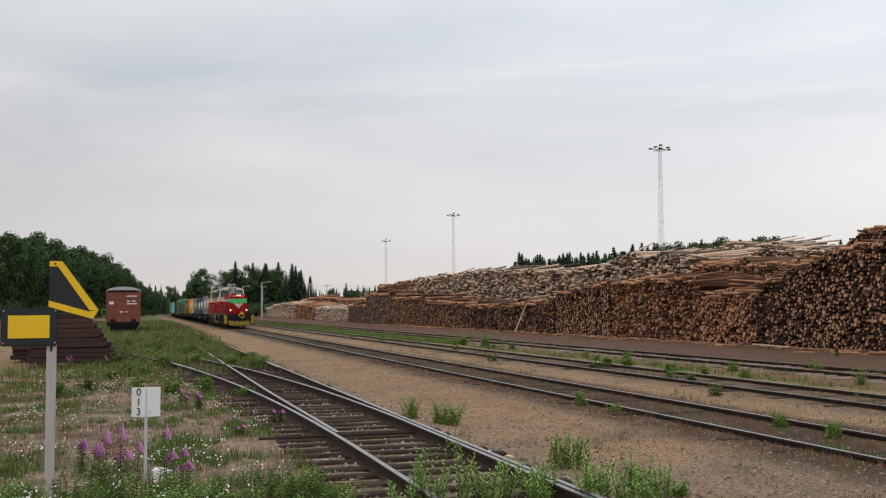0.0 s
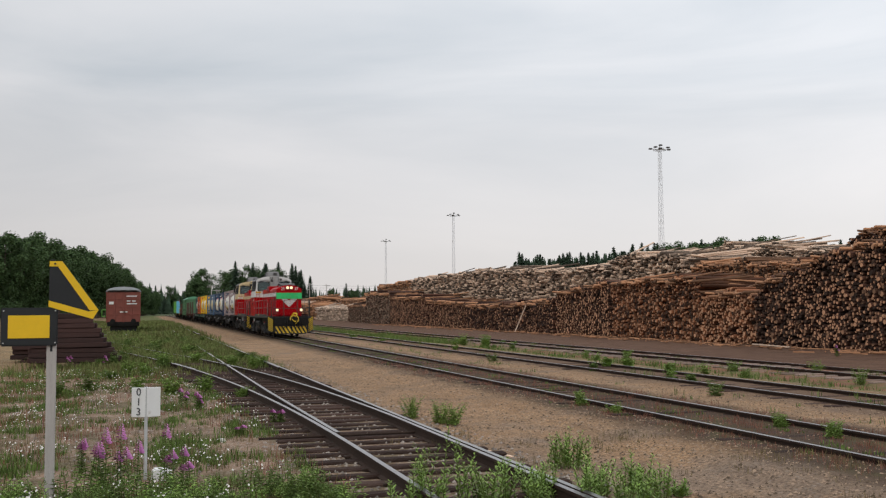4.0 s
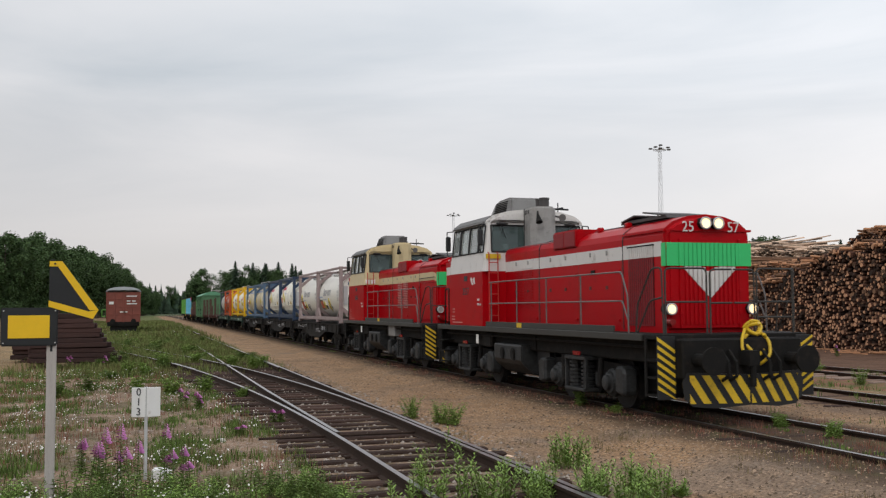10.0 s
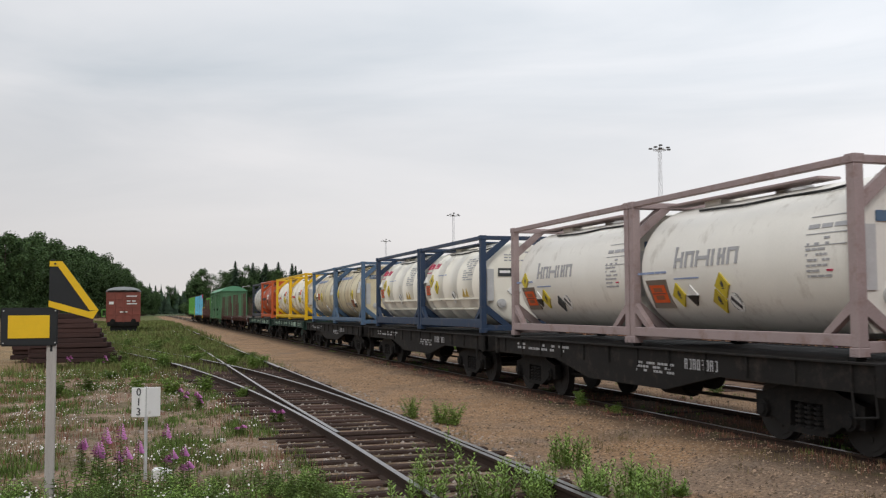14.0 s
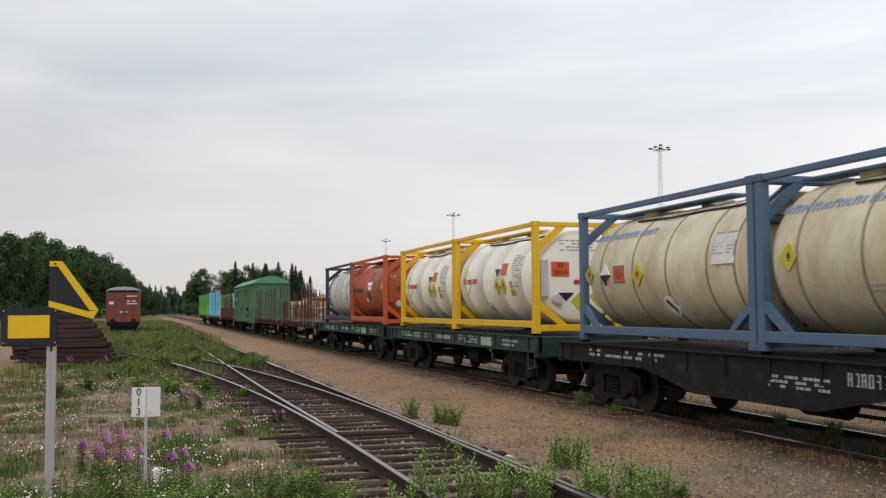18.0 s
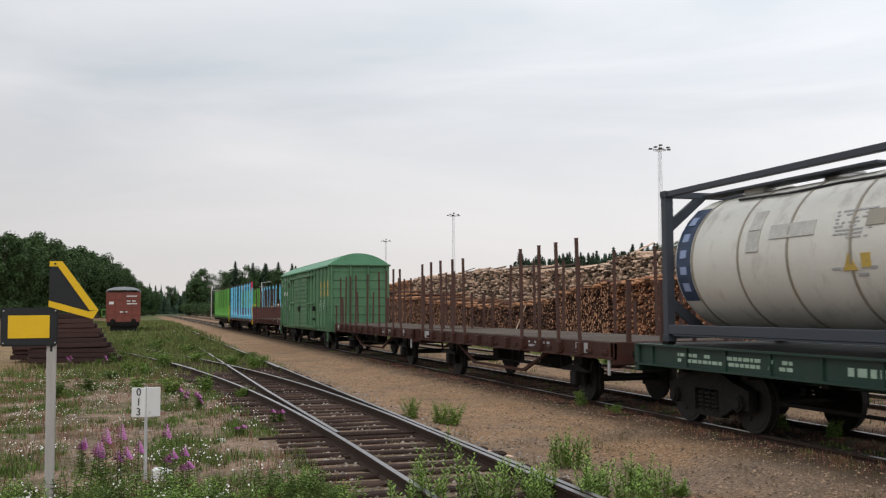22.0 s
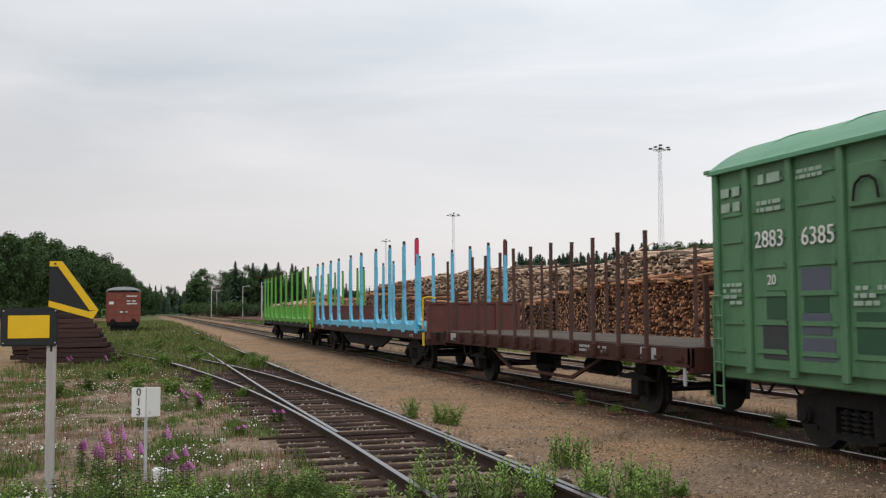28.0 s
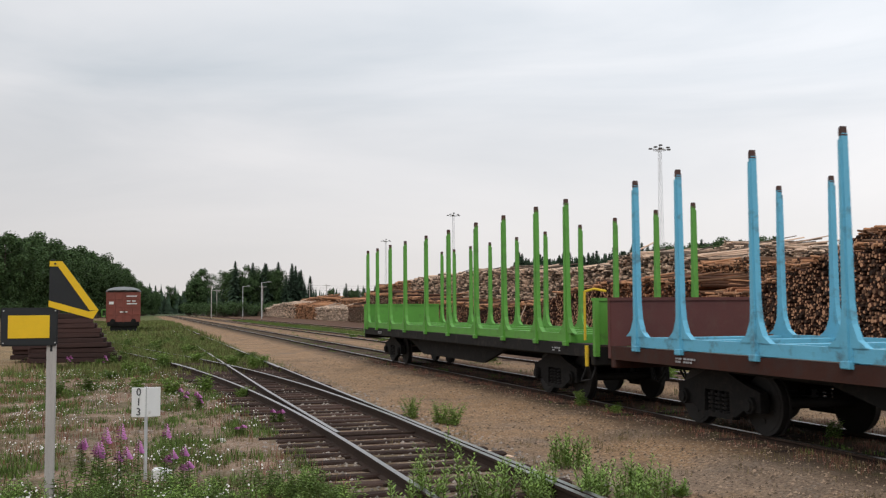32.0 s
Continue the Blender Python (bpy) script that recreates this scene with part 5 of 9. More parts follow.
# ---- tank containers ----
def container(kind, second=False):
    """A 20-foot tank container; kind picks colours and markings, second the other lay-out of the placards."""
    frame_m, tank_m, label, rings = {
        "rose": (M_PINKFRAME, M_TANKWHITE, "white tank container in a faded rose frame", 0),
        "navy": (M_NAVYFRAME, M_TANKIVORY, "white tank container in a navy blue frame", 4),
        "cream": (M_SLATEFRAME, M_TANKCREAM, "stained cream tank container in slate blue frame", 0),
        "yellow": (M_YELFRAME, M_TANKIVORY, "ivory tank container in a bright yellow frame", 4),
        "orange": (M_ORGFRAME, M_TANKORG, "orange tank container in an orange frame", 2),
        "grey": (M_GREYFRAME, M_TANKGREY, "grey-white tank container in a dark frame", 0)}[kind]
    R = random.Random(kind)
    co = thing("tank_container", label + " on a flat wagon", "tank container", "tank containers")
    L, W, H = 6.058, 1.219, 2.591
    post = bpy.data.meshes.get("post_" + kind)
    if not post:
        bm = bmesh.new()
        box(bm, -0.075, 0.075, -0.08, 0.08, 0.12, H - 0.12)
        for z in (0, H - 0.12):
            box(bm, -0.089, 0.089, -0.089, 0.089, z, z + 0.12)
            box(bm, -0.095, -0.088, -0.03, 0.03, z + 0.03, z + 0.09)
        bmesh.ops.bevel(bm, geom=list(bm.edges), offset=0.008, segments=1, affect="EDGES")
        post = mesh_of("post_" + kind, bm, frame_m)
    for y in (0.089, L - 0.089):
        for x in (-W + 0.089, W - 0.089):
            lay("corner_post", post, frame_m, co, m=pose(x, y, 0))
    for x in (-W + 0.08, W - 0.08):
        part("top_rail", cbox(x - 0.05, x + 0.05, 0.17, L - 0.17, H - 0.11, H - 0.01, 0.01), frame_m, co)
        part("bottom_rail", cbox(x - 0.06, x + 0.06, 0.17, L - 0.17, 0.13, 0.29 if kind != "navy" else 0.36, 0.01), frame_m, co)
        if kind in ("rose", "cream", "navy"):
            for y0, d in ((0.17, 1), (L - 0.17, -1)):
                bm = bmesh.new()
                prism(bm, [(y0, 0.72), (y0, 0.56), (y0 + d * 0.42, 0.27), (y0 + d * 0.58, 0.27)], "x", x - 0.05, x + 0.05)
                part("gusset", bm, frame_m, co)
    for y, d in ((0.08, 1), (L - 0.08, -1)):
        part("end_rail", cbox(-W + 0.17, W - 0.17, y - 0.06, y + 0.06, 0.05, 0.2, 0.01), frame_m, co)
        part("end_rail", cbox(-W + 0.17, W - 0.17, y - 0.05, y + 0.05, H - 0.12, H - 0.01, 0.01), frame_m, co)
        for s in (-1, 1):
            for z0, z1 in ((0.2, 0.75), (H - 0.12, H - 0.7)):
                bm = bmesh.new()
                prism(bm, [(s * (W - 0.17), z1), (s * (W - 0.17), z1 + (0.22 if z1 > 1 else -0.22)), (s * (W - 0.62), z0), (s * (W - 0.85), z0)], "y", y - 0.04, y + 0.04)
                part("corner_brace", bm, frame_m, co)
    # vessel with dished ends
    r = 1.13
    rings_y = [(0.13, 0.30), (0.14, 0.70), (0.17, 0.98), (0.24, 1.08), (0.34, r - 0.01)]
    prof = rings_y + [(0.4, r)]
    for k in range(rings):
        yy = 0.95 + k * (L - 1.9) / max(1, rings - 1)
        prof += [(yy - 0.03, r), (yy - 0.024, r + 0.012), (yy + 0.024, r + 0.012), (yy + 0.03, r)]
    prof += [(L - a, b) for a, b in reversed(prof[:6])]
    bm = bmesh.new()
    lathe(bm, prof, 48, cz=1.32)
    tank = part("vessel", bm, tank_m, co, smooth=True)
    if kind in ("cream", "grey"):
        for yy in (0.62, 1.4, 2.7, 3.9, 5.2):
            bm = bmesh.new()
            lathe(bm, [(yy - 0.022, r - 0.02), (yy - 0.02, r + 0.014), (yy + 0.02, r + 0.014), (yy + 0.022, r - 0.02)], 48, cz=1.32)
            part("tank_band", bm, M_BAND, tank)
    if kind == "navy":
        bm = bmesh.new()
        for z in (0.62, 0.9):
            a = math.acos(max(-1, min(1, (z - 1.32) / (r + 0.02))))
            x = -math.sin(a) * (r + 0.02)
            box(bm, x - 0.02, x + 0.01, 0.6, L - 0.6, z, z + 0.035)
        part("steam_pipe", bm, tank_m, tank)
    # walkway, manlid and hoses on top
    part("walkway", cbox(-0.5, -0.1, 1.6, L - 0.2, H - 0.1, H - 0.06, 0.008), frame_m, co)
    bm = bmesh.new()
    rod(bm, (0.15, L / 2, 2.3), (0.15, L / 2, 2.53), 0.28, 18)
    rod(bm, (0.15, L / 2, 2.53), (0.15, L / 2, 2.56), 0.31, 18)
    part("manlid", bm, M_GALV, tank)
    part("valve_box", cbox(-0.35, 0.3, L - 1.7, L - 1.2, 2.38, 2.56, 0.03), tank_m, tank)
    bm = bmesh.new()
    pipe(bm, [(-0.62, 0.7, 2.3), (-0.66, 1.2, 2.27), (-0.6, 2.2, 2.29), (-0.68, 3.2, 2.26), (-0.6, 4.6, 2.31)], 0.02)
    part("hose", bm, M_RUBBER, tank)
    bm = bmesh.new()
    for z in np.arange(0.4, 2.4, 0.3):
        rod(bm, (0.72, 0.06, z), (1.08, 0.06, z), 0.012, 6)
    part("ladder", bm, frame_m, co)
    bm = bmesh.new()
    prism(bm, [(-1.0, 0.85), (-1.0, 1.7), (-0.82, 1.7), (-0.82, 0.85)], "y", 0.1, 0.2)
    part("document_box", bm, M_GALV if kind not in ("orange", "grey") else tank_m, tank)
    bm = bmesh.new()
    rod(bm, (-0.6, 0.06, 0.78), (-0.6, 0.3, 0.78), 0.12, 16)
    rod(bm, (-0.6, 0.03, 0.78), (-0.6, 0.06, 0.78), 0.07, 12)
    part("outlet_valve", bm, M_GALV, tank)

    # markings on the near side follow the curve of the shell
    def on_shell(z):
        k = max(-1, min(1, (z - 1.32) / r))
        return -r * math.sqrt(1 - k * k)

    def patch(bmx, pts, off=0.028):
        """pts: (y, z) outline laid on the shell, as a thin plate."""
        tall = max(z for _, z in pts) - min(z for _, z in pts)
        off = 0.006 + max(0.0, off - 0.018) * 1.3 + tall * tall / (8 * r)      # clears the shell where it bulges between the corners
        a = [bmx.verts.new((on_shell(z) - off * math.sqrt(max(0.05, 1 - ((z - 1.32) / r) ** 2)), y, z + off * (z - 1.32) / r)) for y, z in pts]
        b = [bmx.verts.new((on_shell(z) + 0.01, y, z)) for y, z in pts]
        k = len(pts)
        bmx.faces.new(a); bmx.faces.new(b[::-1])
        for i in range(k):
            bmx.faces.new((a[i], b[i], b[(i + 1) % k], a[(i + 1) % k]))
        bmesh.ops.recalc_face_normals(bmx, faces=bmx.faces[:])

    def plate(name, pts, material, off=0.022):
        bm = bmesh.new()
        patch(bm, pts, off)
        return part(name, bm, material, tank)

    def rect(y, z, w, h):
        return [(y, z), (y + w, z), (y + w, z + h), (y, z + h)]

    def ring_of(y, z, r0, r1, material, name):
        bm = bmesh.new()
        for k in range(16):
            a0, a1 = k * math.pi / 8, (k + 1) * math.pi / 8
            patch(bm, [(y + q * math.cos(a), z + q * math.sin(a)) for q, a in ((r1, a0), (r1, a1), (r0, a1), (r0, a0))], 0.024)
        part(name, bm, material, tank)

    def crossed_sign(y, z, r1):
        """Round white sign with a dark rim and a bar across it."""
        plate("round_sign", [(y + r1 * math.cos(k * math.pi / 8), z + r1 * math.sin(k * math.pi / 8)) for k in range(16)], M_SIGNWHITE, 0.018)
        ring_of(y, z, r1 * 0.82, r1, M_TEXTDARK, "sign_rim")
        plate("sign_bar", [(y + r1 * 0.7, z + r1 * 0.35), (y + r1 * 0.35, z + r1 * 0.7), (y - r1 * 0.7, z - r1 * 0.35), (y - r1 * 0.35, z - r1 * 0.7)], M_TEXTDARK, 0.024)

    def diamond(y, z, s, material=None, lower=False):
        """Square placard on its corner with a thin rim and a dark mark in it."""
        plate("hazard_placard", [(y, z - s), (y + s, z), (y, z + s), (y - s, z)], material or M_PLACARD)
        k = s * 0.3
        if lower:
            plate("placard_half", [(y, z - s), (y + s, z), (y - s, z)], M_BLACK, 0.036)
        else:
            plate("placard_mark", [(y + k * 0.5, z - k * 0.4), (y + k * 0.6, z + k * 0.5), (y, z + k * 1.3), (y - k * 0.6, z + k * 0.4), (y - k * 0.5, z - k * 0.4)], M_TEXTDARK, 0.027)
            plate("placard_mark", rect(y - k * 0.7, z - k * 0.9, k * 1.4, k * 0.2), M_TEXTDARK, 0.027)

    def orange_plate(y, z, w, h, rim):
        plate("plate_holder", rect(y - rim, z - rim, w + 2 * rim, h + 2 * rim), M_HOLDER, 0.018)
        plate("orange_plate", rect(y, z, w, h), M_ORANGEPLATE, 0.024)
        for k in (0.16, 0.6):
            plate("plate_digits", rect(y + w * 0.22, z + h * k, w * 0.56, h * 0.24), M_BROWNPLATE, 0.028)
        plate("plate_line", rect(y + w * 0.04, z + h * 0.48, w * 0.92, h * 0.04), M_TEXTDARK, 0.028)

    def rows(material, y0, y1, z0, z1, n, fill=0.8):
        """Lines of illegible stencil, word by word."""
        bm = bmesh.new()
        n = n * 2 if n > 2 else n
        h = (z1 - z0) / n
        for i in range(n):
            y = y0 + (R.uniform(0, 0.3) * (y1 - y0) if n > 2 else 0)
            while y < y1 - h * 0.3:
                w = R.uniform(0.5, 2.2) * h
                if R.random() < fill:
                    patch(bm, rect(y, z0 + h * i + h * 0.28, min(w, y1 - y), h * 0.42), 0.02)
                y += w + h * 0.35
        part("stencil", bm, material, tank)

    def word_mark(y, z, h, widths, material, thick, lean=0.1):
        """A maker's name as plain strokes: stems with joined heads, no letters."""
        bm = bmesh.new()
        for k, w in enumerate(widths):
            for q in (0, w) if w > thick * 2 else (0,):
                patch(bm, [(y - q, z), (y - q - thick, z), (y - q - thick - lean * h, z + h * (1.35 if k == 0 and q == 0 else 1)), (y - q - lean * h, z + h * (1.35 if k == 0 and q == 0 else 1))], 0.02)
            if w > thick * 2:
                zz = z + h * (0.8 if k % 2 else 0.42)
                patch(bm, [(y - lean * (zz - z), zz), (y - w - lean * (zz - z), zz), (y - w - lean * (zz - z), zz + thick * 0.9), (y - lean * (zz - z), zz + thick * 0.9)], 0.021)
            y -= w + thick * 2.1
        part("logo", bm, material, tank)

    if kind == "rose":
        word_mark(4.58, 1.31, 0.26, (0.2, 0.2, 0.34, 0.05, 0.13, 0.22), M_TEXTGREY, 0.062)
        rows(M_TEXTGREY, 0.32, 1.1, 1.66, 1.8, 1, 1.0)
        rows(M_TEXTGREY, 0.55, 1.1, 1.02, 1.6, 4, 0.75)
        for z in (1.86, 1.62, 1.46):
            plate("stencil_rule", rect(0.3, z, 0.82, 0.012), M_TEXTGREY, 0.02)
        rows(M_LOGOBLUE, 4.87, 5.85, 1.21, 1.3, 1, 1.0)
        rows(M_LOGOBLUE, 3.85, 4.62, 1.1, 1.16, 1, 1.0)
        rows(M_TEXTRED, 0.57, 0.69, 1.1, 1.16, 1, 1.0)
        if second:
            orange_plate(4.9, 0.72, 0.52, 0.32, 0.09)
            diamond(5.3, 1.27, 0.2)
            diamond(4.27, 0.86, 0.21)
            diamond(4.65, 0.86, 0.17, M_SIGNWHITE, True)
            diamond(3.55, 0.75, 0.17, M_GREYPANEL)
            crossed_sign(3.2, 0.78, 0.15)
        else:
            orange_plate(4.98, 0.74, 0.5, 0.3, 0.09)
            diamond(4.57, 0.86, 0.2)
            diamond(4.15, 0.85, 0.17, M_SIGNWHITE, True)
            diamond(3.42, 0.75, 0.19)
            diamond(3.2, 0.99, 0.2)
            crossed_sign(3.0, 0.72, 0.15)
    elif kind == "navy":
        word_mark(5.8, 1.88, 0.15, (0.12, 0.13, 0.13, 0.13, 0.12), M_TEXTRED, 0.055)
        rows(M_TEXTRED, 5.1, 5.75, 1.74, 1.8, 1, 1.0)
        rows(M_LOGOBLUE, 3.5, 4.3, 1.62, 1.68, 1, 1.0)
        rows(M_TEXTGREY, 0.95, 1.9, 1.42, 2.05, 5, 0.7)
        diamond(4.93, 1.5, 0.2)
        diamond(4.34, 1.29, 0.2)
        diamond(5.62, 1.46, 0.17, M_SIGNWHITE, True)
        orange_plate(5.09, 1.08, 0.38, 0.28, 0.02)
        rows(M_TEXTGREY, 4.1, 4.3, 0.86, 1.0, 2, 0.9)
        crossed_sign(2.75, 0.98, 0.17)
        for y in (1.8, 1.52):
            plate("warning_triangle", [(y - 0.13, 0.98), (y + 0.13, 0.98), (y, 1.2)], M_OCHRE)
    elif kind == "cream":
        word_mark(5.75, 1.97, 0.1, (0.1, 0.1, 0.14, 0.1, 0.1, 0.12, 0.1, 0.1, 0.05, 0.12, 0.1, 0.14), M_LOGOBLUE, 0.045)
        plate("data_sheet", rect(0.6, 1.32, 0.62, 0.46), M_TEXTWHITE, 0.012)
        rows(M_TEXTGREY, 0.55, 1.25, 1.3, 1.85, 5, 0.75)
        if second:
            diamond(5.7, 1.3, 0.2, M_FADEYEL)
            diamond(5.0, 1.28, 0.2, M_SIGNWHITE, True)
            orange_plate(4.25, 1.14, 0.4, 0.28, 0.02)
            diamond(3.7, 1.24, 0.21)
            crossed_sign(2.8, 0.68, 0.18)
        else:
            diamond(5.37, 1.34, 0.2)
            diamond(2.3, 1.28, 0.2)
            plate("plate_holder", rect(2.16, 0.74, 0.44, 0.31), M_HOLDER, 0.018)
            plate("faded_plate", rect(2.18, 0.76, 0.4, 0.27), M_BROWNPLATE, 0.024)
            diamond(1.94, 0.9, 0.18, M_SIGNWHITE, True)
            rows(M_TEXTGREY, 2.9, 3.85, 0.8, 0.95, 2, 1.0)
            crossed_sign(3.08, 0.64, 0.15)
    elif kind == "yellow":
        bm = bmesh.new()
        dia = [(5.07, 0.98), (5.55, 1.31), (5.07, 1.64), (4.6, 1.31)]
        for p, q in zip(dia, dia[1:] + dia[:1]):
            cy, cz = 5.07, 1.31
            patch(bm, [p, q, (cy + (q[0] - cy) * 0.9, cz + (q[1] - cz) * 0.9), (cy + (p[0] - cy) * 0.9, cz + (p[1] - cz) * 0.9)], 0.018)
        part("logo", bm, M_LIME, tank)
        word_mark(5.35, 1.25, 0.13, (0.07, 0.07, 0.07, 0.07, 0.07, 0.07, 0.03, 0.07, 0.07, 0.07), M_TEXTRED, 0.022, 0.15)
        rows(M_TEXTGREY, 1.0, 1.72, 1.3, 1.9, 5, 0.7)
        diamond(2.68, 1.15, 0.2)
        diamond(2.22, 1.15, 0.21)
        diamond(2.62, 1.57, 0.18, M_SIGNWHITE, True)
        plate("red_plate", rect(2.0, 1.42, 0.4, 0.28), M_ORANGEPLATE)
        plate("stencil_block", rect(1.62, 1.07, 0.17, 0.18), M_OCHRE)
        plate("stencil_block", rect(1.5, 0.9, 0.28, 0.14), M_OCHRE)
        rows(M_TEXTGREY, 1.2, 1.58, 1.08, 1.24, 2, 0.8)
        crossed_sign(3.59, 0.58, 0.16)
    elif kind == "orange":
        word_mark(6.0, 1.26, 0.17, (0.1, 0.1), M_TEXTDARK, 0.04, 0.05)
        word_mark(5.62, 1.26, 0.17, (0.1, 0.1, 0.1, 0.1, 0.1, 0.1), M_TEXTDARK, 0.04, 0.05)
        word_mark(4.9, 1.26, 0.17, (0.08, 0.08, 0.1, 0.1, 0.03, 0.1), M_TEXTDARK, 0.04, 0.05)
        rows(M_STAINORG, 4.75, 5.95, 0.86, 1.1, 3, 0.8)
        for y0, z, w in ((2.36, 1.5, 0.78), (2.46, 1.33, 0.55)):
            plate("white_sticker", rect(y0, z, w, 0.14), M_SIGNWHITE)
            rows(M_TEXTDARK, y0 + 0.06, y0 + w - 0.06, z + 0.03, z + 0.11, 1, 1.0)
        plate("dark_panel", rect(2.68, 0.97, 0.42, 0.3), M_STAKE)
        plate("dark_panel", [(2.47, 1.75), (2.86, 1.75), (2.97, 2.02), (2.6, 2.02)], M_STAINORG)
        plate("dark_panel", rect(2.0, 1.5, 0.25, 0.17), M_STAINORG)
        rows(M_STAINORG, 0.95, 1.5, 1.25, 2.1, 6, 0.8)
        plate("warning_triangle", [(0.56, 1.35), (0.84, 1.35), (0.7, 1.58)], M_PLACARD)
        plate("round_sign", [(3.28 + 0.09 * math.cos(k * math.pi / 5), 0.96 + 0.09 * math.sin(k * math.pi / 5)) for k in range(10)], M_SIGNWHITE)
    elif kind == "grey":
        rows(M_TEXTGREY, 0.95, 1.75, 1.45, 1.85, 4, 0.7)
        plate("warning_triangle", [(1.3, 1.05), (1.56, 1.05), (1.43, 1.27)], M_OCHRE)
        rows(M_TEXTGREY, 0.95, 1.78, 0.95, 1.12, 2, 0.7)
        plate("stencil_block", rect(1.05, 1.08, 0.16, 0.18), M_OCHRE)
        plate("faded_patch", rect(0.8, 1.6, 0.34, 0.2), M_BAND)
        for k in range(8):
            plate("name_panel", rect(5.26, 0.7 + k * 0.19, 0.42, 0.192), M_NAVYFRAME)
        for k in range(5):
            plate("panel_mark", rect(5.37, 0.86 + k * 0.27, 0.18, 0.13), M_LOGOBLUE, 0.032)
        for y0, z, w, hh in ((3.38, 1.4, 0.3, 0.3), (3.38, 1.72, 0.3, 0.28), (2.14, 1.56, 1.0, 0.2)):
            plate("faded_patch", rect(y0, z, w, hh), M_TEXTFAINT)

    # flat insulated end panel with a valve recess
    if kind in ("rose", "cream"):
        bm = bmesh.new()
        prism(bm, [(-1.02, 0.5), (-0.86, 0.3), (0.86, 0.3), (1.02, 0.5), (1.02, 1.85), (0.62, 2.38), (-0.62, 2.38), (-1.02, 1.85)], "y", 0.125, 0.3)
        panel = part("end_panel", bm, tank_m, tank)
        part("valve_recess", cbox(-0.28, 0.28, 0.118, 0.14, 0.34, 0.64, 0.004), M_BLACK, panel)
        part("drain_pipe", rod_mesh((0.0, 0.1, 0.3), (0.0, 0.1, 0.55), 0.05), M_GALV, panel)
    # end face that leads: plates and stencils
    def end_y(x, z):
        if kind in ("rose", "cream"):
            return 0.125
        q = math.hypot(x, z - 1.32)
        pr = prof[:6]
        for (y0, r0), (y1, r1) in zip(pr, pr[1:]):
            if r0 <= q <= r1:
                return y0 + (y1 - y0) * (q - r0) / (r1 - r0)
        return pr[0][0]

    def end_patch(pts, material, name):
        bm = bmesh.new()
        a = [bm.verts.new((x, end_y(x, z) - 0.02, z)) for x, z in pts]
        b = [bm.verts.new((x, end_y(x, z) + 0.03, z)) for x, z in pts]
        k = len(pts)
        bm.faces.new(a); bm.faces.new(b[::-1])
        for i in range(k):
            bm.faces.new((a[i], b[i], b[(i + 1) % k], a[(i + 1) % k]))
        bmesh.ops.recalc_face_normals(bm, faces=bm.faces[:])
        part(name, bm, material, tank)

    if kind == "yellow":
        end_patch([(-0.72, 1.32), (-0.28, 1.32), (-0.28, 1.66), (-0.72, 1.66)], M_ORANGEPLATE, "orange_plate")
        front_text("58", 0.17, -0.5, 0.112, 1.575, M_TEXTDARK, tank)
        front_text("2014", 0.17, -0.5, 0.112, 1.41, M_TEXTDARK, tank)
        end_patch([(0.0, 0.5), (0.24, 0.74), (0.0, 0.98), (-0.24, 0.74)], M_PLACARD, "hazard_placard")
        end_patch([(0.46, 0.62), (0.68, 0.86), (0.46, 1.10), (0.24, 0.86)], M_PLACARD, "hazard_placard")
        end_patch([(-0.36, 0.74), (-0.16, 0.94), (-0.56, 0.94)], M_BLACK, "hazard_placard")
        end_patch([(-0.16, 1.14), (0.6, 1.14), (0.6, 1.24), (-0.16, 1.24)], M_TEXTRED, "logo")
    elif kind == "rose":
        end_patch([(0.38, 0.62), (0.82, 0.62), (0.82, 0.98), (0.38, 0.98)], M_HOLDER, "plate_holder")
        end_patch([(-0.8, 1.74), (-0.5, 1.74), (-0.5, 1.88), (-0.8, 1.88)], M_SLATEFRAME, "data_plate")
    elif kind == "orange":
        end_patch([(-0.95, 1.78), (-0.71, 1.78), (-0.83, 2.0)], M_PLACARD, "warning_triangle")
        end_patch([(-0.2, 0.62), (0.18, 0.62), (0.2, 1.1), (-0.18, 1.08)], M_TEXTGREY, "worn_patch")
        for x0, ws in ((-0.66, (0.09, 0.09)), (-0.34, (0.09, 0.09, 0.09, 0.09, 0.09, 0.09)), (0.5, (0.09, 0.09, 0.09, 0.09))):
            for w in ws:
                end_patch([(x0, 1.25), (x0 + 0.03, 1.25), (x0 + 0.03, 1.43), (x0, 1.43)], M_TEXTDARK, "logo")
                end_patch([(x0 + 0.055, 1.25), (x0 + 0.085, 1.25), (x0 + 0.085, 1.43), (x0 + 0.055, 1.43)], M_TEXTDARK, "logo")
                end_patch([(x0, 1.4), (x0 + 0.085, 1.4), (x0 + 0.085, 1.43), (x0, 1.43)], M_TEXTDARK, "logo")
                x0 += w + 0.04
        end_patch([(0.5, 0.92), (0.72, 0.92), (0.72, 1.12), (0.5, 1.12)], M_GREYPANEL, "data_plate")
    elif kind == "navy":
        end_patch([(-0.68, 1.5), (-0.3, 1.5), (-0.3, 1.72), (-0.68, 1.72)], M_GREYPANEL, "data_plate")
        end_patch([(-0.64, 1.59), (-0.34, 1.59), (-0.34, 1.66), (-0.64, 1.66)], M_SIGNWHITE, "data_line")
        end_patch([(-0.22, 0.92), (-0.02, 1.12), (-0.22, 1.32), (-0.42, 1.12)], M_SIGNWHITE, "hazard_placard")
        end_patch([(-0.22, 0.9), (-0.01, 1.12), (-0.43, 1.12)], M_BLACK, "placard_half")
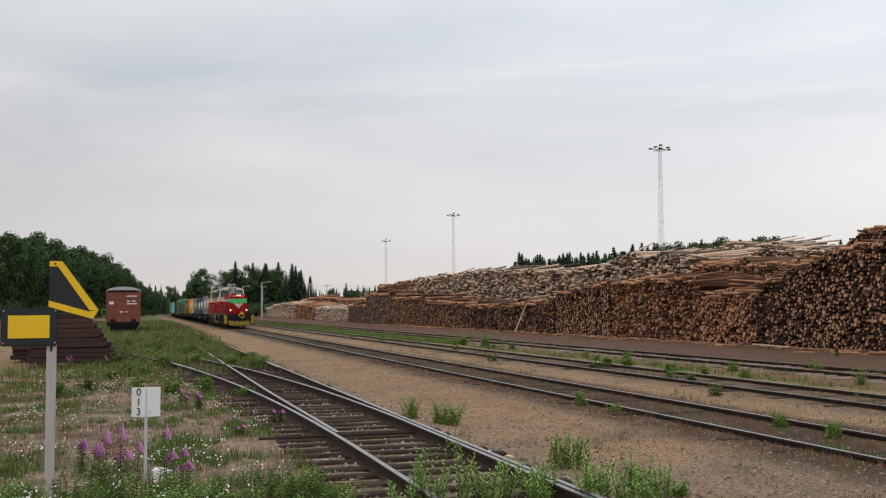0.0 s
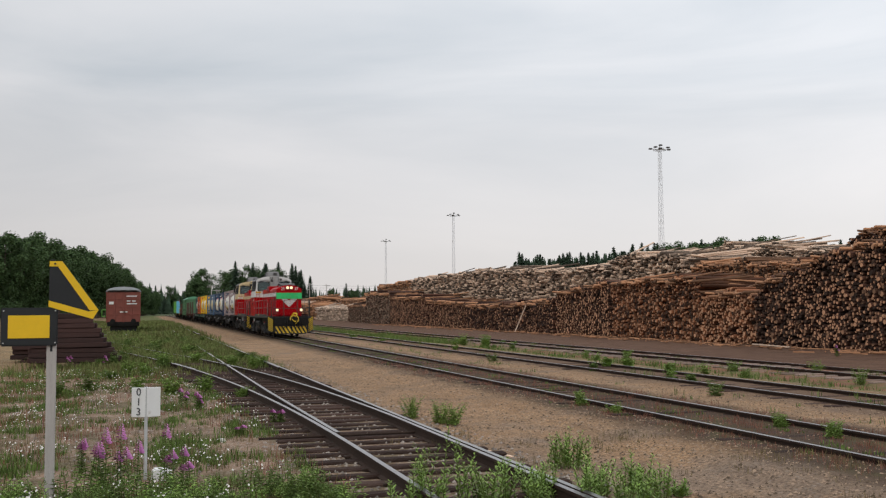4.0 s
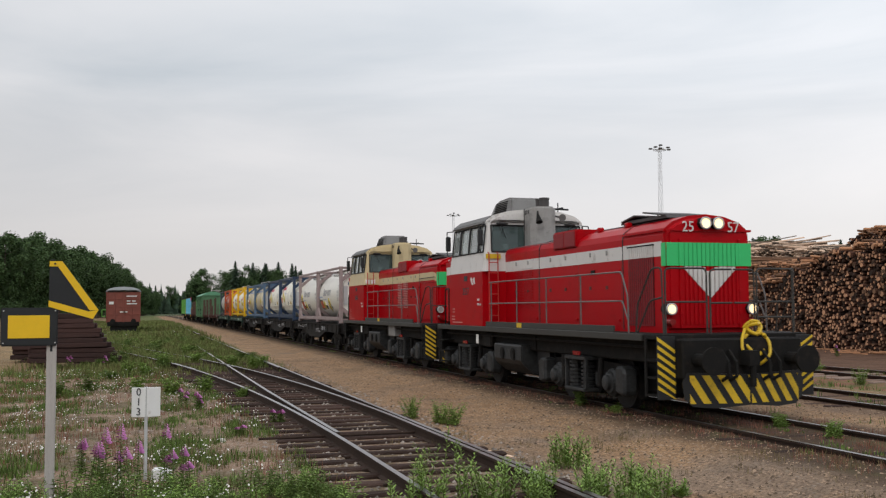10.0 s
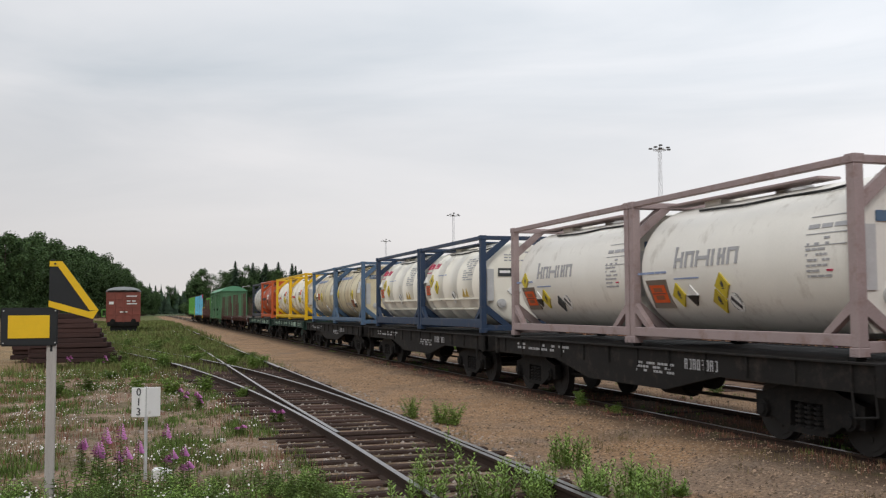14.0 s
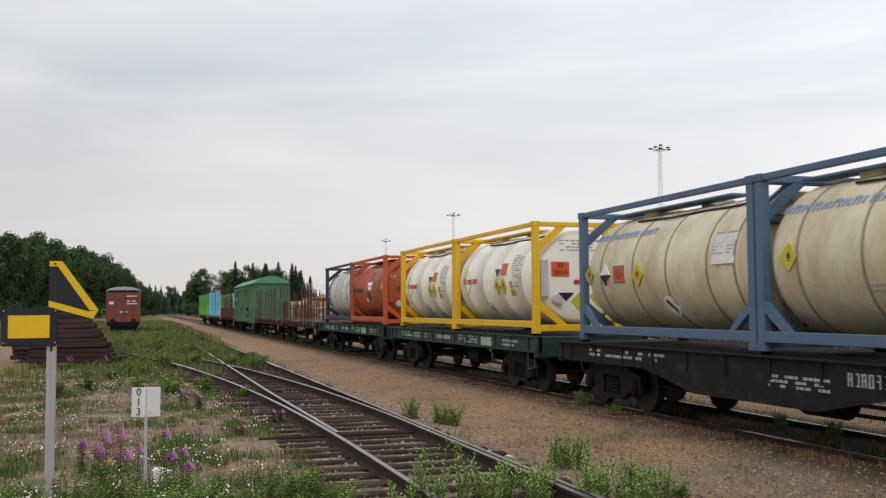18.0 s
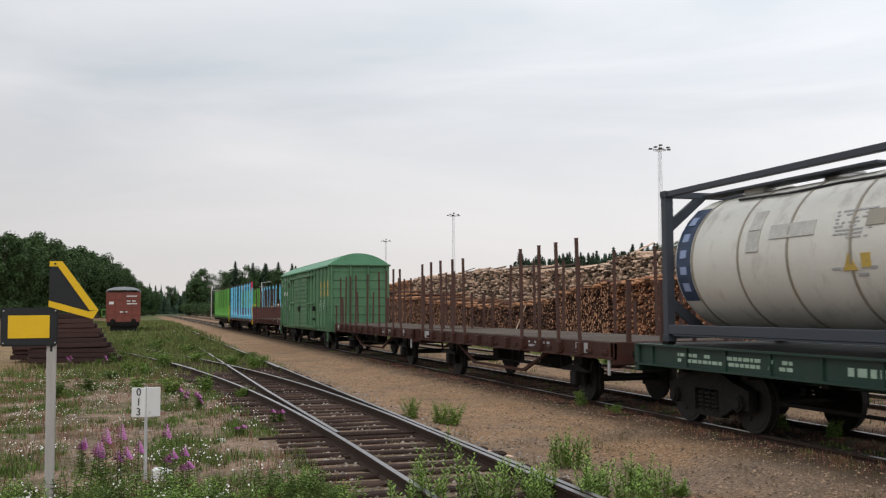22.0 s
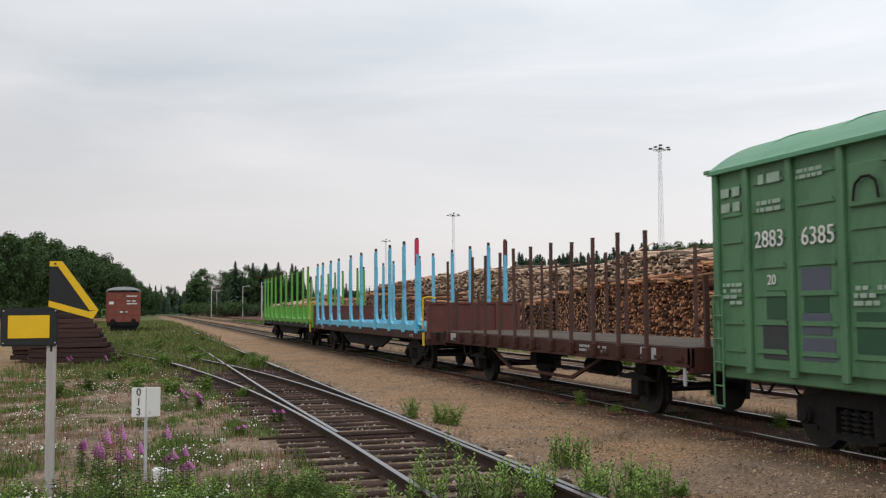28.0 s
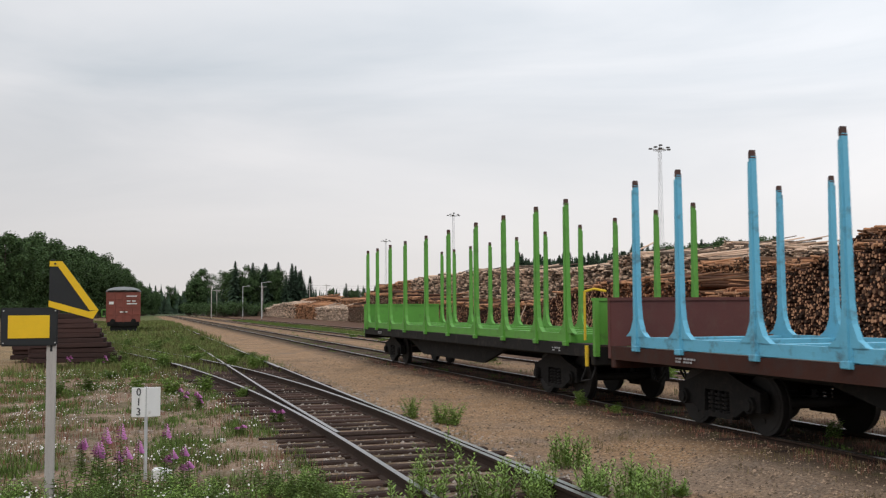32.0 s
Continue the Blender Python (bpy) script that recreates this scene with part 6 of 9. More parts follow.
        end_patch([(0.1, 0.8), (0.5, 0.8), (0.5, 1.12), (0.1, 1.12)], M_ORANGEPLATE, "orange_plate")
    elif kind == "cream":
        end_patch([(-0.3, 1.45), (0.1, 1.45), (0.1, 1.78), (-0.3, 1.78)], M_BROWNPLATE, "faded_plate")
        for k in range(7):
            end_patch([(-0.45, 1.86 + k * 0.06), (0.25 - 0.05 * (k % 3), 1.86 + k * 0.06), (0.25 - 0.05 * (k % 3), 1.9 + k * 0.06), (-0.45, 1.9 + k * 0.06)], M_TEXTFAINT, "stencil")
        end_patch([(-0.86, 1.88), (-0.56, 1.88), (-0.56, 2.04), (-0.86, 2.04)], M_SLATEFRAME, "data_plate")
        end_patch([(-0.82, 1.92), (-0.6, 1.92), (-0.6, 2.0), (-0.82, 2.0)], M_SIGNWHITE, "data_line")
        end_patch([(-0.28, 0.92), (-0.04, 1.16), (-0.28, 1.4), (-0.52, 1.16)], M_PLACARD, "hazard_placard")
        end_patch([(0.08, 0.62), (0.3, 0.86), (0.08, 1.1), (-0.14, 0.86)], M_PLACARD, "hazard_placard")
    bm = bmesh.new()
    for k in range(4):
        x = -0.5
        while x < 0.6:
            w = R.uniform(0.05, 0.16)
            z = 2.14 - 0.075 * k
            if R.random() < 0.75 and z > 1.75:
                y = end_y(x, z)
                box(bm, x, x + w, y - 0.006, y + 0.03, z, z + 0.035)
            x += w + 0.025
    part("stencil", bm, M_TEXTGREY if kind != "orange" else M_TEXTDARK, tank)
    if kind in ("orange", "grey"):
        for x in (-W + 0.08, W - 0.08):
            part("fork_skirt", cbox(x - 0.05, x + 0.04, 0.3, L - 0.3, 0.1, 0.13, 0.004), frame_m, co)
    return co


# ---- wagons ----
def flat_wagon(green):
    ma = M_WAGGREEN if green else M_WAGDARK
    R = random.Random(3 if green else 4)
    wa = thing("container_wagon", ("dark green flat wagon carrying two tank containers" if green else "grimy dark grey flat wagon carrying two tank containers"), "flat wagon", "container wagons")
    L = 13.4
    top = 1.30 if green else 1.24
    for s in (-1, 1):
        bm = bmesh.new()
        a, b = sorted((s * 1.26, s * 1.34))
        if green:
            c1, c2 = s * 1.26, s * 1.4
            outline = [(c1, top), (c2, top), (c2, top - 0.03), (s * 1.34, top - 0.03), (s * 1.34, 0.96), (c2, 0.96), (c2, 0.93), (c1, 0.93)]
            prism(bm, outline, "y", 0, L)
        else:
            prism(bm, [(0, top), (L, top), (L, 0.86), (3.6, 0.86), (5.2, 0.55), (8.2, 0.55), (9.8, 0.86), (0, 0.86)][:3] + [(9.8, 0.86), (8.2, 0.55), (5.2, 0.55), (3.6, 0.86), (0, 0.86)], "x", a, b)
            part("sill_flange", cbox(*sorted((s * 1.34, s * 1.4)), 0, L, top - 0.03, top, 0.004), ma, wa)
        part("side_sill", bm, ma, wa)
        for k in range(12):
            y = 0.6 + k * 1.11
            part("sill_rib", cbox(min(s * 1.34, s * 1.37), max(s * 1.34, s * 1.37), y - 0.02, y + 0.02, 0.96 if green else 0.9, top - 0.03, 0), ma, wa)
    part("centre_sill", cbox(-0.3, 0.3, 0.1, L - 0.1, 0.75, top - 0.05, 0.02), ma, wa)
    part("deck", cbox(-1.26, 1.26, 0.05, L - 0.05, top - 0.06, top - 0.01, 0.01), M_WAGDARK, wa)
    for y in (0.0, L - 0.14):
        part("head_stock", cbox(-1.4, 1.4, y, y + 0.14, 0.82, top - 0.002, 0.02), ma, wa)
    for k in range(7):
        part("cross_member", cbox(-1.25, 1.25, 1.2 + k * 1.8, 1.35 + k * 1.8, 0.85, top - 0.06, 0.01), M_DARK, wa)
    for yc in (0.75, 6.62, 6.8, 12.65):
        for s in (-1, 1):
            part("twist_lock", cbox(s * 1.13 - 0.09, s * 1.13 + 0.09, yc - 0.08, yc + 0.08, top - 0.005, (1.285 if not green else 1.345) - 0.002, 0.01), M_DARK, wa)
    lay("coupler", COUPLER, M_DARK, wa)
    lay("coupler", COUPLER, M_DARK, wa, m=pose(0, L, 0, 0, 0, 180))
    for y in (1.84, 11.56):
        add_bogie(wa, y)
    bm = bmesh.new()                                              # brake cylinder and rods
    rod(bm, (-0.75, 5.3, 0.62), (-0.75, 6.1, 0.62), 0.22, 16)
    rod(bm, (0.75, 7.0, 0.6), (0.75, 8.2, 0.6), 0.25, 16)
    rod(bm, (-0.8, 3.0, 0.5), (-0.8, 10.4, 0.5), 0.03, 6)
    part("brake_cylinder", bm, M_BOGIE, wa)
    for s in (-1, 1):
        bm = bmesh.new()
        pipe(bm, [(s * 1.36, 0.2, 1.1), (s * 1.4, 0.1, 0.6), (s * 1.4, 0.5, 0.55), (s * 1.36, 0.6, 1.0)], 0.016)
        part("foot_step", bm, ma, wa)
    bm = bmesh.new()
    if green:
        bars(bm, -1.342, 6.6, 7.9, 1.02, 1.2, 1, R, fill=1)
        bars(bm, -1.342, 4.2, 5.8, 1.0, 1.22, 3, R)
        bars(bm, -1.342, 1.3, 2.3, 1.0, 1.2, 2, R)
        bars(bm, -1.342, 9.0, 12.0, 1.02, 1.2, 2, R, fill=0.6)
    else:
        for k in range(8):
            y = 3.6 + k * 0.125
            box(bm, -1.345, -1.339, y, y + 0.025, 0.93, 1.1)
            if k % 3:
                box(bm, -1.345, -1.339, y + 0.06, y + 0.085, 0.93, 1.1)
            box(bm, -1.344, -1.339, y + 0.02, y + 0.065, 1.08, 1.1)
            box(bm, -1.344, -1.339, y + 0.02, y + 0.065, 0.93 + 0.08 * (k % 2), 0.95 + 0.08 * (k % 2))
        bars(bm, -1.342, 4.9, 6.2, 0.8, 1.0, 3, R, fill=0.6)
        bars(bm, -1.342, 9.0, 12.0, 0.98, 1.15, 2, R, fill=0.5)
    part("stencil", bm, M_TEXTFADE if green else M_TEXTGREY, wa)
    if green:
        part("company_plate", cbox(-1.35, -1.342, 3.1, 4.0, 0.98, 1.2, 0.003), M_TEXTFADE, wa)
    return wa


def stake_flat(R, missing=(), short=(), first_stake=1.35, label="rust-red two-axle flat wagon with steel stakes and a worn plank deck"):
    wa = thing("stake_wagon", label, "flat wagon", "stake wagons")
    L = 13.4
    for s in (-1, 1):
        bm = bmesh.new()
        a, b = sorted((s * 1.33, s * 1.4))
        prism(bm, [(0, 1.27), (L, 1.27), (L, 0.96), (0, 0.96)], "x", a, b)
        prism(bm, [(0, 1.0), (L, 1.0), (L, 0.96), (0, 0.96)], "x", *sorted((s * 1.33, s * 1.45)))
        part("side_sill", bm, M_RUSTWAG, wa)
        for k in range(20):
            y = 0.35 + k * 0.668
            part("lashing_ring", cbox(min(s * 1.4, s * 1.43), max(s * 1.4, s * 1.43), y - 0.12, y + 0.12, 1.06, 1.12, 0), M_RUSTWAG, wa)
        bm = bmesh.new()
        prism(bm, [(3.4, 0.96), (4.9, 0.46), (8.5, 0.46), (10.0, 0.96), (9.85, 0.96), (8.43, 0.52), (4.97, 0.52), (3.55, 0.96)], "x", *sorted((s * 1.2, s * 1.26)))
        part("truss_bar", bm, M_RUSTWAG, wa)
        for k in range(12):
            y = first_stake + k * 1.045
            pk = part("stake_pocket", cbox(s * 1.45 - 0.05, s * 1.45 + 0.05, y - 0.09, y + 0.09, 1.0, 1.24, 0.01), M_RUSTWAG, wa)
            if (s, k) in missing:
                continue
            tx, ty = R.uniform(-0.9, 0.9), R.uniform(-1.2, 1.2)
            h = R.choice((2.26, 2.26, 2.22, 2.28, 2.26, 2.24))
            if (s, k) in short:
                h = 1.05
            lay("stake", STAKE, M_STAKE, wa, m=pose(s * 1.45, y, 1.05, ty, tx, 0) @ Matrix.Diagonal((1, 1, h / 2.0, 1)))
    for y in (0.0, L - 0.12):
        part("head_stock", cbox(-1.4, 1.4, y, y + 0.12, 0.85, 1.29, 0.02), M_RUSTWAG, wa)
        for x in (-1.05, -0.35, 0.35, 1.05):
            h = 1.0 if abs(x) > 0.5 else R.choice((1.0, 1.25))
            lay("end_stake", STAKE, M_STAKE, wa, m=pose(x, y + 0.06, 1.15, R.uniform(-1, 1), R.uniform(-1, 1), 90) @ Matrix.Diagonal((1, 1.5 if abs(x) > 0.5 else 1.1, (h + 0.3) / 2.0, 1)))
    for k in range(66):
        lay("plank", PLANK, M_DECKWOOD, wa, m=pose(0, 0.2 + k * 0.199, 1.25 + R.uniform(-0.004, 0.004)))
    part("centre_sill", cbox(-0.35, 0.35, 0.1, L - 0.1, 0.85, 1.2, 0.02), M_DARK, wa)
    for yb in (2.3, L - 2.3):
        wheelset(wa, yb)
        for s in (-1, 1):
            bm = bmesh.new()
            a, b = sorted((s * 1.0, s * 1.06))
            prism(bm, [(yb - 0.2, 0.96), (yb - 0.28, 0.3), (yb - 0.14, 0.3), (yb - 0.1, 0.7), (yb + 0.1, 0.7), (yb + 0.14, 0.3), (yb + 0.28, 0.3), (yb + 0.2, 0.96)], "x", a, b)
            part("axle_guard", bm, M_BOGIE, wa)
            part("axle_box", cbox(min(s * 0.98, s * 1.2), max(s * 0.98, s * 1.2), yb - 0.13, yb + 0.13, 0.33, 0.62, 0.02), M_BOGIE, wa)
            bm = bmesh.new()
            for k in range(6):
                w = 0.7 - k * 0.09
                box(bm, s * 1.1 - 0.05, s * 1.1 + 0.05, yb - w, yb + w, 0.62 + k * 0.02, 0.642 + k * 0.02)
            part("leaf_spring", bm, M_BOGIE, wa)
            for d in (-1, 1):
                part("spring_shackle", rod_mesh((s * 1.1, yb + d * 0.7, 0.63), (s * 1.1, yb + d * 0.82, 0.9), 0.03, 6), M_BOGIE, wa)
                part("brake_block", cbox(s * 0.8 - 0.05, s * 0.8 + 0.05, yb + d * 0.55 - 0.04, yb + d * 0.55 + 0.04, 0.25, 0.7, 0.01), M_BOGIE, wa)
    buffers(wa, 0.0, -1)
    buffers(wa, L, 1)
    bm = bmesh.new()
    rod(bm, (-0.9, 4.0, 0.62), (-0.9, 9.4, 0.62), 0.025, 6)
    part("brake_rod", bm, M_BOGIE, wa)
    part("brake_cylinder", rod_mesh((0.3, 6.0, 0.6), (0.3, 7.2, 0.6), 0.2, 14), M_BOGIE, wa)
    part("brake_valve", cbox(-0.6, -0.2, 8.4, 8.8, 0.55, 0.85, 0.01), M_BOGIE, wa)
    for y in (-0.3, L + 0.3):
        part("draw_bar", rod_mesh((0, y - 0.3, 1.0), (0, y + 0.3, 1.0), 0.05), M_BOGIE, wa)
    for y in (0.9, 12.1):
        part("label_plate", cbox(-1.412, -1.402, y + 0.2, y + 0.75, 1.04, 1.24, 0.003), M_TEXTGREY, wa)
    part("lamp_bracket", cbox(-1.44, -1.4, 0.12, 0.18, 0.66, 0.96, 0.006), M_TEXTGREY, wa)
    bm = bmesh.new()
    bars(bm, -1.402, 3.0, 4.2, 1.06, 1.22, 2, R)
    part("stencil", bm, M_TEXTGREY, wa)
    return wa


bm = bmesh.new()
box(bm, -0.03, 0.03, -0.028, 0.028, 0.0, 2.0)
box(bm, -0.034, 0.034, -0.033, 0.033, 1.988, 2.0)
STAKE = mesh_of("stake", bm, M_STAKE)
PLANK = mesh_of("plank", cbox(-1.33, 1.33, 0.003, 0.19, 0, 0.04, 0.006), M_DECKWOOD)


def timber_wagon(length, paint, label, stakes, red_first=False):
    """Bogie wagon with tall tapered timber stakes joined by a low side rail, and bulkheads at the ends."""
    wa = thing("timber_wagon", label, "timber wagon", "timber wagons")
    L = length
    blue = paint is M_BLUE
    sill = M_RUSTWAG if blue else M_WAGDARK
    for s in (-1, 1):
        bm = bmesh.new()
        prism(bm, [(0, 1.2), (L, 1.2), (L, 0.95), (L * 0.72, 0.9), (L * 0.64, 0.5), (L * 0.36, 0.5), (L * 0.28, 0.9), (0, 0.95)], "x", *sorted((s * 1.100, s * 1.200)))
        part("belly_sill", bm, M_DARK, wa)
        bm = bmesh.new()
        prism(bm, [(0, 1.22), (L, 1.22), (L, 0.98), (0, 0.98)], "x", *sorted((s * 1.434, s * 1.498)))
        part("side_sill", bm, sill, wa)
        bm = bmesh.new()
        y0, y1 = stakes[0] - 0.2, stakes[-1] + 0.2
        box(bm, min(s * 1.423, s * 1.509), max(s * 1.423, s * 1.509), y0, y1, 1.24, 1.42)
        box(bm, min(s * 1.391, s * 1.423), max(s * 1.391, s * 1.423), y0, y1, 1.24, 1.3)
        part("side_rail", bm, paint, wa)
        for k, y in enumerate(stakes):
            bm = bmesh.new()
            # curved foot, tapering up
            pts = [(y - 0.09, 1.16), (y + 0.09, 1.16), (y + 0.09, 1.42), (y + 0.36, 1.42), (y + 0.2, 1.52), (y + 0.1, 1.72), (y + 0.07, 2.0), (y + 0.03, 3.95), (y + 0.026, 4.08), (y - 0.026, 4.08), (y - 0.03, 3.95), (y - 0.07, 2.0), (y - 0.11, 1.72), (y - 0.2, 1.52), (y - 0.36, 1.42), (y - 0.09, 1.42)]
            prism(bm, pts, "x", *sorted((s * 1.434, s * 1.525)))
            prism(bm, [(y - 0.05, 1.2), (y + 0.05, 1.2), (y + 0.02, 4.0), (y - 0.02, 4.0)], "x", *sorted((s * 1.525, s * 1.551)))
            st = part("timber_stake", bm, paint, wa)
            bm = bmesh.new()
            prism(bm, [(y - 0.029, 4.05), (y + 0.029, 4.05), (y + 0.022, 4.15), (y - 0.012, 4.17)], "x", *sorted((s * 1.439, s * 1.531)))
            part("worn_tip", bm, M_STAKE, st)
            if red_first and k == 0:
                part("red_sleeve", cbox(min(s * 1.428, s * 1.558), max(s * 1.428, s * 1.558), y - 0.036, y + 0.036, 3.3, 4.12, 0.004), M_TEXTRED if s < 0 else M_BULKHEAD, st)
            part("stake_shoe", cbox(min(s * 1.487, s * 1.573), max(s * 1.487, s * 1.573), y - 0.085, y + 0.085, 1.16, 1.26, 0.012), paint, st)
    part("deck", cbox(-1.45, 1.45, 0.05, L - 0.05, 1.16, 1.21, 0.01), M_DECKWOOD, wa)
    for y in stakes:
        part("bolster", cbox(-1.41, 1.41, y - 0.08, y + 0.08, 1.21, 1.4, 0.01), paint, wa)
    for y0, d in ((0.05, 1), (L - 0.05, -1)):
        bm = bmesh.new()
        box(bm, -1.5, 1.5, y0 - 0.03, y0 + 0.03, 1.22, 2.1)
        box(bm, -1.52, 1.52, y0 - 0.06, y0 + 0.06, 2.06, 2.12)
        for x in (-1.46, -0.75, 0.0, 0.75, 1.46):
            box(bm, x - 0.05, x + 0.05, y0 - d * 0.03 - 0.05, y0 - d * 0.03 + 0.05, 1.0, 2.08)
        part("bulkhead", bm, M_BULKHEAD if blue else paint, wa)
        part("head_stock", cbox(-1.5, 1.5, min(y0, y0 + d * 0.15), max(y0, y0 + d * 0.15), 0.82, 1.2, 0.02), sill, wa)
    bm = bmesh.new()
    pipe(bm, [(-1.54, 0.35, 1.3), (-1.54, 0.35, 2.25), (-1.36, 0.3, 2.3), (-1.2, 0.1, 2.25)], 0.025)
    pipe(bm, [(-1.54, 0.28, 0.8), (-1.54, 0.28, 1.2)], 0.04)
    part("grab_rail", bm, M_YELLOW, wa)
    part("centre_sill", cbox(-0.3, 0.3, 0.1, L - 0.1, 0.78, 1.16, 0.02), M_DARK, wa)
    lay("coupler", COUPLER, M_DARK, wa)
    lay("coupler", COUPLER, M_DARK, wa, m=pose(0, L, 0, 0, 0, 180))
    for y in (2.9, L - 2.9):
        add_bogie(wa, y)
    bm = bmesh.new()
    rod(bm, (-0.6, L / 2 - 0.5, 0.62), (-0.6, L / 2 + 0.5, 0.62), 0.2, 14)
    part("brake_cylinder", bm, M_BOGIE, wa)
    bm = bmesh.new()
    pipe(bm, [(-1.3, 0.2, 1.0), (-1.54, 0.1, 0.55), (-1.54, 0.55, 0.5), (-1.3, 0.6, 1.0)], 0.02)
    part("brake_gear", bm, M_BOGIE, wa)
    bm = bmesh.new()
    bars(bm, -1.523, 1.6, 2.0, 1.03, 1.13, 2, random.Random(5))
    bars(bm, -1.523, L - 3.0, L - 2.4, 1.03, 1.13, 2, random.Random(6))
    part("stencil", bm, M_TEXTGREY, wa)
    return wa


def box_car():
    wa = thing("box_car", "green steel box car with ribbed sides and arched roof", "box car")
    R = random.Random(21)
    L, W, z0, z1 = 16.3, 1.38, 1.06, 4.0
    part("floor_frame", cbox(-1.3, 1.3, 0.02, L - 0.02, 0.86, 1.1, 0.02), M_BOXGREEN, wa)
    ribs = [0.06, 1.0, 1.95, 2.95, 4.0, 5.0, 5.95, 10.75, 11.45, 12.42, 13.42, 14.45, 15.45, 16.24]
    for s in (-1, 1):
        bm = bmesh.new()
        a, b = sorted((s * (W - 0.04), s * W))
        box(bm, a, b, 0.0, L, z0, z1)
        c, d = sorted((s * W, s * (W + 0.025)))
        pressings = []
        for y0, y1 in zip(ribs, ribs[1:]):
            if 5.9 < y0 < 10.5:
                continue
            for k in range(7):
                z = z0 + 0.25 + k * 0.4
                pressings.append([(y0 + 0.14, z - 0.035), (y1 - 0.14, z - 0.035), (y1 - 0.2, z + 0.03), (y0 + 0.2, z + 0.03)])
        sw = part("side_wall", bm, M_BOXGREEN, wa)
        for pts in pressings:
            bm = bmesh.new()
            prism(bm, pts, "x", c, d)
            part("pressing", bm, M_BOXGREEN, sw)
        for y in ribs:
            part("rib", cbox(min(s * W, s * (W + 0.07)), max(s * W, s * (W + 0.07)), y - 0.06, y + 0.06, z0 - 0.1, z1 - 0.03, 0.015), M_BOXGREEN, sw)
        # sliding door with louvre-like corrugation
        bm = bmesh.new()
        e, f = sorted((s * (W + 0.05), s * (W + 0.09)))
        box(bm, e, f, 6.3, 10.7, z0 + 0.02, z1 - 0.38)
        g, h = sorted((s * (W + 0.09), s * (W + 0.125)))
        folds = []
        for y0, y1 in ((6.38, 8.5), (8.7, 10.62)):
            for k in range(11):
                z = z0 + 0.15 + k * 0.22
                folds.append([(y0, z), (y1, z), (y1 - 0.04, z + 0.1), (y0 + 0.04, z + 0.1)])
        dr = part("sliding_door", bm, M_BOXGREEN, wa)
        for pts in folds:
            bm = bmesh.new()
            prism(bm, pts, "x", g, h)
            part("door_fold", bm, M_BOXGREEN, dr)
        bm = bmesh.new()
        box(bm, min(s * W, s * (W + 0.14)), max(s * W, s * (W + 0.14)), 4.1, 12.6, z1 - 0.36, z1 - 0.26)
        box(bm, min(s * W, s * (W + 0.12)), max(s * W, s * (W + 0.12)), 4.1, 12.5, z0 - 0.06, z0 + 0.01)
        part("door_track", bm, M_BOXGREEN, wa)
        part("door_post", cbox(min(s * (W + 0.09), s * (W + 0.15)), max(s * (W + 0.09), s * (W + 0.15)), 8.51, 8.69, z0 + 0.02, z1 - 0.4, 0.01), M_BOXGREEN, dr)
        part("door_latch", cbox(min(s * (W + 0.12), s * (W + 0.2)), max(s * (W + 0.12), s * (W + 0.2)), 8.38, 8.72, 1.85, 2.1, 0.02), M_DARK, dr)
        part("door_catch", cbox(min(s * (W + 0.05), s * (W + 0.16)), max(s * (W + 0.05), s * (W + 0.16)), 3.85, 4.2, 1.85, 2.1, 0.02), M_DARK, dr)
        part("door_catch", cbox(min(s * (W + 0.05), s * (W + 0.14)), max(s * (W + 0.05), s * (W + 0.14)), 3.85, 4.15, 1.38, 1.5, 0.02), M_DARK, dr)
        part("guard_rail", cbox(min(s * (W + 0.03), s * (W + 0.1)), max(s * (W + 0.03), s * (W + 0.1)), 10.8, 12.35, 2.26, 2.33, 0.008), M_BOXGREEN, dr)
        part("guard_rail", cbox(min(s * (W + 0.03), s * (W + 0.1)), max(s * (W + 0.03), s * (W + 0.1)), 4.3, 6.2, 2.2, 2.27, 0.008), M_BOXGREEN, dr)
        part("loading_hatch", cbox(min(s * W, s * (W + 0.05)), max(s * W, s * (W + 0.05)), 12.55, 13.28, 3.15, 3.7, 0.02), M_BOXGREEN, sw)
        bm = bmesh.new()
        pipe(bm, [(s * (W + 0.09), 12.7, 3.22)] + [(s * (W + 0.09), 12.92 - 0.2 * math.cos(a), 3.35 + 0.16 * math.sin(a)) for a in [0, 0.6, 1.2, 1.9, 2.6, 3.14]] + [(s * (W + 0.09), 13.14, 3.22)], 0.018)
        part("hatch_handle", bm, M_DARK, sw)
    for y, d in ((0.0, -1), (L, 1)):
        bm = bmesh.new()
        a, b = sorted((y, y - d * 0.04))
        prism(bm, [(-W, z0), (-W, z1), (W, z1), (W, z0)], "y", a, b)
        c, e = sorted((y, y + d * 0.03))
        folds = []
        for k in range(7):
            z = z0 + 0.25 + k * 0.4
            for x0, x1 in ((-1.25, -0.5), (-0.34, 0.34), (0.5, 1.25)):
                folds.append((x0, x1, z))
        ew = part("end_wall", bm, M_BOXGREEN, wa)
        for x0, x1, z in folds:
            part("pressing", cbox(x0, x1, c, e, z - 0.03, z + 0.03, 0.008), M_BOXGREEN, ew)
        for x in (-1.33, -0.42, 0.42, 1.33):
            part("rib", cbox(x - 0.05, x + 0.05, min(y, y + d * 0.09), max(y, y + d * 0.09), z0 - 0.1, z1 + 0.02, 0.015), M_BOXGREEN, ew)
        part("end_eave", cbox(-W - 0.12, W + 0.12, min(y, y + d * 0.14), max(y, y + d * 0.14), z1 - 0.03, z1 + 0.03, 0.01), M_BOXGREEN, ew)
    bm = bmesh.new()
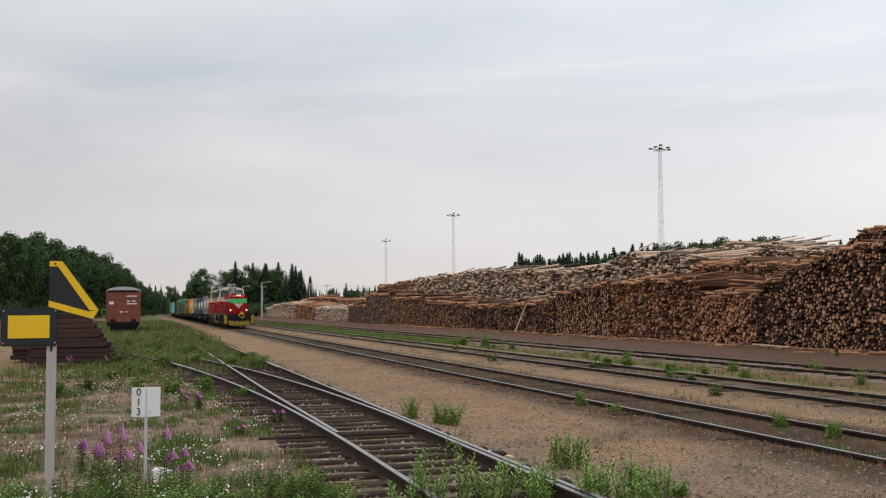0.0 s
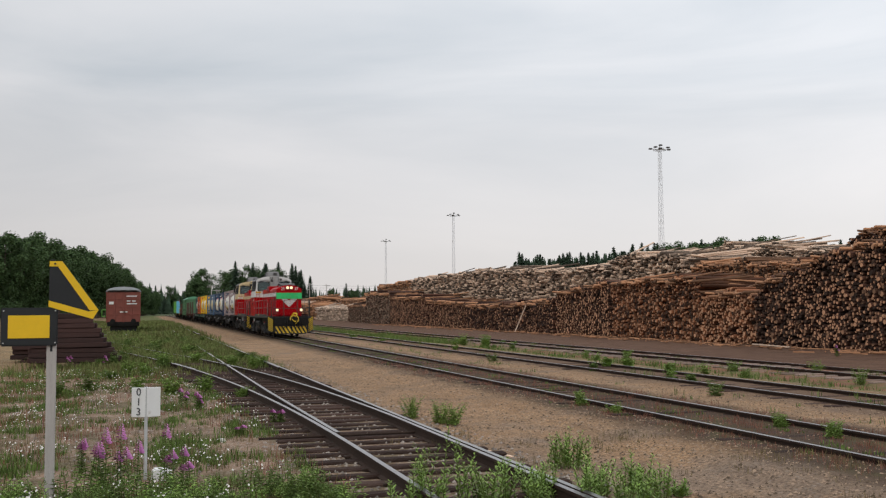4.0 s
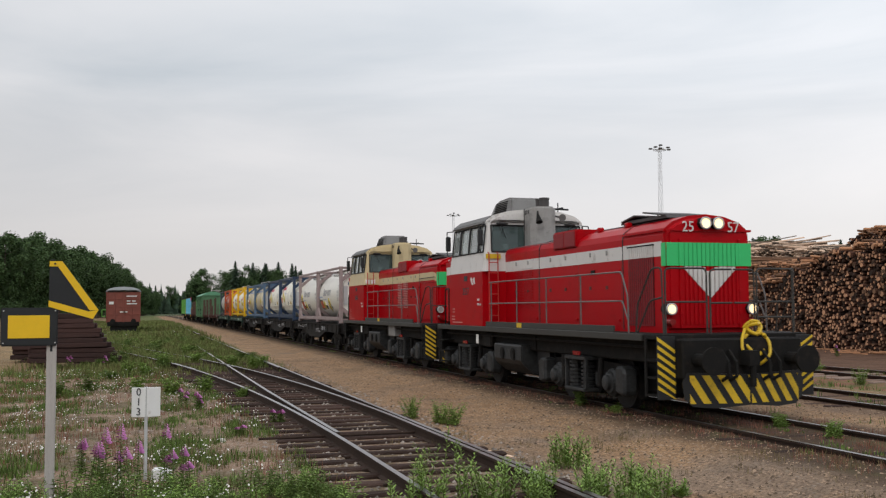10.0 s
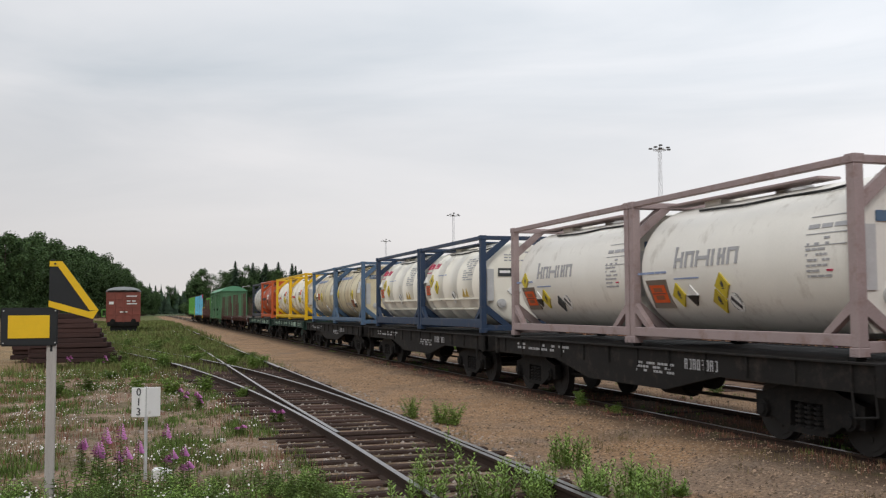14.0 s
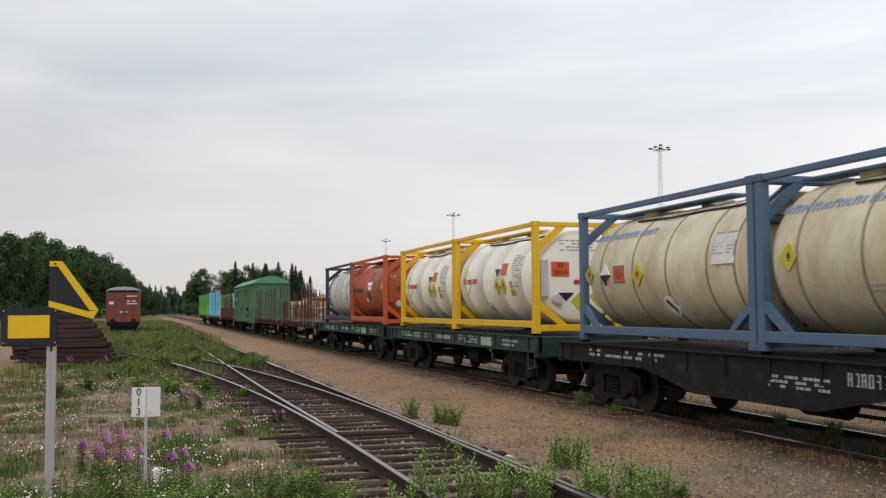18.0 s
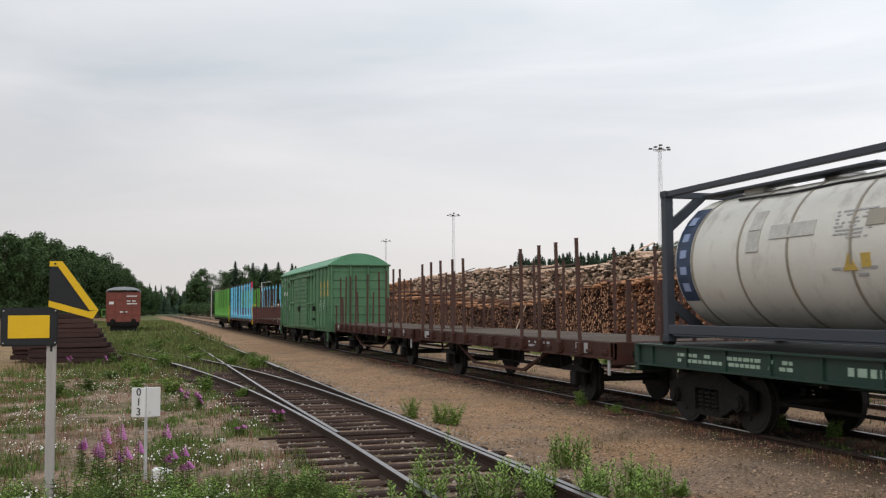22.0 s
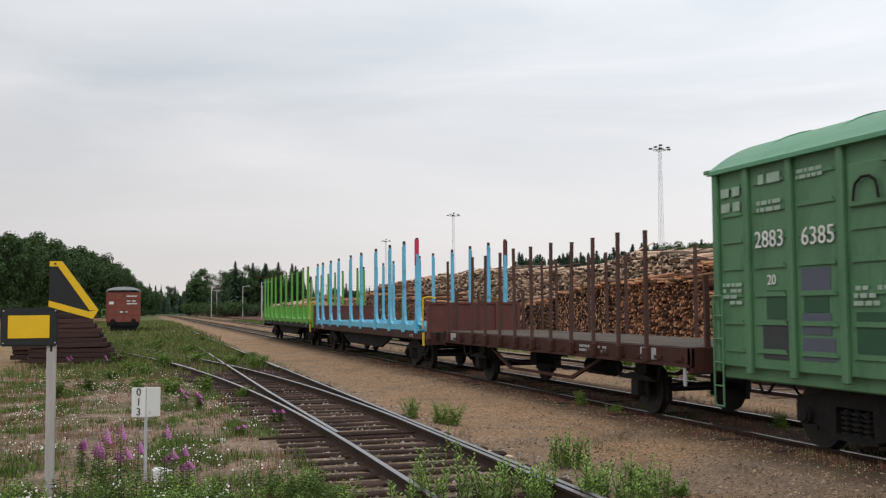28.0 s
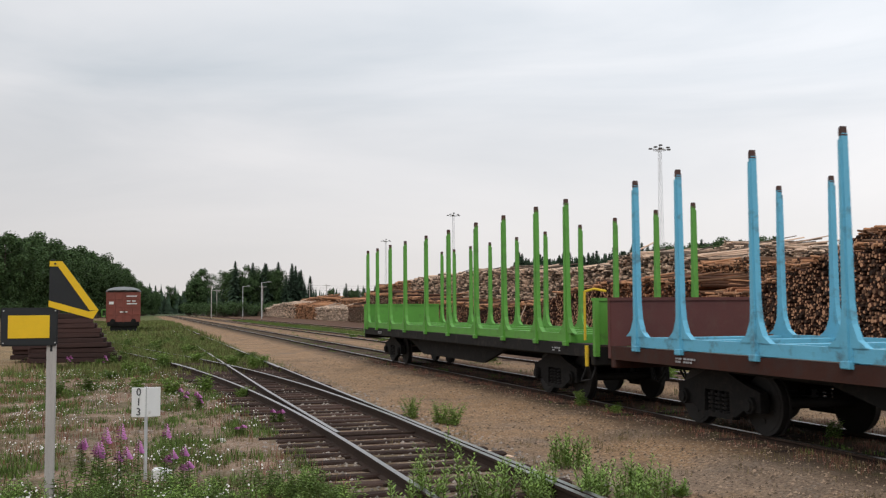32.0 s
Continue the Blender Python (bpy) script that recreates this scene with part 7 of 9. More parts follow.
    outer = [(W + 0.11, z1 - 0.06), (W + 0.11, z1)] + [((W + 0.04) * x, z1 + 0.04 + 0.5 * (1 - abs(x) ** 2.2)) for x in [1 - k / 8 for k in range(17)]] + [(-W - 0.11, z1), (-W - 0.11, z1 - 0.06)]
    prism(bm, outer, "y", -0.06, L + 0.06)
    roof = part("roof", bm, M_BOXROOF, wa, smooth=False)
    for y in [0.2 + k * 1.52 for k in range(11)]:
        bm = bmesh.new()
        o2 = [((W + 0.02) * x, z1 + 0.03 + 0.54 * (1 - abs(x) ** 2.2)) for x in [1 - k / 8 for k in range(17)]]
        prism(bm, o2, "y", y - 0.04, y + 0.04)
        part("roof_rib", bm, M_BOXROOF, roof)
    # markings on the near side
    X = -W - 0.004
    for y0, y1, za, zb, m in ((0.2, 0.8, 2.55, 3.35, M_OCHRE), (1.1, 1.72, 2.55, 3.35, M_OCHRE), (2.0, 2.6, 2.5, 3.3, M_OCHRE),
                              (14.56, 15.16, 1.2, 1.74, M_GREYPANEL), (14.62, 15.06, 1.76, 2.16, M_DEEPGREEN), (13.7, 14.28, 1.56, 1.84, M_SLATEPANEL),
                              (13.7, 14.28, 2.1, 2.44, M_SLATEPANEL), (13.74, 14.24, 1.85, 2.09, M_DEEPGREEN), (13.64, 14.28, 1.22, 1.52, M_SLATEPANEL), (12.6, 13.24, 1.3, 1.86, M_DEEPGREEN)):
        part("painted_panel", cbox(-W - 0.008, X + 0.003, y0, y1, za, zb, 0.001), m, wa)
    side_text("2883", 0.34, -W - 0.03, 14.94, 2.87, M_TEXTWHITE, wa, "number")
    side_text("6385", 0.34, -W - 0.03, 13.9, 2.85, M_TEXTWHITE, wa, "number")
    side_text("20", 0.2, -W - 0.03, 14.9, 2.3, M_TEXTWHITE, wa, "number")
    bm = bmesh.new()
    for y0, y1, za, zb, n in ((15.62, 16.1, 3.3, 3.75, 2), (14.66, 15.2, 3.62, 3.85, 1), (14.66, 15.2, 3.25, 3.45, 2), (13.6, 14.3, 3.62, 3.78, 2), (12.6, 13.25, 1.92, 2.2, 3), (15.62, 16.1, 1.95, 2.3, 4), (1.2, 1.8, 1.9, 2.4, 4), (2.15, 2.75, 1.8, 2.4, 4)):
        bars(bm, -W - 0.03, y0, y1, za, zb, n, R)
    part("stencil", bm, M_TEXTFADE, wa)
    bm = bmesh.new()
    for y in (0.15, L - 0.15):
        pipe(bm, [(-W - 0.1, y - 0.12, 0.45), (-W - 0.1, y - 0.12, 2.1), (-W - 0.1, y + 0.12, 2.1), (-W - 0.1, y + 0.12, 0.45), (-W - 0.1, y - 0.12, 0.45)], 0.016)
        for z in (0.75, 1.1, 1.45, 1.8):
            rod(bm, (-W - 0.1, y - 0.12, z), (-W - 0.1, y + 0.12, z), 0.014, 6)
    part("ladder", bm, M_BOXGREEN, wa)
    part("centre_sill", cbox(-0.3, 0.3, -0.1, L + 0.1, 0.72, 0.95, 0.02), M_DARK, wa)
    lay("coupler", COUPLER, M_DARK, wa)
    lay("coupler", COUPLER, M_DARK, wa, m=pose(0, L, 0, 0, 0, 180))
    for y in (2.6, L - 2.6):
        add_bogie(wa, y)
    bm = bmesh.new()
    rod(bm, (-0.9, 6.3, 0.62), (-0.9, 7.3, 0.62), 0.2, 14)
    part("air_tank", bm, M_BOGIE, wa)
    part("brake_cylinder", rod_mesh((-0.7, 8.2, 0.58), (-0.7, 8.7, 0.58), 0.25, 16), M_BOGIE, wa)
    part("brake_valve", cbox(-1.2, -0.9, 9.2, 9.8, 0.6, 0.86, 0.01), M_BOGIE, wa)
    return wa


# ---- the train, from its first buffer to its last: (thing, offset along the train, height) ----
TRACK_X = 9.815
train = []
train.append((loco(True), -29.95, 0))
train.append((loco(False), -15.85, 0))
dark_wagon, green_wagon = flat_wagon(False), flat_wagon(True)
for i, (off, proto) in enumerate(((-0.7, dark_wagon), (13.6, dark_wagon), (28.45, dark_wagon), (43.05, green_wagon), (57.65, green_wagon))):
    ob = proto
    if i in (1, 2, 4):
        ob = copy_thing(proto, Matrix.Identity(4))
        for c in ob.children:
            if c.name.startswith("wheelset"):
                wheels.append((c, c.matrix_basis.translation.y, 0.46))
    train.append((ob, off, 0))
for kind, offs, base in (("rose", (-0.09, 5.99), 1.285), ("navy", (14.25, 20.42), 1.285), ("cream", (29.03, 35.12), 1.285), ("yellow", (43.6, 49.7), 1.345)):
    first = container(kind)
    train.append((first, offs[0], base))
    train.append((container(kind, True) if kind in ("rose", "cream") else copy_thing(first, Matrix.Identity(4)), offs[1], base))
train.append((container("orange"), 58.22, 1.345))
train.append((container("grey"), 64.3, 1.345))
train.append((stake_flat(random.Random(31), {(-1, 4), (-1, 5), (-1, 6), (1, 5), (1, 8)}, {(1, 0), (1, 3)}), 71.85, 0))
train.append((stake_flat(random.Random(32), {(-1, 4), (-1, 6), (1, 0), (1, 1), (1, 5), (1, 8)}, {(-1, 11)}), 86.0, 0))
train.append((box_car(), 100.7, 0))
train.append((stake_flat(random.Random(33), {(-1, 10), (1, 0), (1, 1), (1, 4)}), 117.78, 0))
train.append((timber_wagon(20.6, M_BLUE, "rust-red timber wagon with sky-blue stakes and side rails", [1.2, 2.8, 4.75, 6.9, 9.45, 11.5, 14.12, 16.03, 18.07, 19.52], True), 132.6, 0))
train.append((timber_wagon(20.4, M_GRASSGREEN, "dark timber wagon with bright green stakes and bulkheads", [1.3, 2.9, 4.95, 7.0, 9.4, 11.7, 14.2, 16.25, 18.2, 19.8]), 153.8, 0))


def train_y(t):
    """Where the head of the first container wagon is at t seconds: the train slows a little as it comes."""
    return 134.409 - 9.53487 * t + 0.0600632 * t ** 2 - 0.00083484 * t ** 3


# ---- timber stacks ----
def log_arrays(specs, sides=7):
    """specs: rows of x0, x1, y, z, r, dy, dz (the far end's shift). Bark (slot 0) rounds over a smaller cut end (slot 1)."""
    s = np.array(specs)
    n = len(s)
    a = np.arange(sides) * 2 * np.pi / sides
    ph = (np.arange(n) * 1.7)[:, None] + a[None, :]
    c, q = np.cos(ph) * s[:, 4:5], np.sin(ph) * s[:, 4:5]
    cut = (0.66 + 0.16 * np.modf(np.arange(n) * 0.618)[0])[:, None]
    x0, d = np.repeat(s[:, 0:1], sides, 1), np.sign(s[:, 1:2] - s[:, 0:1]) * s[:, 4:5]
    near = np.stack([x0, s[:, 2:3] + c * cut, s[:, 3:4] + q * cut], 2)
    rim = np.stack([x0 + d * 0.6, s[:, 2:3] + c, s[:, 3:4] + q], 2)
    far = np.stack([np.repeat(s[:, 1:2], sides, 1), s[:, 2:3] + s[:, 5:6] + c * 0.85, s[:, 3:4] + s[:, 6:7] + q * 0.85], 2)
    verts = np.concatenate([near, rim, far], 1).reshape(-1, 3)
    faces, mats = [], []
    for i in range(n):
        b = i * 3 * sides
        for lvl in (0, sides):
            for j in range(sides):
                k = (j + 1) % sides
                faces.append((b + lvl + j, b + lvl + sides + j, b + lvl + sides + k, b + lvl + k))
                mats.append(0)
        faces.append(tuple(range(b, b + sides)))
        faces.append(tuple(range(b + 3 * sides - 1, b + 2 * sides - 1, -1)))
        mats += [1, 1]
    return verts, faces, mats


LOG_VARIANTS = []
for k in range(5):
    v, f, ms = log_arrays([(0, 4.6, 0, 0, 1.0, 0.02 * (k - 2), 0.01 * k)], 9)
    v[:, 1:] *= [0.115, 0.13, 0.1, 0.15, 0.125][k]
    me = bpy.data.meshes.new("log")
    me.from_pydata([tuple(p) for p in v], [], f)
    me.materials.append(M_LOGBARK); me.materials.append(M_LOGEND)
    me.polygons.foreach_set("material_index", ms)
    LOG_VARIANTS.append(me)

GROUND_Z = -0.17


def log_pile(y0, y1, x0, top, seed, bark, end, floor=-0.17, length=4.6, single=0, label="", rmin=0.06, rmax=0.105, slope=0.0, mess=0.12):
    """A stack of logs that lie across the track, their cut ends to the yard; top is a height or (near, far) heights."""
    R = random.Random(seed)
    t0, t1 = top if isinstance(top, tuple) else (top, top)
    lp = thing("log_pile", label, "log pile", "timber stacks")
    pitch = (rmin + rmax) * 0.47 * 2 * 0.93
    specs, singles = [], []
    row, z = 0, floor + rmin
    while z < max(t0, t1) + 0.3:
        y = y0 + R.uniform(0, 2 * pitch)
        while y < y1:
            k = (y - y0) / (y1 - y0)
            h = t0 + (t1 - t0) * k + (0.16 + mess * 0.6) * math.sin(y * (1.1 if t0 < 9 else 1) + seed) + (0.08 + mess * 0.5) * math.sin(y * 2.7 + seed * 2)
            edge = min(y - y0, y1 - y)
            h -= 0.12 * max(0, 0.7 - edge)
            if z < h:
                r = R.uniform(rmin, rmax) * (0.8 if R.random() < 0.75 else 1.2)
                jut = R.gauss(0, 0.05 if mess < 0.2 else 0.2) + slope * (z - floor)
                loose = mess if z > h - 0.35 else 0.03
                spec = (x0 + jut, x0 + jut + length + R.uniform(-0.3, 0.3), y + R.uniform(-0.03, 0.03), z + 0.09 * math.sin(y * 1.7 + row * 0.45 + seed) + 0.05 * math.sin(y * 4.1 + seed) + R.uniform(-0.045, 0.045), r, R.gauss(0, loose * 2), R.gauss(0, loose * 0.5))
                if R.random() > 0.1 + 0.3 * (noise.noise(Vector((y * 1.3, z * 1.3, seed))) > 0.3):
                    (singles if len(singles) < single and y < y0 + 4.5 else specs).append(spec)
            y += pitch * R.uniform(0.8, 1.3)
        z += pitch * 0.86
        row += 1
    stray = []
    for _ in range(int((y1 - y0) * (16.0 if mess > 0.2 else 10.0))):    # stray logs on top
        y = R.uniform(y0 + 0.4, y1 - 0.4)
        h = t0 + (t1 - t0) * (y - y0) / (y1 - y0)
        r = R.uniform(rmin, rmax) * (0.75 if mess > 0.2 else 0.68)
        dx = R.uniform(-0.6, 0.9)
        part_len = length * R.uniform(0.55, 1.0)
        stray.append((x0 + dx, x0 + dx + part_len, y, h + R.uniform(-0.25, 0.06 + mess * 0.5), r, R.gauss(0, 1.5 if mess > 0.2 else 1.0), R.gauss(0.0, 0.1 + mess)))
    v, f, ms = log_arrays(specs)
    ob = raw("timber_fill", v, f, (bark, end), lp, mats=ms)
    tagged(ob, kind="stuff")
    v, f, ms = log_arrays(stray)
    tagged(raw("loose_top_layer", v, f, (M_LOGORANGE if bark in (M_LOGBARK, M_LOGMID) else bark, end), lp, mats=ms), kind="stuff")
    for x, x2, y, zz, r, dy, dz in singles:
        i = R.randrange(5)
        s = r / [0.115, 0.13, 0.1, 0.15, 0.125][i]
        lay("log", LOG_VARIANTS[i], bark, lp, m=pose(x, y, zz, R.uniform(0, 360), 0, 0) @ Matrix.Diagonal((1, s, s, 1)))
    # added dark block inside the stack, so gaps between logs read as shade
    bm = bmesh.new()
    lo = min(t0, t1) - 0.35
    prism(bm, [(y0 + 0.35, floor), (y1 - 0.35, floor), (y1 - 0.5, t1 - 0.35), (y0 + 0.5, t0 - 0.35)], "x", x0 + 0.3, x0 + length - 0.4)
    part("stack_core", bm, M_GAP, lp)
    return lp


DK = "tall stack of dark-barked pine logs with cut ends showing"
OR = "stack of orange-barked pine logs with pale cut ends"
PA = "long stack of weathered grey birch logs piled high"
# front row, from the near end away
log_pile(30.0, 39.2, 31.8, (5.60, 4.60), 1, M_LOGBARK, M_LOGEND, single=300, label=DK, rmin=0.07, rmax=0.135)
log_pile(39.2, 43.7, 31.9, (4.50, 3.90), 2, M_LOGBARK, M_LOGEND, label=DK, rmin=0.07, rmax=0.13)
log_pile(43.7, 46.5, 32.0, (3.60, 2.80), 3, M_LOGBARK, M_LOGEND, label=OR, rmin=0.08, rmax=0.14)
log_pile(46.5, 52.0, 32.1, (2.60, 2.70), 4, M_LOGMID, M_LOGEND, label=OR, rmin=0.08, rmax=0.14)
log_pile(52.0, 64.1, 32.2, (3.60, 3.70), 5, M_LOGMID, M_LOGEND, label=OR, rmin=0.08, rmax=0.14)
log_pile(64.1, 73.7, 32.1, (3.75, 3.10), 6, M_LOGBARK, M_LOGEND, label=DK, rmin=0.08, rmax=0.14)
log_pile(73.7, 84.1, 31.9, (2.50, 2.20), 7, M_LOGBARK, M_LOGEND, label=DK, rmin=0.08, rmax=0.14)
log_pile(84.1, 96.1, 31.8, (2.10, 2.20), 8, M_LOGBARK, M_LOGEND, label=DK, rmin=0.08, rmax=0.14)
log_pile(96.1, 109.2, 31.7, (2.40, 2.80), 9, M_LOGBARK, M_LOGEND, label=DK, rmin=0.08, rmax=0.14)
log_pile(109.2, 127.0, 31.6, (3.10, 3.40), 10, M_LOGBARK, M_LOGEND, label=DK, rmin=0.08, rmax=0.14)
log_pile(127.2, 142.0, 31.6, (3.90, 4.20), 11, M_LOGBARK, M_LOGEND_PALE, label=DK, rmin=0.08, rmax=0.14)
# second row
log_pile(33.0, 46.5, 38.2, (6.3, 6.0), 12, M_LOGBARK, M_LOGEND, floor=2.4, label=DK, rmin=0.075, rmax=0.13)
log_pile(46.6, 52.0, 38.6, (4.9, 4.5), 13, M_LOGMID, M_LOGEND, floor=1.6, label=DK, rmin=0.075, rmax=0.13)
log_pile(52.1, 64.0, 38.8, (4.6, 5.0), 14, M_LOGORANGE, M_LOGEND, floor=1.6, label=OR, rmin=0.075, rmax=0.13)
log_pile(64.1, 71.5, 38.8, (5.6, 6.05), 15, M_LOGPALE, M_LOGEND_PALE, floor=1.8, label=PA, rmin=0.075, rmax=0.13, mess=0.22)
log_pile(71.6, 77.0, 38.8, (6.1, 6.05), 16, M_LOGPALE, M_LOGEND_PALE, floor=1.6, label=PA, rmin=0.075, rmax=0.13, mess=0.22)
log_pile(77.1, 91.0, 38.5, (5.4, 5.4), 17, M_LOGPALE, M_LOGEND_PALE, floor=1.2, label=PA, rmin=0.075, rmax=0.13, mess=0.22)
log_pile(91.1, 104.0, 38.0, (5.6, 6.0), 18, M_LOGPALE, M_LOGEND_PALE, floor=0.8, label=PA, rmin=0.075, rmax=0.13, mess=0.22)
log_pile(104.1, 120.0, 38.0, (6.0, 6.15), 19, M_LOGPALE, M_LOGEND_PALE, floor=0.8, label=PA, rmin=0.075, rmax=0.13, mess=0.22)
log_pile(120.1, 140.0, 38.0, (6.1, 6.0), 20, M_LOGPALE, M_LOGEND_PALE, floor=1.5, label=PA, rmin=0.075, rmax=0.13, mess=0.22)
log_pile(140.1, 162.0, 38.0, (5.9, 5.4), 21, M_LOGORANGE, M_LOGEND_PALE, floor=1.5, label=PA, rmin=0.075, rmax=0.13, mess=0.22)
# third row, the highest
log_pile(50.0, 57.9, 46.5, (6.4, 5.7), 22, M_LOGPALE, M_LOGEND, floor=3.5, label=PA, mess=0.22)
log_pile(58.0, 64.0, 46.5, (5.7, 6.1), 23, M_LOGPALE, M_LOGEND_PALE, floor=3.4, label=PA, mess=0.22)
log_pile(64.1, 73.0, 46.5, (6.4, 6.9), 24, M_LOGPALE, M_LOGEND_PALE, floor=3.4, label=PA, mess=0.22)
# small stacks far down the yard
log_pile(143.0, 158.0, 32.2, (2.60, 2.40), 27, M_LOGBARK, M_LOGEND_PALE, label=PA)
log_pile(160.0, 196.0, 33.6, (1.95, 2.11), 28, M_PEELED, M_PEELED, label="low stack of pale peeled logs", mess=0.25, rmin=0.09, rmax=0.16)
log_pile(170.0, 205.0, 39.5, (3.43, 3.74), 29, M_LOGORANGE, M_LOGEND_PALE, floor=1.0, label=OR, mess=0.25, rmin=0.09, rmax=0.16)
log_pile(200.0, 226.0, 34.0, (2.57, 2.89), 30, M_LOGORANGE, M_LOGEND, label=OR, mess=0.25, rmin=0.1, rmax=0.18)
log_pile(228.0, 246.0, 34.2, (3.04, 3.28), 31, M_LOGPALE, M_LOGEND_PALE, label=PA, mess=0.25, rmin=0.1, rmax=0.18)
log_pile(232.0, 262.0, 41.0, (4.68, 4.21), 34, M_LOGORANGE, M_LOGEND, label=OR, floor=1.5, mess=0.25, rmin=0.1, rmax=0.18)
log_pile(248.0, 274.0, 34.5, (3.28, 2.65), 32, M_PEELED, M_PEELED, label="low stack of pale peeled logs", mess=0.25, rmin=0.1, rmax=0.18)
log_pile(276.0, 330.0, 36.0, (2.34, 2.03), 33, M_PEELED, M_PEELED, label="low stack of pale peeled logs", rmin=0.12, rmax=0.2)

# bark litter and fallen branches at the foot of the stacks
R = random.Random(77)
specs = []
for _ in range(900):
    y = R.uniform(34, 130)
    x = 31.2 - abs(R.gauss(0, 1.0))
    ln = R.uniform(0.25, 1.6)
    specs.append((x, x + ln * R.uniform(-0.6, 0.6) + 0.05, y, -0.13 + R.uniform(0, 0.05), R.uniform(0.012, 0.04), ln * R.uniform(-1, 1), R.uniform(-0.02, 0.06)))
v, f, ms = log_arrays(specs, 5)
tagged(raw("bark_litter", v, f, (M_LOGORANGE, M_LOGEND), mats=ms), "broken branches and bark scraps along the timber stacks", "debris", kind="stuff")
for i, (x, y, a) in enumerate(((30.4, 78.5, 62), (30.6, 41.5, 20))):
    v, f, ms = log_arrays([(0, 2.6, 0, 0, 0.05, 0, 0)], 7)
    tagged(raw("fallen_log", v, f, (M_LOGPALE, M_LOGEND), mats=ms, m=pose(x, y, -0.1, 0, -a if i == 0 else -2, 15 if i == 0 else 100)), "thin pale log leaning by a timber stack", "log")


# ---- light masts ----
def light_mast(x, y, h):
    ma = thing("light_mast", "tall grey lattice mast with floodlights round its top", "light mast", "yard light masts", m=pose(x, y, -0.15))
    legs = [(-1, -1), (1, -1), (1, 1), (-1, 1)]

    def leg(k, z):
        w = 0.36 - 0.18 * z / h
        return (legs[k][0] * w, legs[k][1] * w, z)

    for k in range(4):
        bm = bmesh.new()
        rod(bm, leg(k, 0), leg(k, h), 0.024, 5)
        part("leg", bm, M_MAST, ma)
    bm = bmesh.new()
    n = 24
    for i in range(n):
        z0, z1 = h * i / n, h * (i + 1) / n
        for k in range(4):
            a, b = k, (k + 1) % 4
            rod(bm, leg(a, z0), leg(b, z1), 0.014, 4)
            rod(bm, leg(a, z1), leg(b, z1), 0.012, 4)
    part("lattice", bm, M_MAST, ma)
    bm = bmesh.new()
    for r in (0.9,):
        pts = [(r * math.cos(a), r * math.sin(a), h) for a in [k * math.pi / 6 for k in range(13)]]
        pipe(bm, pts, 0.05)
        rod(bm, (-1.5, 0, h + 0.1), (1.5, 0, h + 0.1), 0.05, 6)
        rod(bm, (0, -1.2, h + 0.1), (0, 1.2, h + 0.1), 0.05, 6)
        rod(bm, (0, 0, h), (0, 0, h + 0.9), 0.06, 6)
    part("platform", bm, M_MAST, ma)
    for dx, dy, dz in ((-1.5, 0, 0.1), (1.5, 0, 0.1), (-1.0, -0.6, 0.3), (1.0, -0.6, 0.3), (0.15, 0, 0.7), (-0.4, -0.9, 0.1)):
        bm = cbox(dx - 0.24, dx + 0.24, dy - 0.18, dy + 0.18, h + dz - 0.08, h + dz + 0.14, 0.04)
        part("floodlight", bm, M_ROOF, ma)


light_mast(72.3, 127.4, 25.0)
light_mast(74.0, 232.5, 25.0)
light_mast(80.0, 327.9, 25.1)


# ---- poles and wires far off ----
def pole(x, y, h, lamp):
    po = thing("lamp_post" if lamp else "utility_pole", "thin grey street lamp beside the far road" if lamp else "weathered wooden utility pole with crossarm and wires", "lamp post" if lamp else "utility pole", "far poles", m=pose(x, y, -0.3))
    bm = bmesh.new()
    rod(bm, (0, 0, 0), (0, 0, h), 0.13, 8, 0.09)
    part("pole", bm, M_GALV if lamp else M_POSTWOOD, po)
    bm = bmesh.new()
    if lamp:
        rod(bm, (0, 0, h - 0.05), (1.6, -0.4, h + 0.1), 0.06, 6)
        box(bm, 1.3, 2.1, -0.6, -0.3, h + 0.05, h + 0.2)
        part("lamp_arm", bm, M_GALV, po)
    else:
        box(bm, -1.1, 1.1, -0.06, 0.06, h - 0.5, h - 0.38)
        for xx in (-1.0, -0.4, 0.4, 1.0):
            rod(bm, (xx, 0, h - 0.38), (xx, 0, h - 0.2), 0.04, 6)
        part("crossarm", bm, M_POSTWOOD, po)


pole(26.6, 230, 8.5, True); pole(29.1, 300, 9.2, True)
for x, y, h in ((17.4, 262, 8.6), (21.5, 300, 8.4), (49.2, 300, 10.1), (54.4, 300, 9.9), (35.0, 300, 9.5), (90.0, 300, 9.5)):
    pole(x, y, h, False)
bm = bmesh.new()
for z in (7.9, 8.6, 9.3):
    pts = [(xx, 300.2, z + 0.35 * math.cos((xx - 35) / 9.0)) for xx in range(20, 92, 3)]
    pipe(bm, pts, 0.025, 4)
tagged(part("overhead_wire", bm, M_BLACK), "sagging overhead wires between far poles", "wire", kind="stuff")


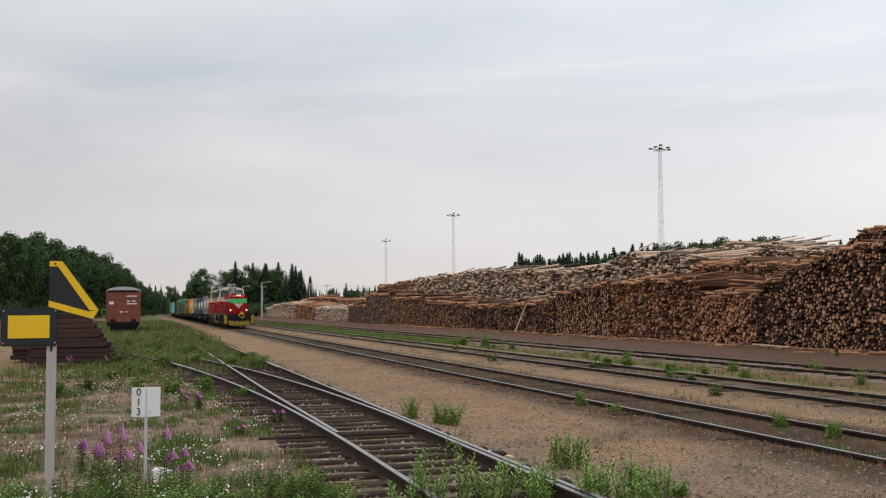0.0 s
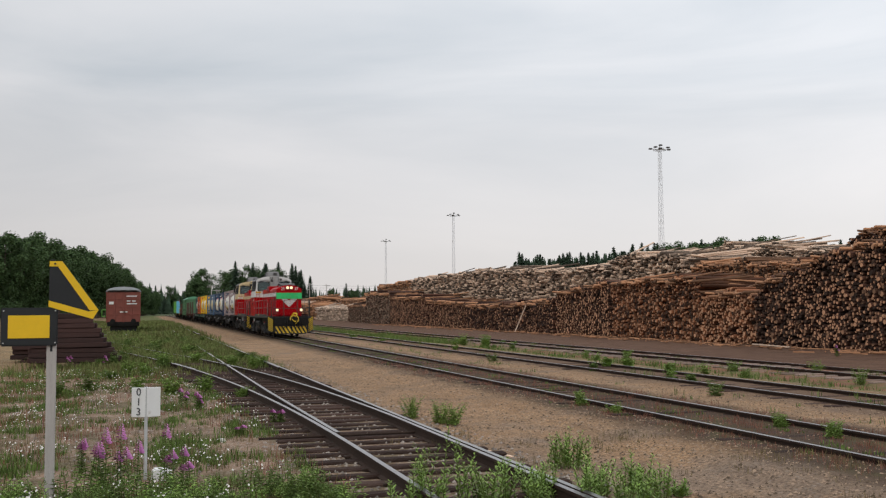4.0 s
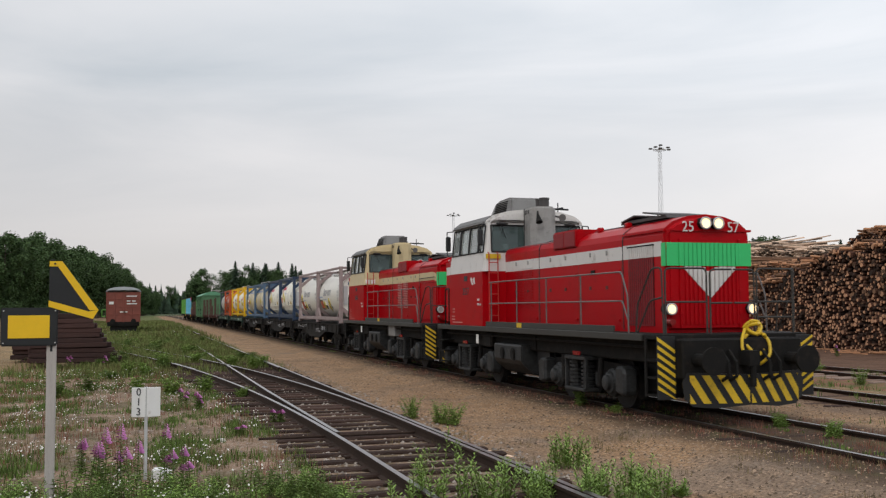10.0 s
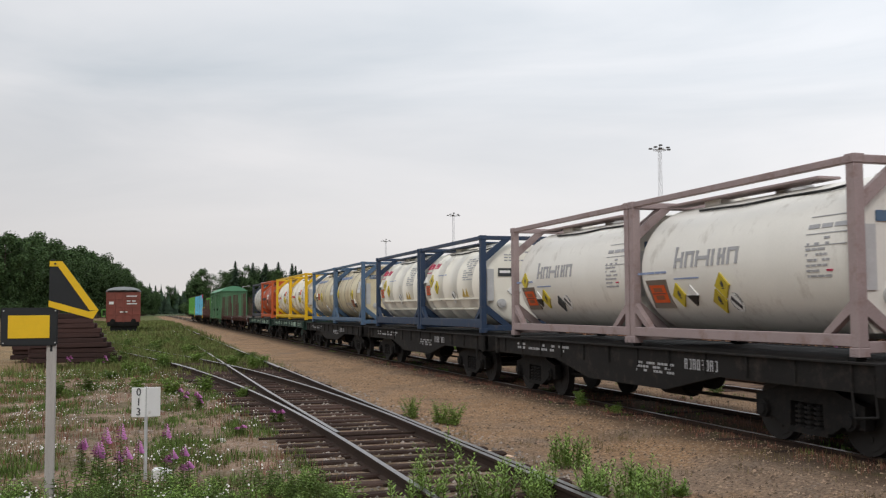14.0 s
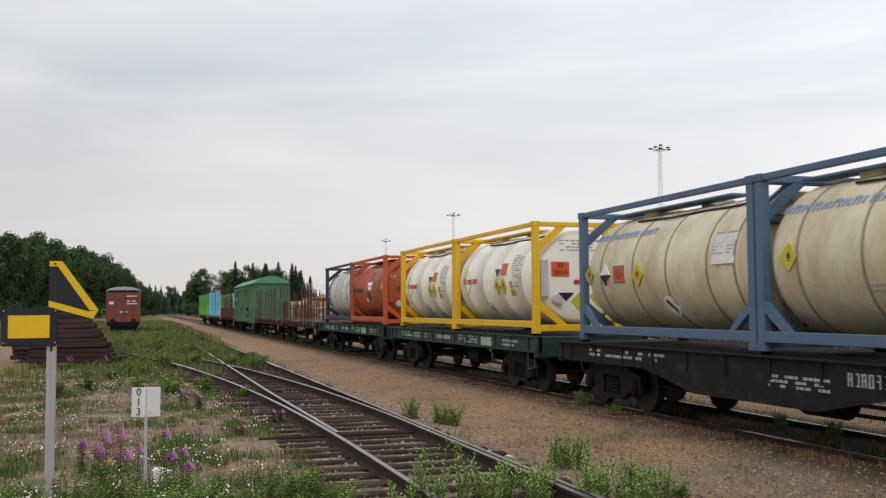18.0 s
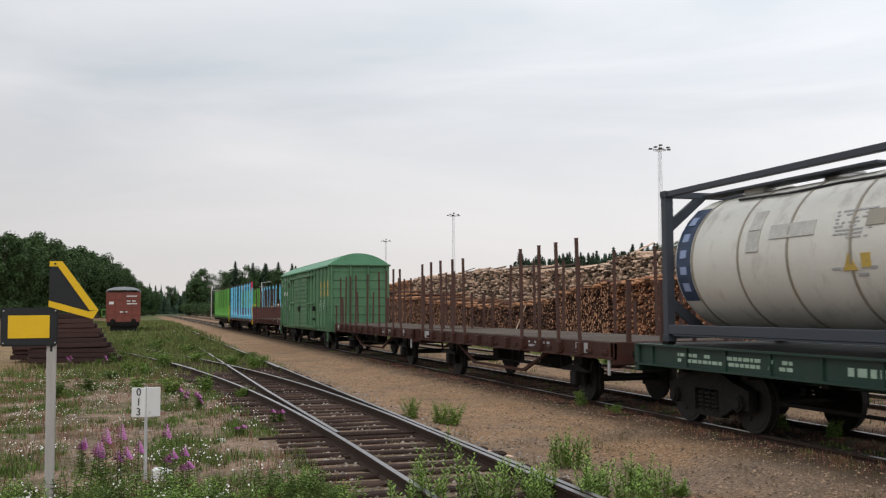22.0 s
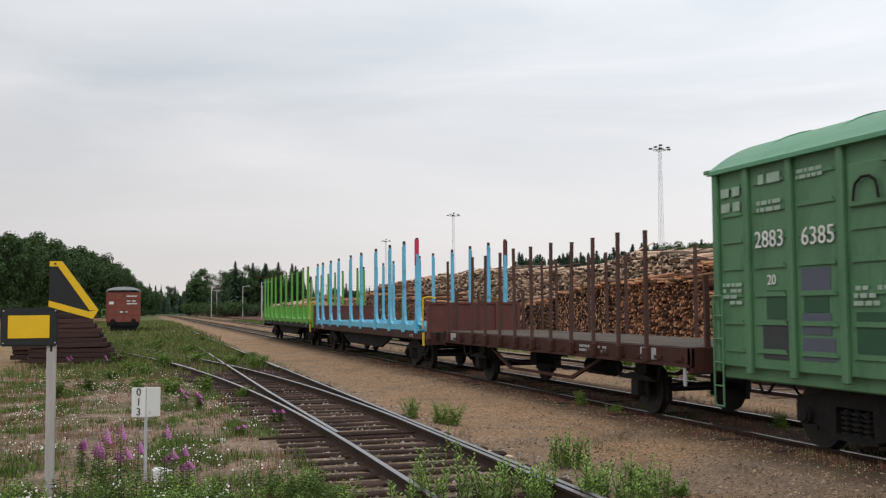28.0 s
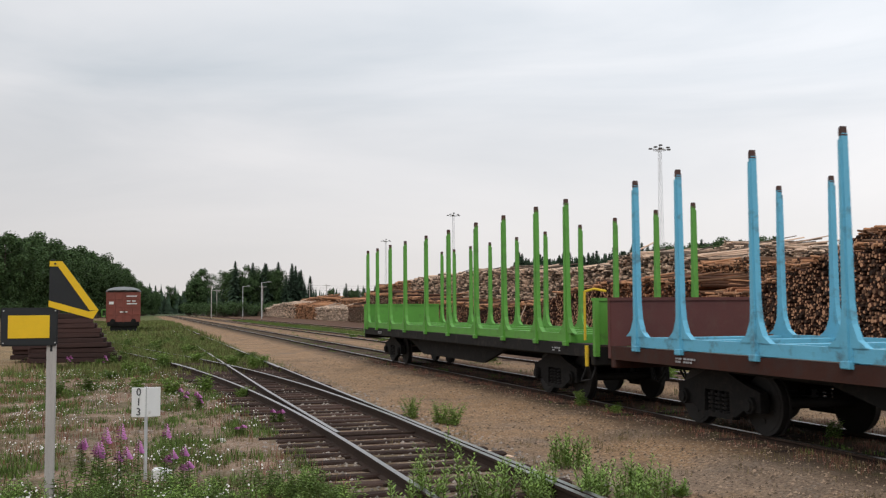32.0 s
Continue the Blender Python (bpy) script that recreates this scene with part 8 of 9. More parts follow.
# ---- trees ----
def leaf_arrays(rng, centres, radii, per, size):
    """Small bent leaf cards strewn through clumps."""
    verts, faces = [], []
    for c, r in zip(centres, radii):
        for _ in range(per):
            d = Vector((rng.gauss(0, 1), rng.gauss(0, 1), rng.gauss(0, 0.8)))
            d.normalize()
            p = Vector(c) + d * r * rng.random() ** 0.45
            u = Vector((rng.gauss(0, 1), rng.gauss(0, 1), rng.gauss(0, 0.6))).normalized()
            w = u.cross(Vector((rng.gauss(0, 1), rng.gauss(0, 1), rng.gauss(0, 1)))).normalized()
            s = size * rng.uniform(0.6, 1.3)
            b = len(verts)
            verts += [p - u * s, p - w * s * 0.45 + Vector((0, 0, s * 0.1)), p + u * s, p + w * s * 0.45 - Vector((0, 0, s * 0.15))]
            faces.append((b, b + 1, b + 2, b + 3))
    return verts, faces


def broadleaf(seed, h):
    rng = random.Random(seed)
    tr = thing("broadleaf_tree", "leafy green birch at the edge of the woods", "tree", "woodland trees")
    bm = bmesh.new()
    rod(bm, (0, 0, -0.3), (0.1, 0.05, h * 0.45), 0.17, 7, 0.11)
    rod(bm, (0.1, 0.05, h * 0.45), (0.05, 0.1, h * 0.9), 0.11, 6, 0.03)
    centres, radii = [], []
    for k in range(17):
        z = h * (0.22 + 0.72 * k / 16)
        a = k * 2.4 + rng.uniform(-0.4, 0.4)
        spread = h * 0.2 * math.sin(math.pi * min(1, 0.15 + 0.85 * (1 - (z / h - 0.22) / 0.78) ** 0.8)) + 0.3
        tip = (spread * math.cos(a) * rng.uniform(0.6, 1.2), spread * math.sin(a) * rng.uniform(0.6, 1.2), z + 0.4)
        rod(bm, (0.05, 0.05, z - h * 0.07), tip, 0.05, 5, 0.015)
        centres += [tip, (tip[0] * 0.5, tip[1] * 0.5, z + rng.uniform(-0.3, 0.6))]
        radii += [h * 0.085 * rng.uniform(0.8, 1.3), h * 0.075]
    part("trunk", bm, M_BARK, tr)
    v, f = leaf_arrays(rng, centres, [q * 1.12 for q in radii], 190, 0.25)
    raw("crown", v, f, M_LEAF, tr)
    return tr


def spruce(seed, h):
    rng = random.Random(seed)
    tr = thing("spruce_tree", "dark pointed spruce at the edge of the woods", "tree", "woodland trees")
    bm = bmesh.new()
    rod(bm, (0, 0, -0.3), (0, 0, h), 0.18, 7, 0.02)
    part("trunk", bm, M_BARK, tr)
    verts, faces = [], []
    n = int(h * 5.0)
    for k in range(n):
        z = h * (0.07 + 0.92 * k / n)
        reach = (h - z) * 0.31 * rng.uniform(0.7, 1.2) + 0.3
        for j in range(9):
            a = j * math.pi / 4.5 + k * 1.3 + rng.uniform(-0.4, 0.4)
            r = reach * rng.uniform(0.45, 1.2)
            dx, dy = math.cos(a), math.sin(a)
            for part_k in range(2):
                r0, r1 = r * 0.5 * part_k, r * (0.55 + 0.45 * part_k)
                wd = 0.16 + 0.13 * r * (1 - part_k * 0.5)
                zj = rng.uniform(-0.25, 0.25)
                z0, z1 = z - 0.2 * r0 + zj, z - 0.3 * r1 + zj + rng.uniform(-0.15, 0.25)
                b = len(verts)
                verts += [(dx * r0 - dy * wd, dy * r0 + dx * wd, z0), (dx * r0 + dy * wd, dy * r0 - dx * wd, z0 - 0.06), (dx * r1 + dy * wd * 0.4, dy * r1 - dx * wd * 0.4, z1), (dx * r1 - dy * wd * 0.4, dy * r1 + dx * wd * 0.4, z1 - 0.07)]
                faces.append((b, b + 1, b + 2, b + 3))
    raw("crown", verts, faces, M_LEAFDARK, tr)
    return tr


def shrub(seed, h, material, name, label):
    rng = random.Random(seed)
    tr = thing(name, label, "shrub", "woodland shrubs")
    bm = bmesh.new()
    centres, radii = [], []
    for k in range(9):
        a = k * 2.4
        tip = (h * 0.45 * math.cos(a) * rng.uniform(0.4, 1.2), h * 0.45 * math.sin(a) * rng.uniform(0.4, 1.2), h * rng.uniform(0.35, 0.85))
        rod(bm, (0, 0, -0.2), tip, 0.04, 5, 0.01)
        centres.append(tip); radii.append(h * 0.3)
    part("stem", bm, M_BARK, tr)
    v, f = leaf_arrays(rng, centres, radii, 60, 0.2)
    raw("foliage", v, f, material, tr)
    return tr


LEAFY = [broadleaf(100 + k, h) for k, h in enumerate((12.0, 13.5, 15.0, 11.0))]
SPRUCES = [spruce(200 + k, h) for k, h in enumerate((13.0, 15.5, 11.0))]
SHRUBS = [shrub(300 + k, 3.2, M_LEAF, "shrub", "dense green shrub below the trees") for k in range(2)]
used = set()


def plant(kinds, x, y, scale, R):
    proto = R.choice(kinds)
    m = Matrix.Translation((x, y, ground_height(x, y) - 0.1)) @ Matrix.Rotation(R.uniform(0, 6.28), 4, "Z") @ Matrix.Diagonal((scale * R.uniform(0.9, 1.1), scale * R.uniform(0.9, 1.1), scale, 1))
    if proto.name not in used:
        used.add(proto.name)
        proto.matrix_basis = m
        return
    ob = copy_thing(proto, m)
    ob.scale = m.to_scale()


R = random.Random(5)


def edge_row(points, step, kinds, scale, jitter=2.0, deep=0.0):
    for (xa, ya, sa), (xb, yb, sb) in zip(points, points[1:]):
        d = math.hypot(xb - xa, yb - ya)
        n = max(1, int(d / step))
        for i in range(n):
            k = (i + R.uniform(-0.2, 0.2)) / n
            plant(kinds, xa + (xb - xa) * k + R.gauss(0, jitter) - deep, ya + (yb - ya) * k + R.gauss(0, jitter), scale * (sa + (sb - sa) * k) * R.uniform(0.85, 1.12), R)


left_edge = [(-30, 118, 0.68), (-26, 150, 0.84), (-20.5, 185, 0.97), (-15.0, 255, 1.16), (-9, 320, 1.1), (-3.5, 375, 0.84), (3.2, 470, 0.75)]
edge_row(left_edge, 4.4, LEAFY, 1.0, 1.6)
edge_row([(x - 6, y + 4, s * 1.04) for x, y, s in left_edge], 6.5, LEAFY + SPRUCES[:1], 1.0, 1.8)
edge_row([(x - 12, y + 9, s * 1.05) for x, y, s in left_edge[:4]], 9.0, LEAFY + SPRUCES, 1.0, 2.0)
edge_row([(x + 2.5, y - 3, s) for x, y, s in left_edge], 5.0, SHRUBS, 1.0, 1.2)
edge_row([(3.2, 470, 0.85), (9, 640, 0.95)], 14, LEAFY + SPRUCES, 1.0, 2.0)
# clump beyond the yard
for k in range(9):
    plant(LEAFY, R.uniform(18.5, 24.0), R.uniform(392, 420), R.uniform(1.05, 1.4) * (1 - 0.06 * abs(k - 4)), R)
for k in range(46):
    plant(SPRUCES + LEAFY, R.uniform(27, 44), R.uniform(322, 360), R.uniform(0.8, 1.18), R)
for k in range(30):
    plant(SPRUCES, R.uniform(37, 53), R.uniform(318, 350), R.uniform(0.9, 1.2), R)
plant(SPRUCES, 53.0, 322, 1.02, R)
for k in range(44):
    plant(SHRUBS, R.uniform(16, 60), R.uniform(298, 320), R.uniform(0.8, 1.5), R)
for k in range(16):
    plant(SHRUBS, R.uniform(17, 27), R.uniform(380, 400), R.uniform(1.1, 1.7), R)
for k in range(26):
    plant(LEAFY + SPRUCES, R.uniform(60, 125), R.uniform(480, 560), R.uniform(0.75, 1.05), R)
for k in range(16):
    plant(SPRUCES + LEAFY, R.uniform(8, 30), R.uniform(560, 700), R.uniform(0.8, 1.05), R)
# woods behind the stacks
for k in range(460):
    a = radians(21.3 + 19.6 * (k / 460) ** 1.25 + R.uniform(-0.2, 0.2))
    d = R.uniform(208, 256)
    deg = math.degrees(a)
    tall = 13.6 + 1.1 * min(1, max(0, (deg - 23) / 4)) + 1.5 * min(1, max(0, (deg - 27) / 4)) - 1.0 * min(1, max(0, (deg - 36) / 4))
    if 36.9 < deg < 38.2:
        tall -= 2.0
    if deg > 37 and k % 5:
        continue
    tall *= d / 232 * R.uniform(0.9, 1.15)
    kinds, mean = (SPRUCES, 13.6) if R.random() < (1.0 if deg < 29.5 else 0.5) else (LEAFY[:3], 13.4)
    plant(kinds, d * math.sin(a), d * math.cos(a), tall / mean * (0.86 if kinds is SPRUCES else 0.84), R)

# thick wood behind that edge
rng = random.Random(19)
verts, faces = [], []
for k in range(620):
    deg = rng.uniform(21.4, 36.6)
    d = rng.uniform(262, 310)
    x, y = d * math.sin(radians(deg)), d * math.cos(radians(deg))
    h = (12.6 + 1.0 * min(1, max(0, (deg - 23) / 4)) + 1.4 * min(1, max(0, (deg - 27) / 4)) - 1.5 * min(1, max(0, (deg - 35) / 2))) * d / 232 * rng.uniform(0.86, 1.06)
    w = rng.uniform(1.5, 2.6)
    for lvl in range(11):
        z0, z1 = h * (0.1 + lvl * 0.08), h * min(1, 0.1 + lvl * 0.08 + 0.2)
        ww = w * (1.05 - lvl * 0.085)
        b = len(verts)
        ph = rng.uniform(0, 2)
        verts += [(x + ww * math.cos(ph + q * 0.8976) * rng.uniform(0.5, 1.3), y + ww * math.sin(ph + q * 0.8976), z0 + rng.uniform(-0.5, 0.3)) for q in range(7)] + [(x + rng.uniform(-0.3, 0.3), y, z1)]
        faces += [(b + q, b + (q + 1) % 7, b + 7) for q in range(7)]
tagged(raw("spruce_wood", verts, faces, M_LEAFDARK), "thick dark spruce wood behind the timber yard", "woods", kind="stuff")

# far woods all round the horizon
rng = random.Random(9)
verts, faces = [], []
for k in range(1700):
    a = rng.uniform(-math.pi, math.pi) if k < 900 else rng.uniform(-0.12, 0.55)
    d = rng.uniform(650, 900) if k < 900 else rng.uniform(540, 760)
    x, y, h = d * math.sin(a), d * math.cos(a), rng.uniform(10, 17)
    w = rng.uniform(2.5, 5) if k < 900 else rng.uniform(1.6, 3.6)
    for lvl in range(5):
        z0, z1 = h * lvl * 0.17, h * min(1, lvl * 0.17 + 0.42)
        ww = w * (1 - lvl * 0.17)
        b = len(verts)
        ph = rng.uniform(0, 2)
        verts += [(x + ww * math.cos(ph + q * 1.2566) * rng.uniform(0.7, 1.2), y + ww * math.sin(ph + q * 1.2566), z0 + rng.uniform(-0.6, 0.6)) for q in range(5)] + [(x, y, z1)]
        faces += [(b + q, b + (q + 1) % 5, b + 5) for q in range(5)]
tagged(raw("far_woods", verts, faces, M_LEAFDARK), "distant belt of dark mixed woods", "woods", kind="stuff")


# ---- switch sign, distance board, sleeper stack, parked wagon ----
def switch_sign():
    sg = thing("switch_sign", "black and yellow arrow sign with yellow panel on a grey post", "railway sign", m=pose(-0.965, 12.02, -0.22))
    part("post", cbox(-0.05, 0.05, -0.04, 0.06, -0.3, 1.79, 0.006), M_POSTWOOD, sg)
    pl = part("panel", cbox(-0.53, 0.068, -0.075, -0.045, 1.765, 2.195, 0.012, 2), M_SIGNBLK, sg, "black square panel")
    part("yellow_field", cbox(-0.452, -0.018, -0.082, -0.074, 1.852, 2.108, 0.003), M_SIGNYEL, pl)
    for x in (-0.5, 0.04):
        for z in (1.8, 2.16):
            bm = bmesh.new()
            rod(bm, (x, -0.084, z), (x, -0.07, z), 0.008, 8)
            part("bolt", bm, M_GALV, pl)
    bm = bmesh.new()
    prism(bm, [(-0.03, 2.72), (0.105, 2.72), (0.5, 2.165), (0.44, 2.062), (-0.035, 2.205), (-0.03, 2.30)], "y", -0.07, -0.05)
    ar = part("arrow_blade", bm, M_SIGNBLK, sg, "black pointed blade with yellow border")
    bm = bmesh.new()
    prism(bm, [(-0.03, 2.72), (0.105, 2.72), (0.105, 2.66), (-0.03, 2.66)], "y", -0.078, -0.071)
    prism(bm, [(0.105, 2.72), (0.5, 2.165), (0.405, 2.16), (0.062, 2.655)], "y", -0.0785, -0.0712)
    prism(bm, [(0.5, 2.165), (0.44, 2.062), (-0.035, 2.205), (-0.033, 2.275), (0.395, 2.148)], "y", -0.079, -0.0714)
    part("yellow_border", bm, M_SIGNYEL, ar)
    bm = bmesh.new()
    rod(bm, (0.03, -0.084, 2.69), (0.03, -0.07, 2.69), 0.012, 8)
    part("bolt", bm, M_SIGNBLK, ar)
    bm = bmesh.new()
    rod(bm, (0.0, -0.02, 1.7), (0.0, -0.02, 2.74), 0.025, 10)
    part("spindle", bm, M_SIGNBLK, sg)


switch_sign()


def distance_board():
    db = thing("distance_board", "white folded number board on a thin steel post", "railway sign", m=pose(0.075, 13.21, -0.22))
    bm = bmesh.new()
    rod(bm, (0, 0, -0.2), (0, 0, 1.18), 0.022, 12)
    part("post", bm, M_GALV, db)
    # two boards folded along the post
    for s, words in ((-1, "013"), (1, "")):
        m = pose(0, -0.03, 0, 0, 0, 22 * s)
        bm = cbox(min(0, s * 0.19) + (0.006 if s > 0 else 0), max(0, s * 0.19) - (0.006 if s < 0 else 0), -0.006, 0.006, 0.80, 1.175, 0.005)
        b = part("board", bm, M_SIGNWHITE, db, m=m)
        for i, ch in enumerate(words):
            lay("digit", text_mesh(ch, 0.135), M_TEXTDARK, b, m=pose(-0.095, -0.009, 1.115 - i * 0.125, 90, 0, 0))
    bm = bmesh.new()
    for z in (0.85, 1.12):
        box(bm, -0.035, 0.035, -0.018, 0.04, z, z + 0.025)
    part("clamp", bm, M_GALV, db)


distance_board()
tagged(part("concrete_block", cbox(-0.11, 0.11, -0.09, 0.09, -0.05, 0.14, 0.02, 2), M_SIGNWHITE, m=pose(0.27, 13.1, -0.2, 2, 3, 12)), "pale concrete foot beside the number board", "concrete block")
bm = cbox(-0.07, 0.07, -0.05, 0.05, 0, 0.06, 0.02, 2)
tagged(part("white_stone", bm, M_DAISY, m=pose(1.27, 16.5, -0.21, 5, 8, 20)), "small white stone lying on the earth", "stone")
tagged(part("wood_offcut", cbox(-0.03, 0.03, -0.35, 0.35, 0, 0.035, 0.006), M_LOGPALE, m=pose(5.0, 13.6, -0.2, 0, 0, 12)), "pale offcut of board on the gravel", "board")

bm = cbox(-1.35, 1.35, -0.13, 0.13, 0, 0.155, 0.015)
TIE = mesh_of("old_sleeper", bm, M_OLDTIE)
R = random.Random(14)


def sleeper_stack(x, y, layers, label, wide):
    st = thing("sleeper_stack", label, "sleeper stack", m=pose(x, y, -0.2))
    for k in range(layers):
        z = k * 0.185
        if k == 0:
            for dx in (-0.9, 0.0, 0.9):
                lay("sleeper", TIE, M_OLDTIE, st, m=pose(dx + R.uniform(-0.1, 0.1), 0.7, z, 0, 0, 90 + R.uniform(-2, 2)) @ Matrix.Diagonal((0.62, 1, 1, 1)))
        else:
            for j in range(5):
                sc = wide - 0.055 * k * (1 if wide > 1.1 else 0.6)
                lay("sleeper", TIE, M_OLDTIE, st, m=pose(R.uniform(-0.09, 0.09) - 0.05 * k, j * 0.31 + R.uniform(-0.04, 0.04), z + R.uniform(0, 0.012), R.uniform(-1, 1), R.uniform(-0.7, 0.7), R.uniform(-2, 2)) @ Matrix.Diagonal((sc, 1, 1.12, 1)))


sleeper_stack(-2.35, 39.9, 11, "tall stack of tarred old wooden sleepers in the grass", 1.24)
sleeper_stack(-3.6, 43.4, 12, "tall stack of tarred old wooden sleepers behind another", 1.0)

PARKED_X = -1.55


def parked_wagon():
    wa = thing("parked_box_car", "parked rust-red box car with grey roof among the weeds", "box car", m=pose(PARKED_X, 95.0, -0.1))
    bm = bmesh.new()
    W, z0, z1, L = 1.5, 0.95, 3.72, 14.0
    arch = [(W * math.cos(t), z1 + 0.44 * math.sin(t)) for t in [k * math.pi / 12 for k in range(13)]]
    prism(bm, [(-W, z0), (-W, z1), (W, z1), (W, z0)], "y", 0, L)
    body = part("body", bm, M_RUSTWAG_BRIGHT, wa)
    for x in (-1.44, -0.75, 0.0, 0.75, 1.44):
        part("rib", cbox(x - 0.05, x + 0.05, -0.06, 0.0, z0, z1, 0.01), M_RUSTWAG_BRIGHT, body)
    for z in (1.65, 2.35, 3.05):
        part("rib", cbox(-1.45, 1.45, -0.05, 0.0, z, z + 0.07, 0.01), M_RUSTWAG_BRIGHT, body)
    bm = bmesh.new()
    o = [((W + 0.06) * math.cos(t), z1 + 0.02 + 0.48 * math.sin(t)) for t in [k * math.pi / 12 for k in range(13)]]
    prism(bm, o, "y", -0.1, L + 0.1)
    bmesh.ops.bevel(bm, geom=[e for e in bm.edges if abs(e.verts[0].co.y + 0.1) < 1e-3 and abs(e.verts[1].co.y + 0.1) < 1e-3], offset=0.15, segments=2, affect="EDGES")
    part("roof", bm, M_PALEROOF, wa)
    part("underframe", cbox(-1.4, 1.4, -0.05, L, 0.6, 1.0, 0.02), M_DARK, wa)
    part("axle_gear", cbox(-1.15, 1.15, 0.6, L - 0.6, 0.12, 0.6, 0.02), M_BLACK, wa)
    bm = bmesh.new()
    rr = random.Random(2)
    for x0, za in ((0.7, 3.3), (0.25, 3.3), (0.3, 2.85), (0.75, 2.85), (0.3, 2.6), (0.75, 2.6), (-0.3, 1.85), (0.0, 1.85)):
        box(bm, x0, x0 + rr.uniform(0.3, 0.5), -0.065, -0.055, za, za + 0.1)
    part("stencil", bm, M_TEXTWHITE, wa)
    bm = bmesh.new()
    box(bm, -1.25, -0.85, -0.066, -0.056, 2.6, 2.85)
    part("label_plate", bm, M_TEXTWHITE, wa)
    bm = bmesh.new()
    pipe(bm, [(-1.5, -0.2, 1.5), (-1.85, -0.2, 1.5), (-1.85, -0.2, 2.1), (-1.5, -0.2, 2.1)], 0.04)
    part("grab_rail", bm, M_GRASSGREEN, wa)
    buffers(wa, 0, -1)
    for y in (2.2, L - 2.2):
        lay("bogie", BOGIE, M_BOGIE, wa, m=pose(0, y, 0))
        for d in (-0.925, 0.925):
            lay("wheelset", WHEELSET, M_WHEEL, wa, m=pose(0, y + d, 0.46))


M_RUSTWAG_BRIGHT = mat("brick_red_wagon_paint", (0.19, 0.055, 0.04), 0.75, var=0.25, scale=1.5, bump=0.2, dirt=(0.11, 0.04, 0.03), dirt_amount=0.3)
M_PALEROOF = mat("pale_grey_roof", (0.34, 0.36, 0.38), 0.55, var=0.15, bump=0.1, dirt=(0.2, 0.19, 0.18), dirt_amount=0.2)
parked_wagon()


# ---- plants ----
def blades(rng, spots, per, height, width, spread):
    """Tufts of narrow bent blades; spots are (x, y, scale)."""
    verts, faces = [], []
    for x, y, s in spots:
        z = ground_height(x, y) - 0.01
        for _ in range(per):
            a = rng.uniform(0, 6.283)
            r = spread * rng.random() * s
            bx, by = x + r * math.cos(a), y + r * math.sin(a)
            h = height * s * rng.uniform(0.5, 1.25)
            lean = h * rng.uniform(0.1, 0.55)
            la = rng.uniform(0, 6.283)
            dx, dy = math.cos(la) * lean, math.sin(la) * lean
            wx, wy = -math.sin(la) * width, math.cos(la) * width
            b = len(verts)
            verts += [(bx - wx, by - wy, z), (bx + wx, by + wy, z), (bx + dx * 0.4 + wx * 0.8, by + dy * 0.4 + wy * 0.8, z + h * 0.6), (bx + dx * 0.4 - wx * 0.8, by + dy * 0.4 - wy * 0.8, z + h * 0.6), (bx + dx, by + dy, z + h)]
            faces += [(b, b + 1, b + 2, b + 3), (b + 3, b + 2, b + 4)]
    return verts, faces


def patchy(x, y, s=0.45, seed=0.0):
    return noise.noise(Vector((x * s, y * s, seed))) + 0.5 * noise.noise(Vector((x * s * 2.7, y * s * 2.7, seed + 5)))


def on_switch(x, y):
    return y < 40 and SW - 1.45 - turnout_shift(max(13, y)) < x < SW + 1.35


rng = random.Random(41)
near, dry, mid, fargrass = [], [], [], []
while len(near) < 3800:
    x, y = rng.uniform(-5.5, 3.0), 10.5 + 26 * rng.random() ** 1.4
    if on_switch(x, y) or patchy(x, y, 0.8) < rng.uniform(-0.05, 0.5):
        continue
    near.append((x, y, rng.uniform(0.5, 1.2)))
while len(dry) < 1500:
    x, y = rng.uniform(-5.5, 5.2), 10.5 + 30 * rng.random() ** 1.3
    if on_switch(x, y) and rng.random() < 0.97:
        continue
    if patchy(x, y, 0.6, 9.0) < rng.uniform(-0.1, 0.4):
        continue
    dry.append((x, y, rng.uniform(0.5, 1.2)))
while len(mid) < 5200:
    x, y = rng.uniform(-4.5, 5.3), rng.uniform(33, 75)
    if x > 4.6 - 0.5 * patchy(x, y, 0.3) or (x < -2.2 and y < 46 and rng.random() < 0.8):
        continue
    if y < 41 and on_switch(x, y) and rng.random() < 0.75:
        continue
    mid.append((x, y, rng.uniform(0.6, 1.5)))
while len(fargrass) < 2600:
    x, y = rng.uniform(-8, 5.2), rng.uniform(70, 190)
    fargrass.append((x, y, rng.uniform(0.8, 1.6)))
v, f = blades(rng, near, 9, 0.13, 0.006, 0.13)
tagged(raw("grass_tufts", v, f, M_GRASS), "short patchy green grass on stony earth", "grass", kind="stuff")
v, f = blades(rng, dry, 8, 0.15, 0.0035, 0.14)
tagged(raw("dry_grass", v, f, M_GRASSDRY), "thin straw-coloured grass stalks between stones", "grass", kind="stuff")
v, f = blades(rng, mid, 13, 0.21, 0.012, 0.3)
tagged(raw("tall_grass", v, f, M_GRASSTALL), "rank green grass hiding the old rails", "grass", kind="stuff")
v, f = blades(rng, fargrass, 10, 0.22, 0.03, 0.6)
tagged(raw("meadow_strip", v, f, M_GRASSTALL), "rough meadow strip along the far track", "grass", kind="stuff")
weeds = []
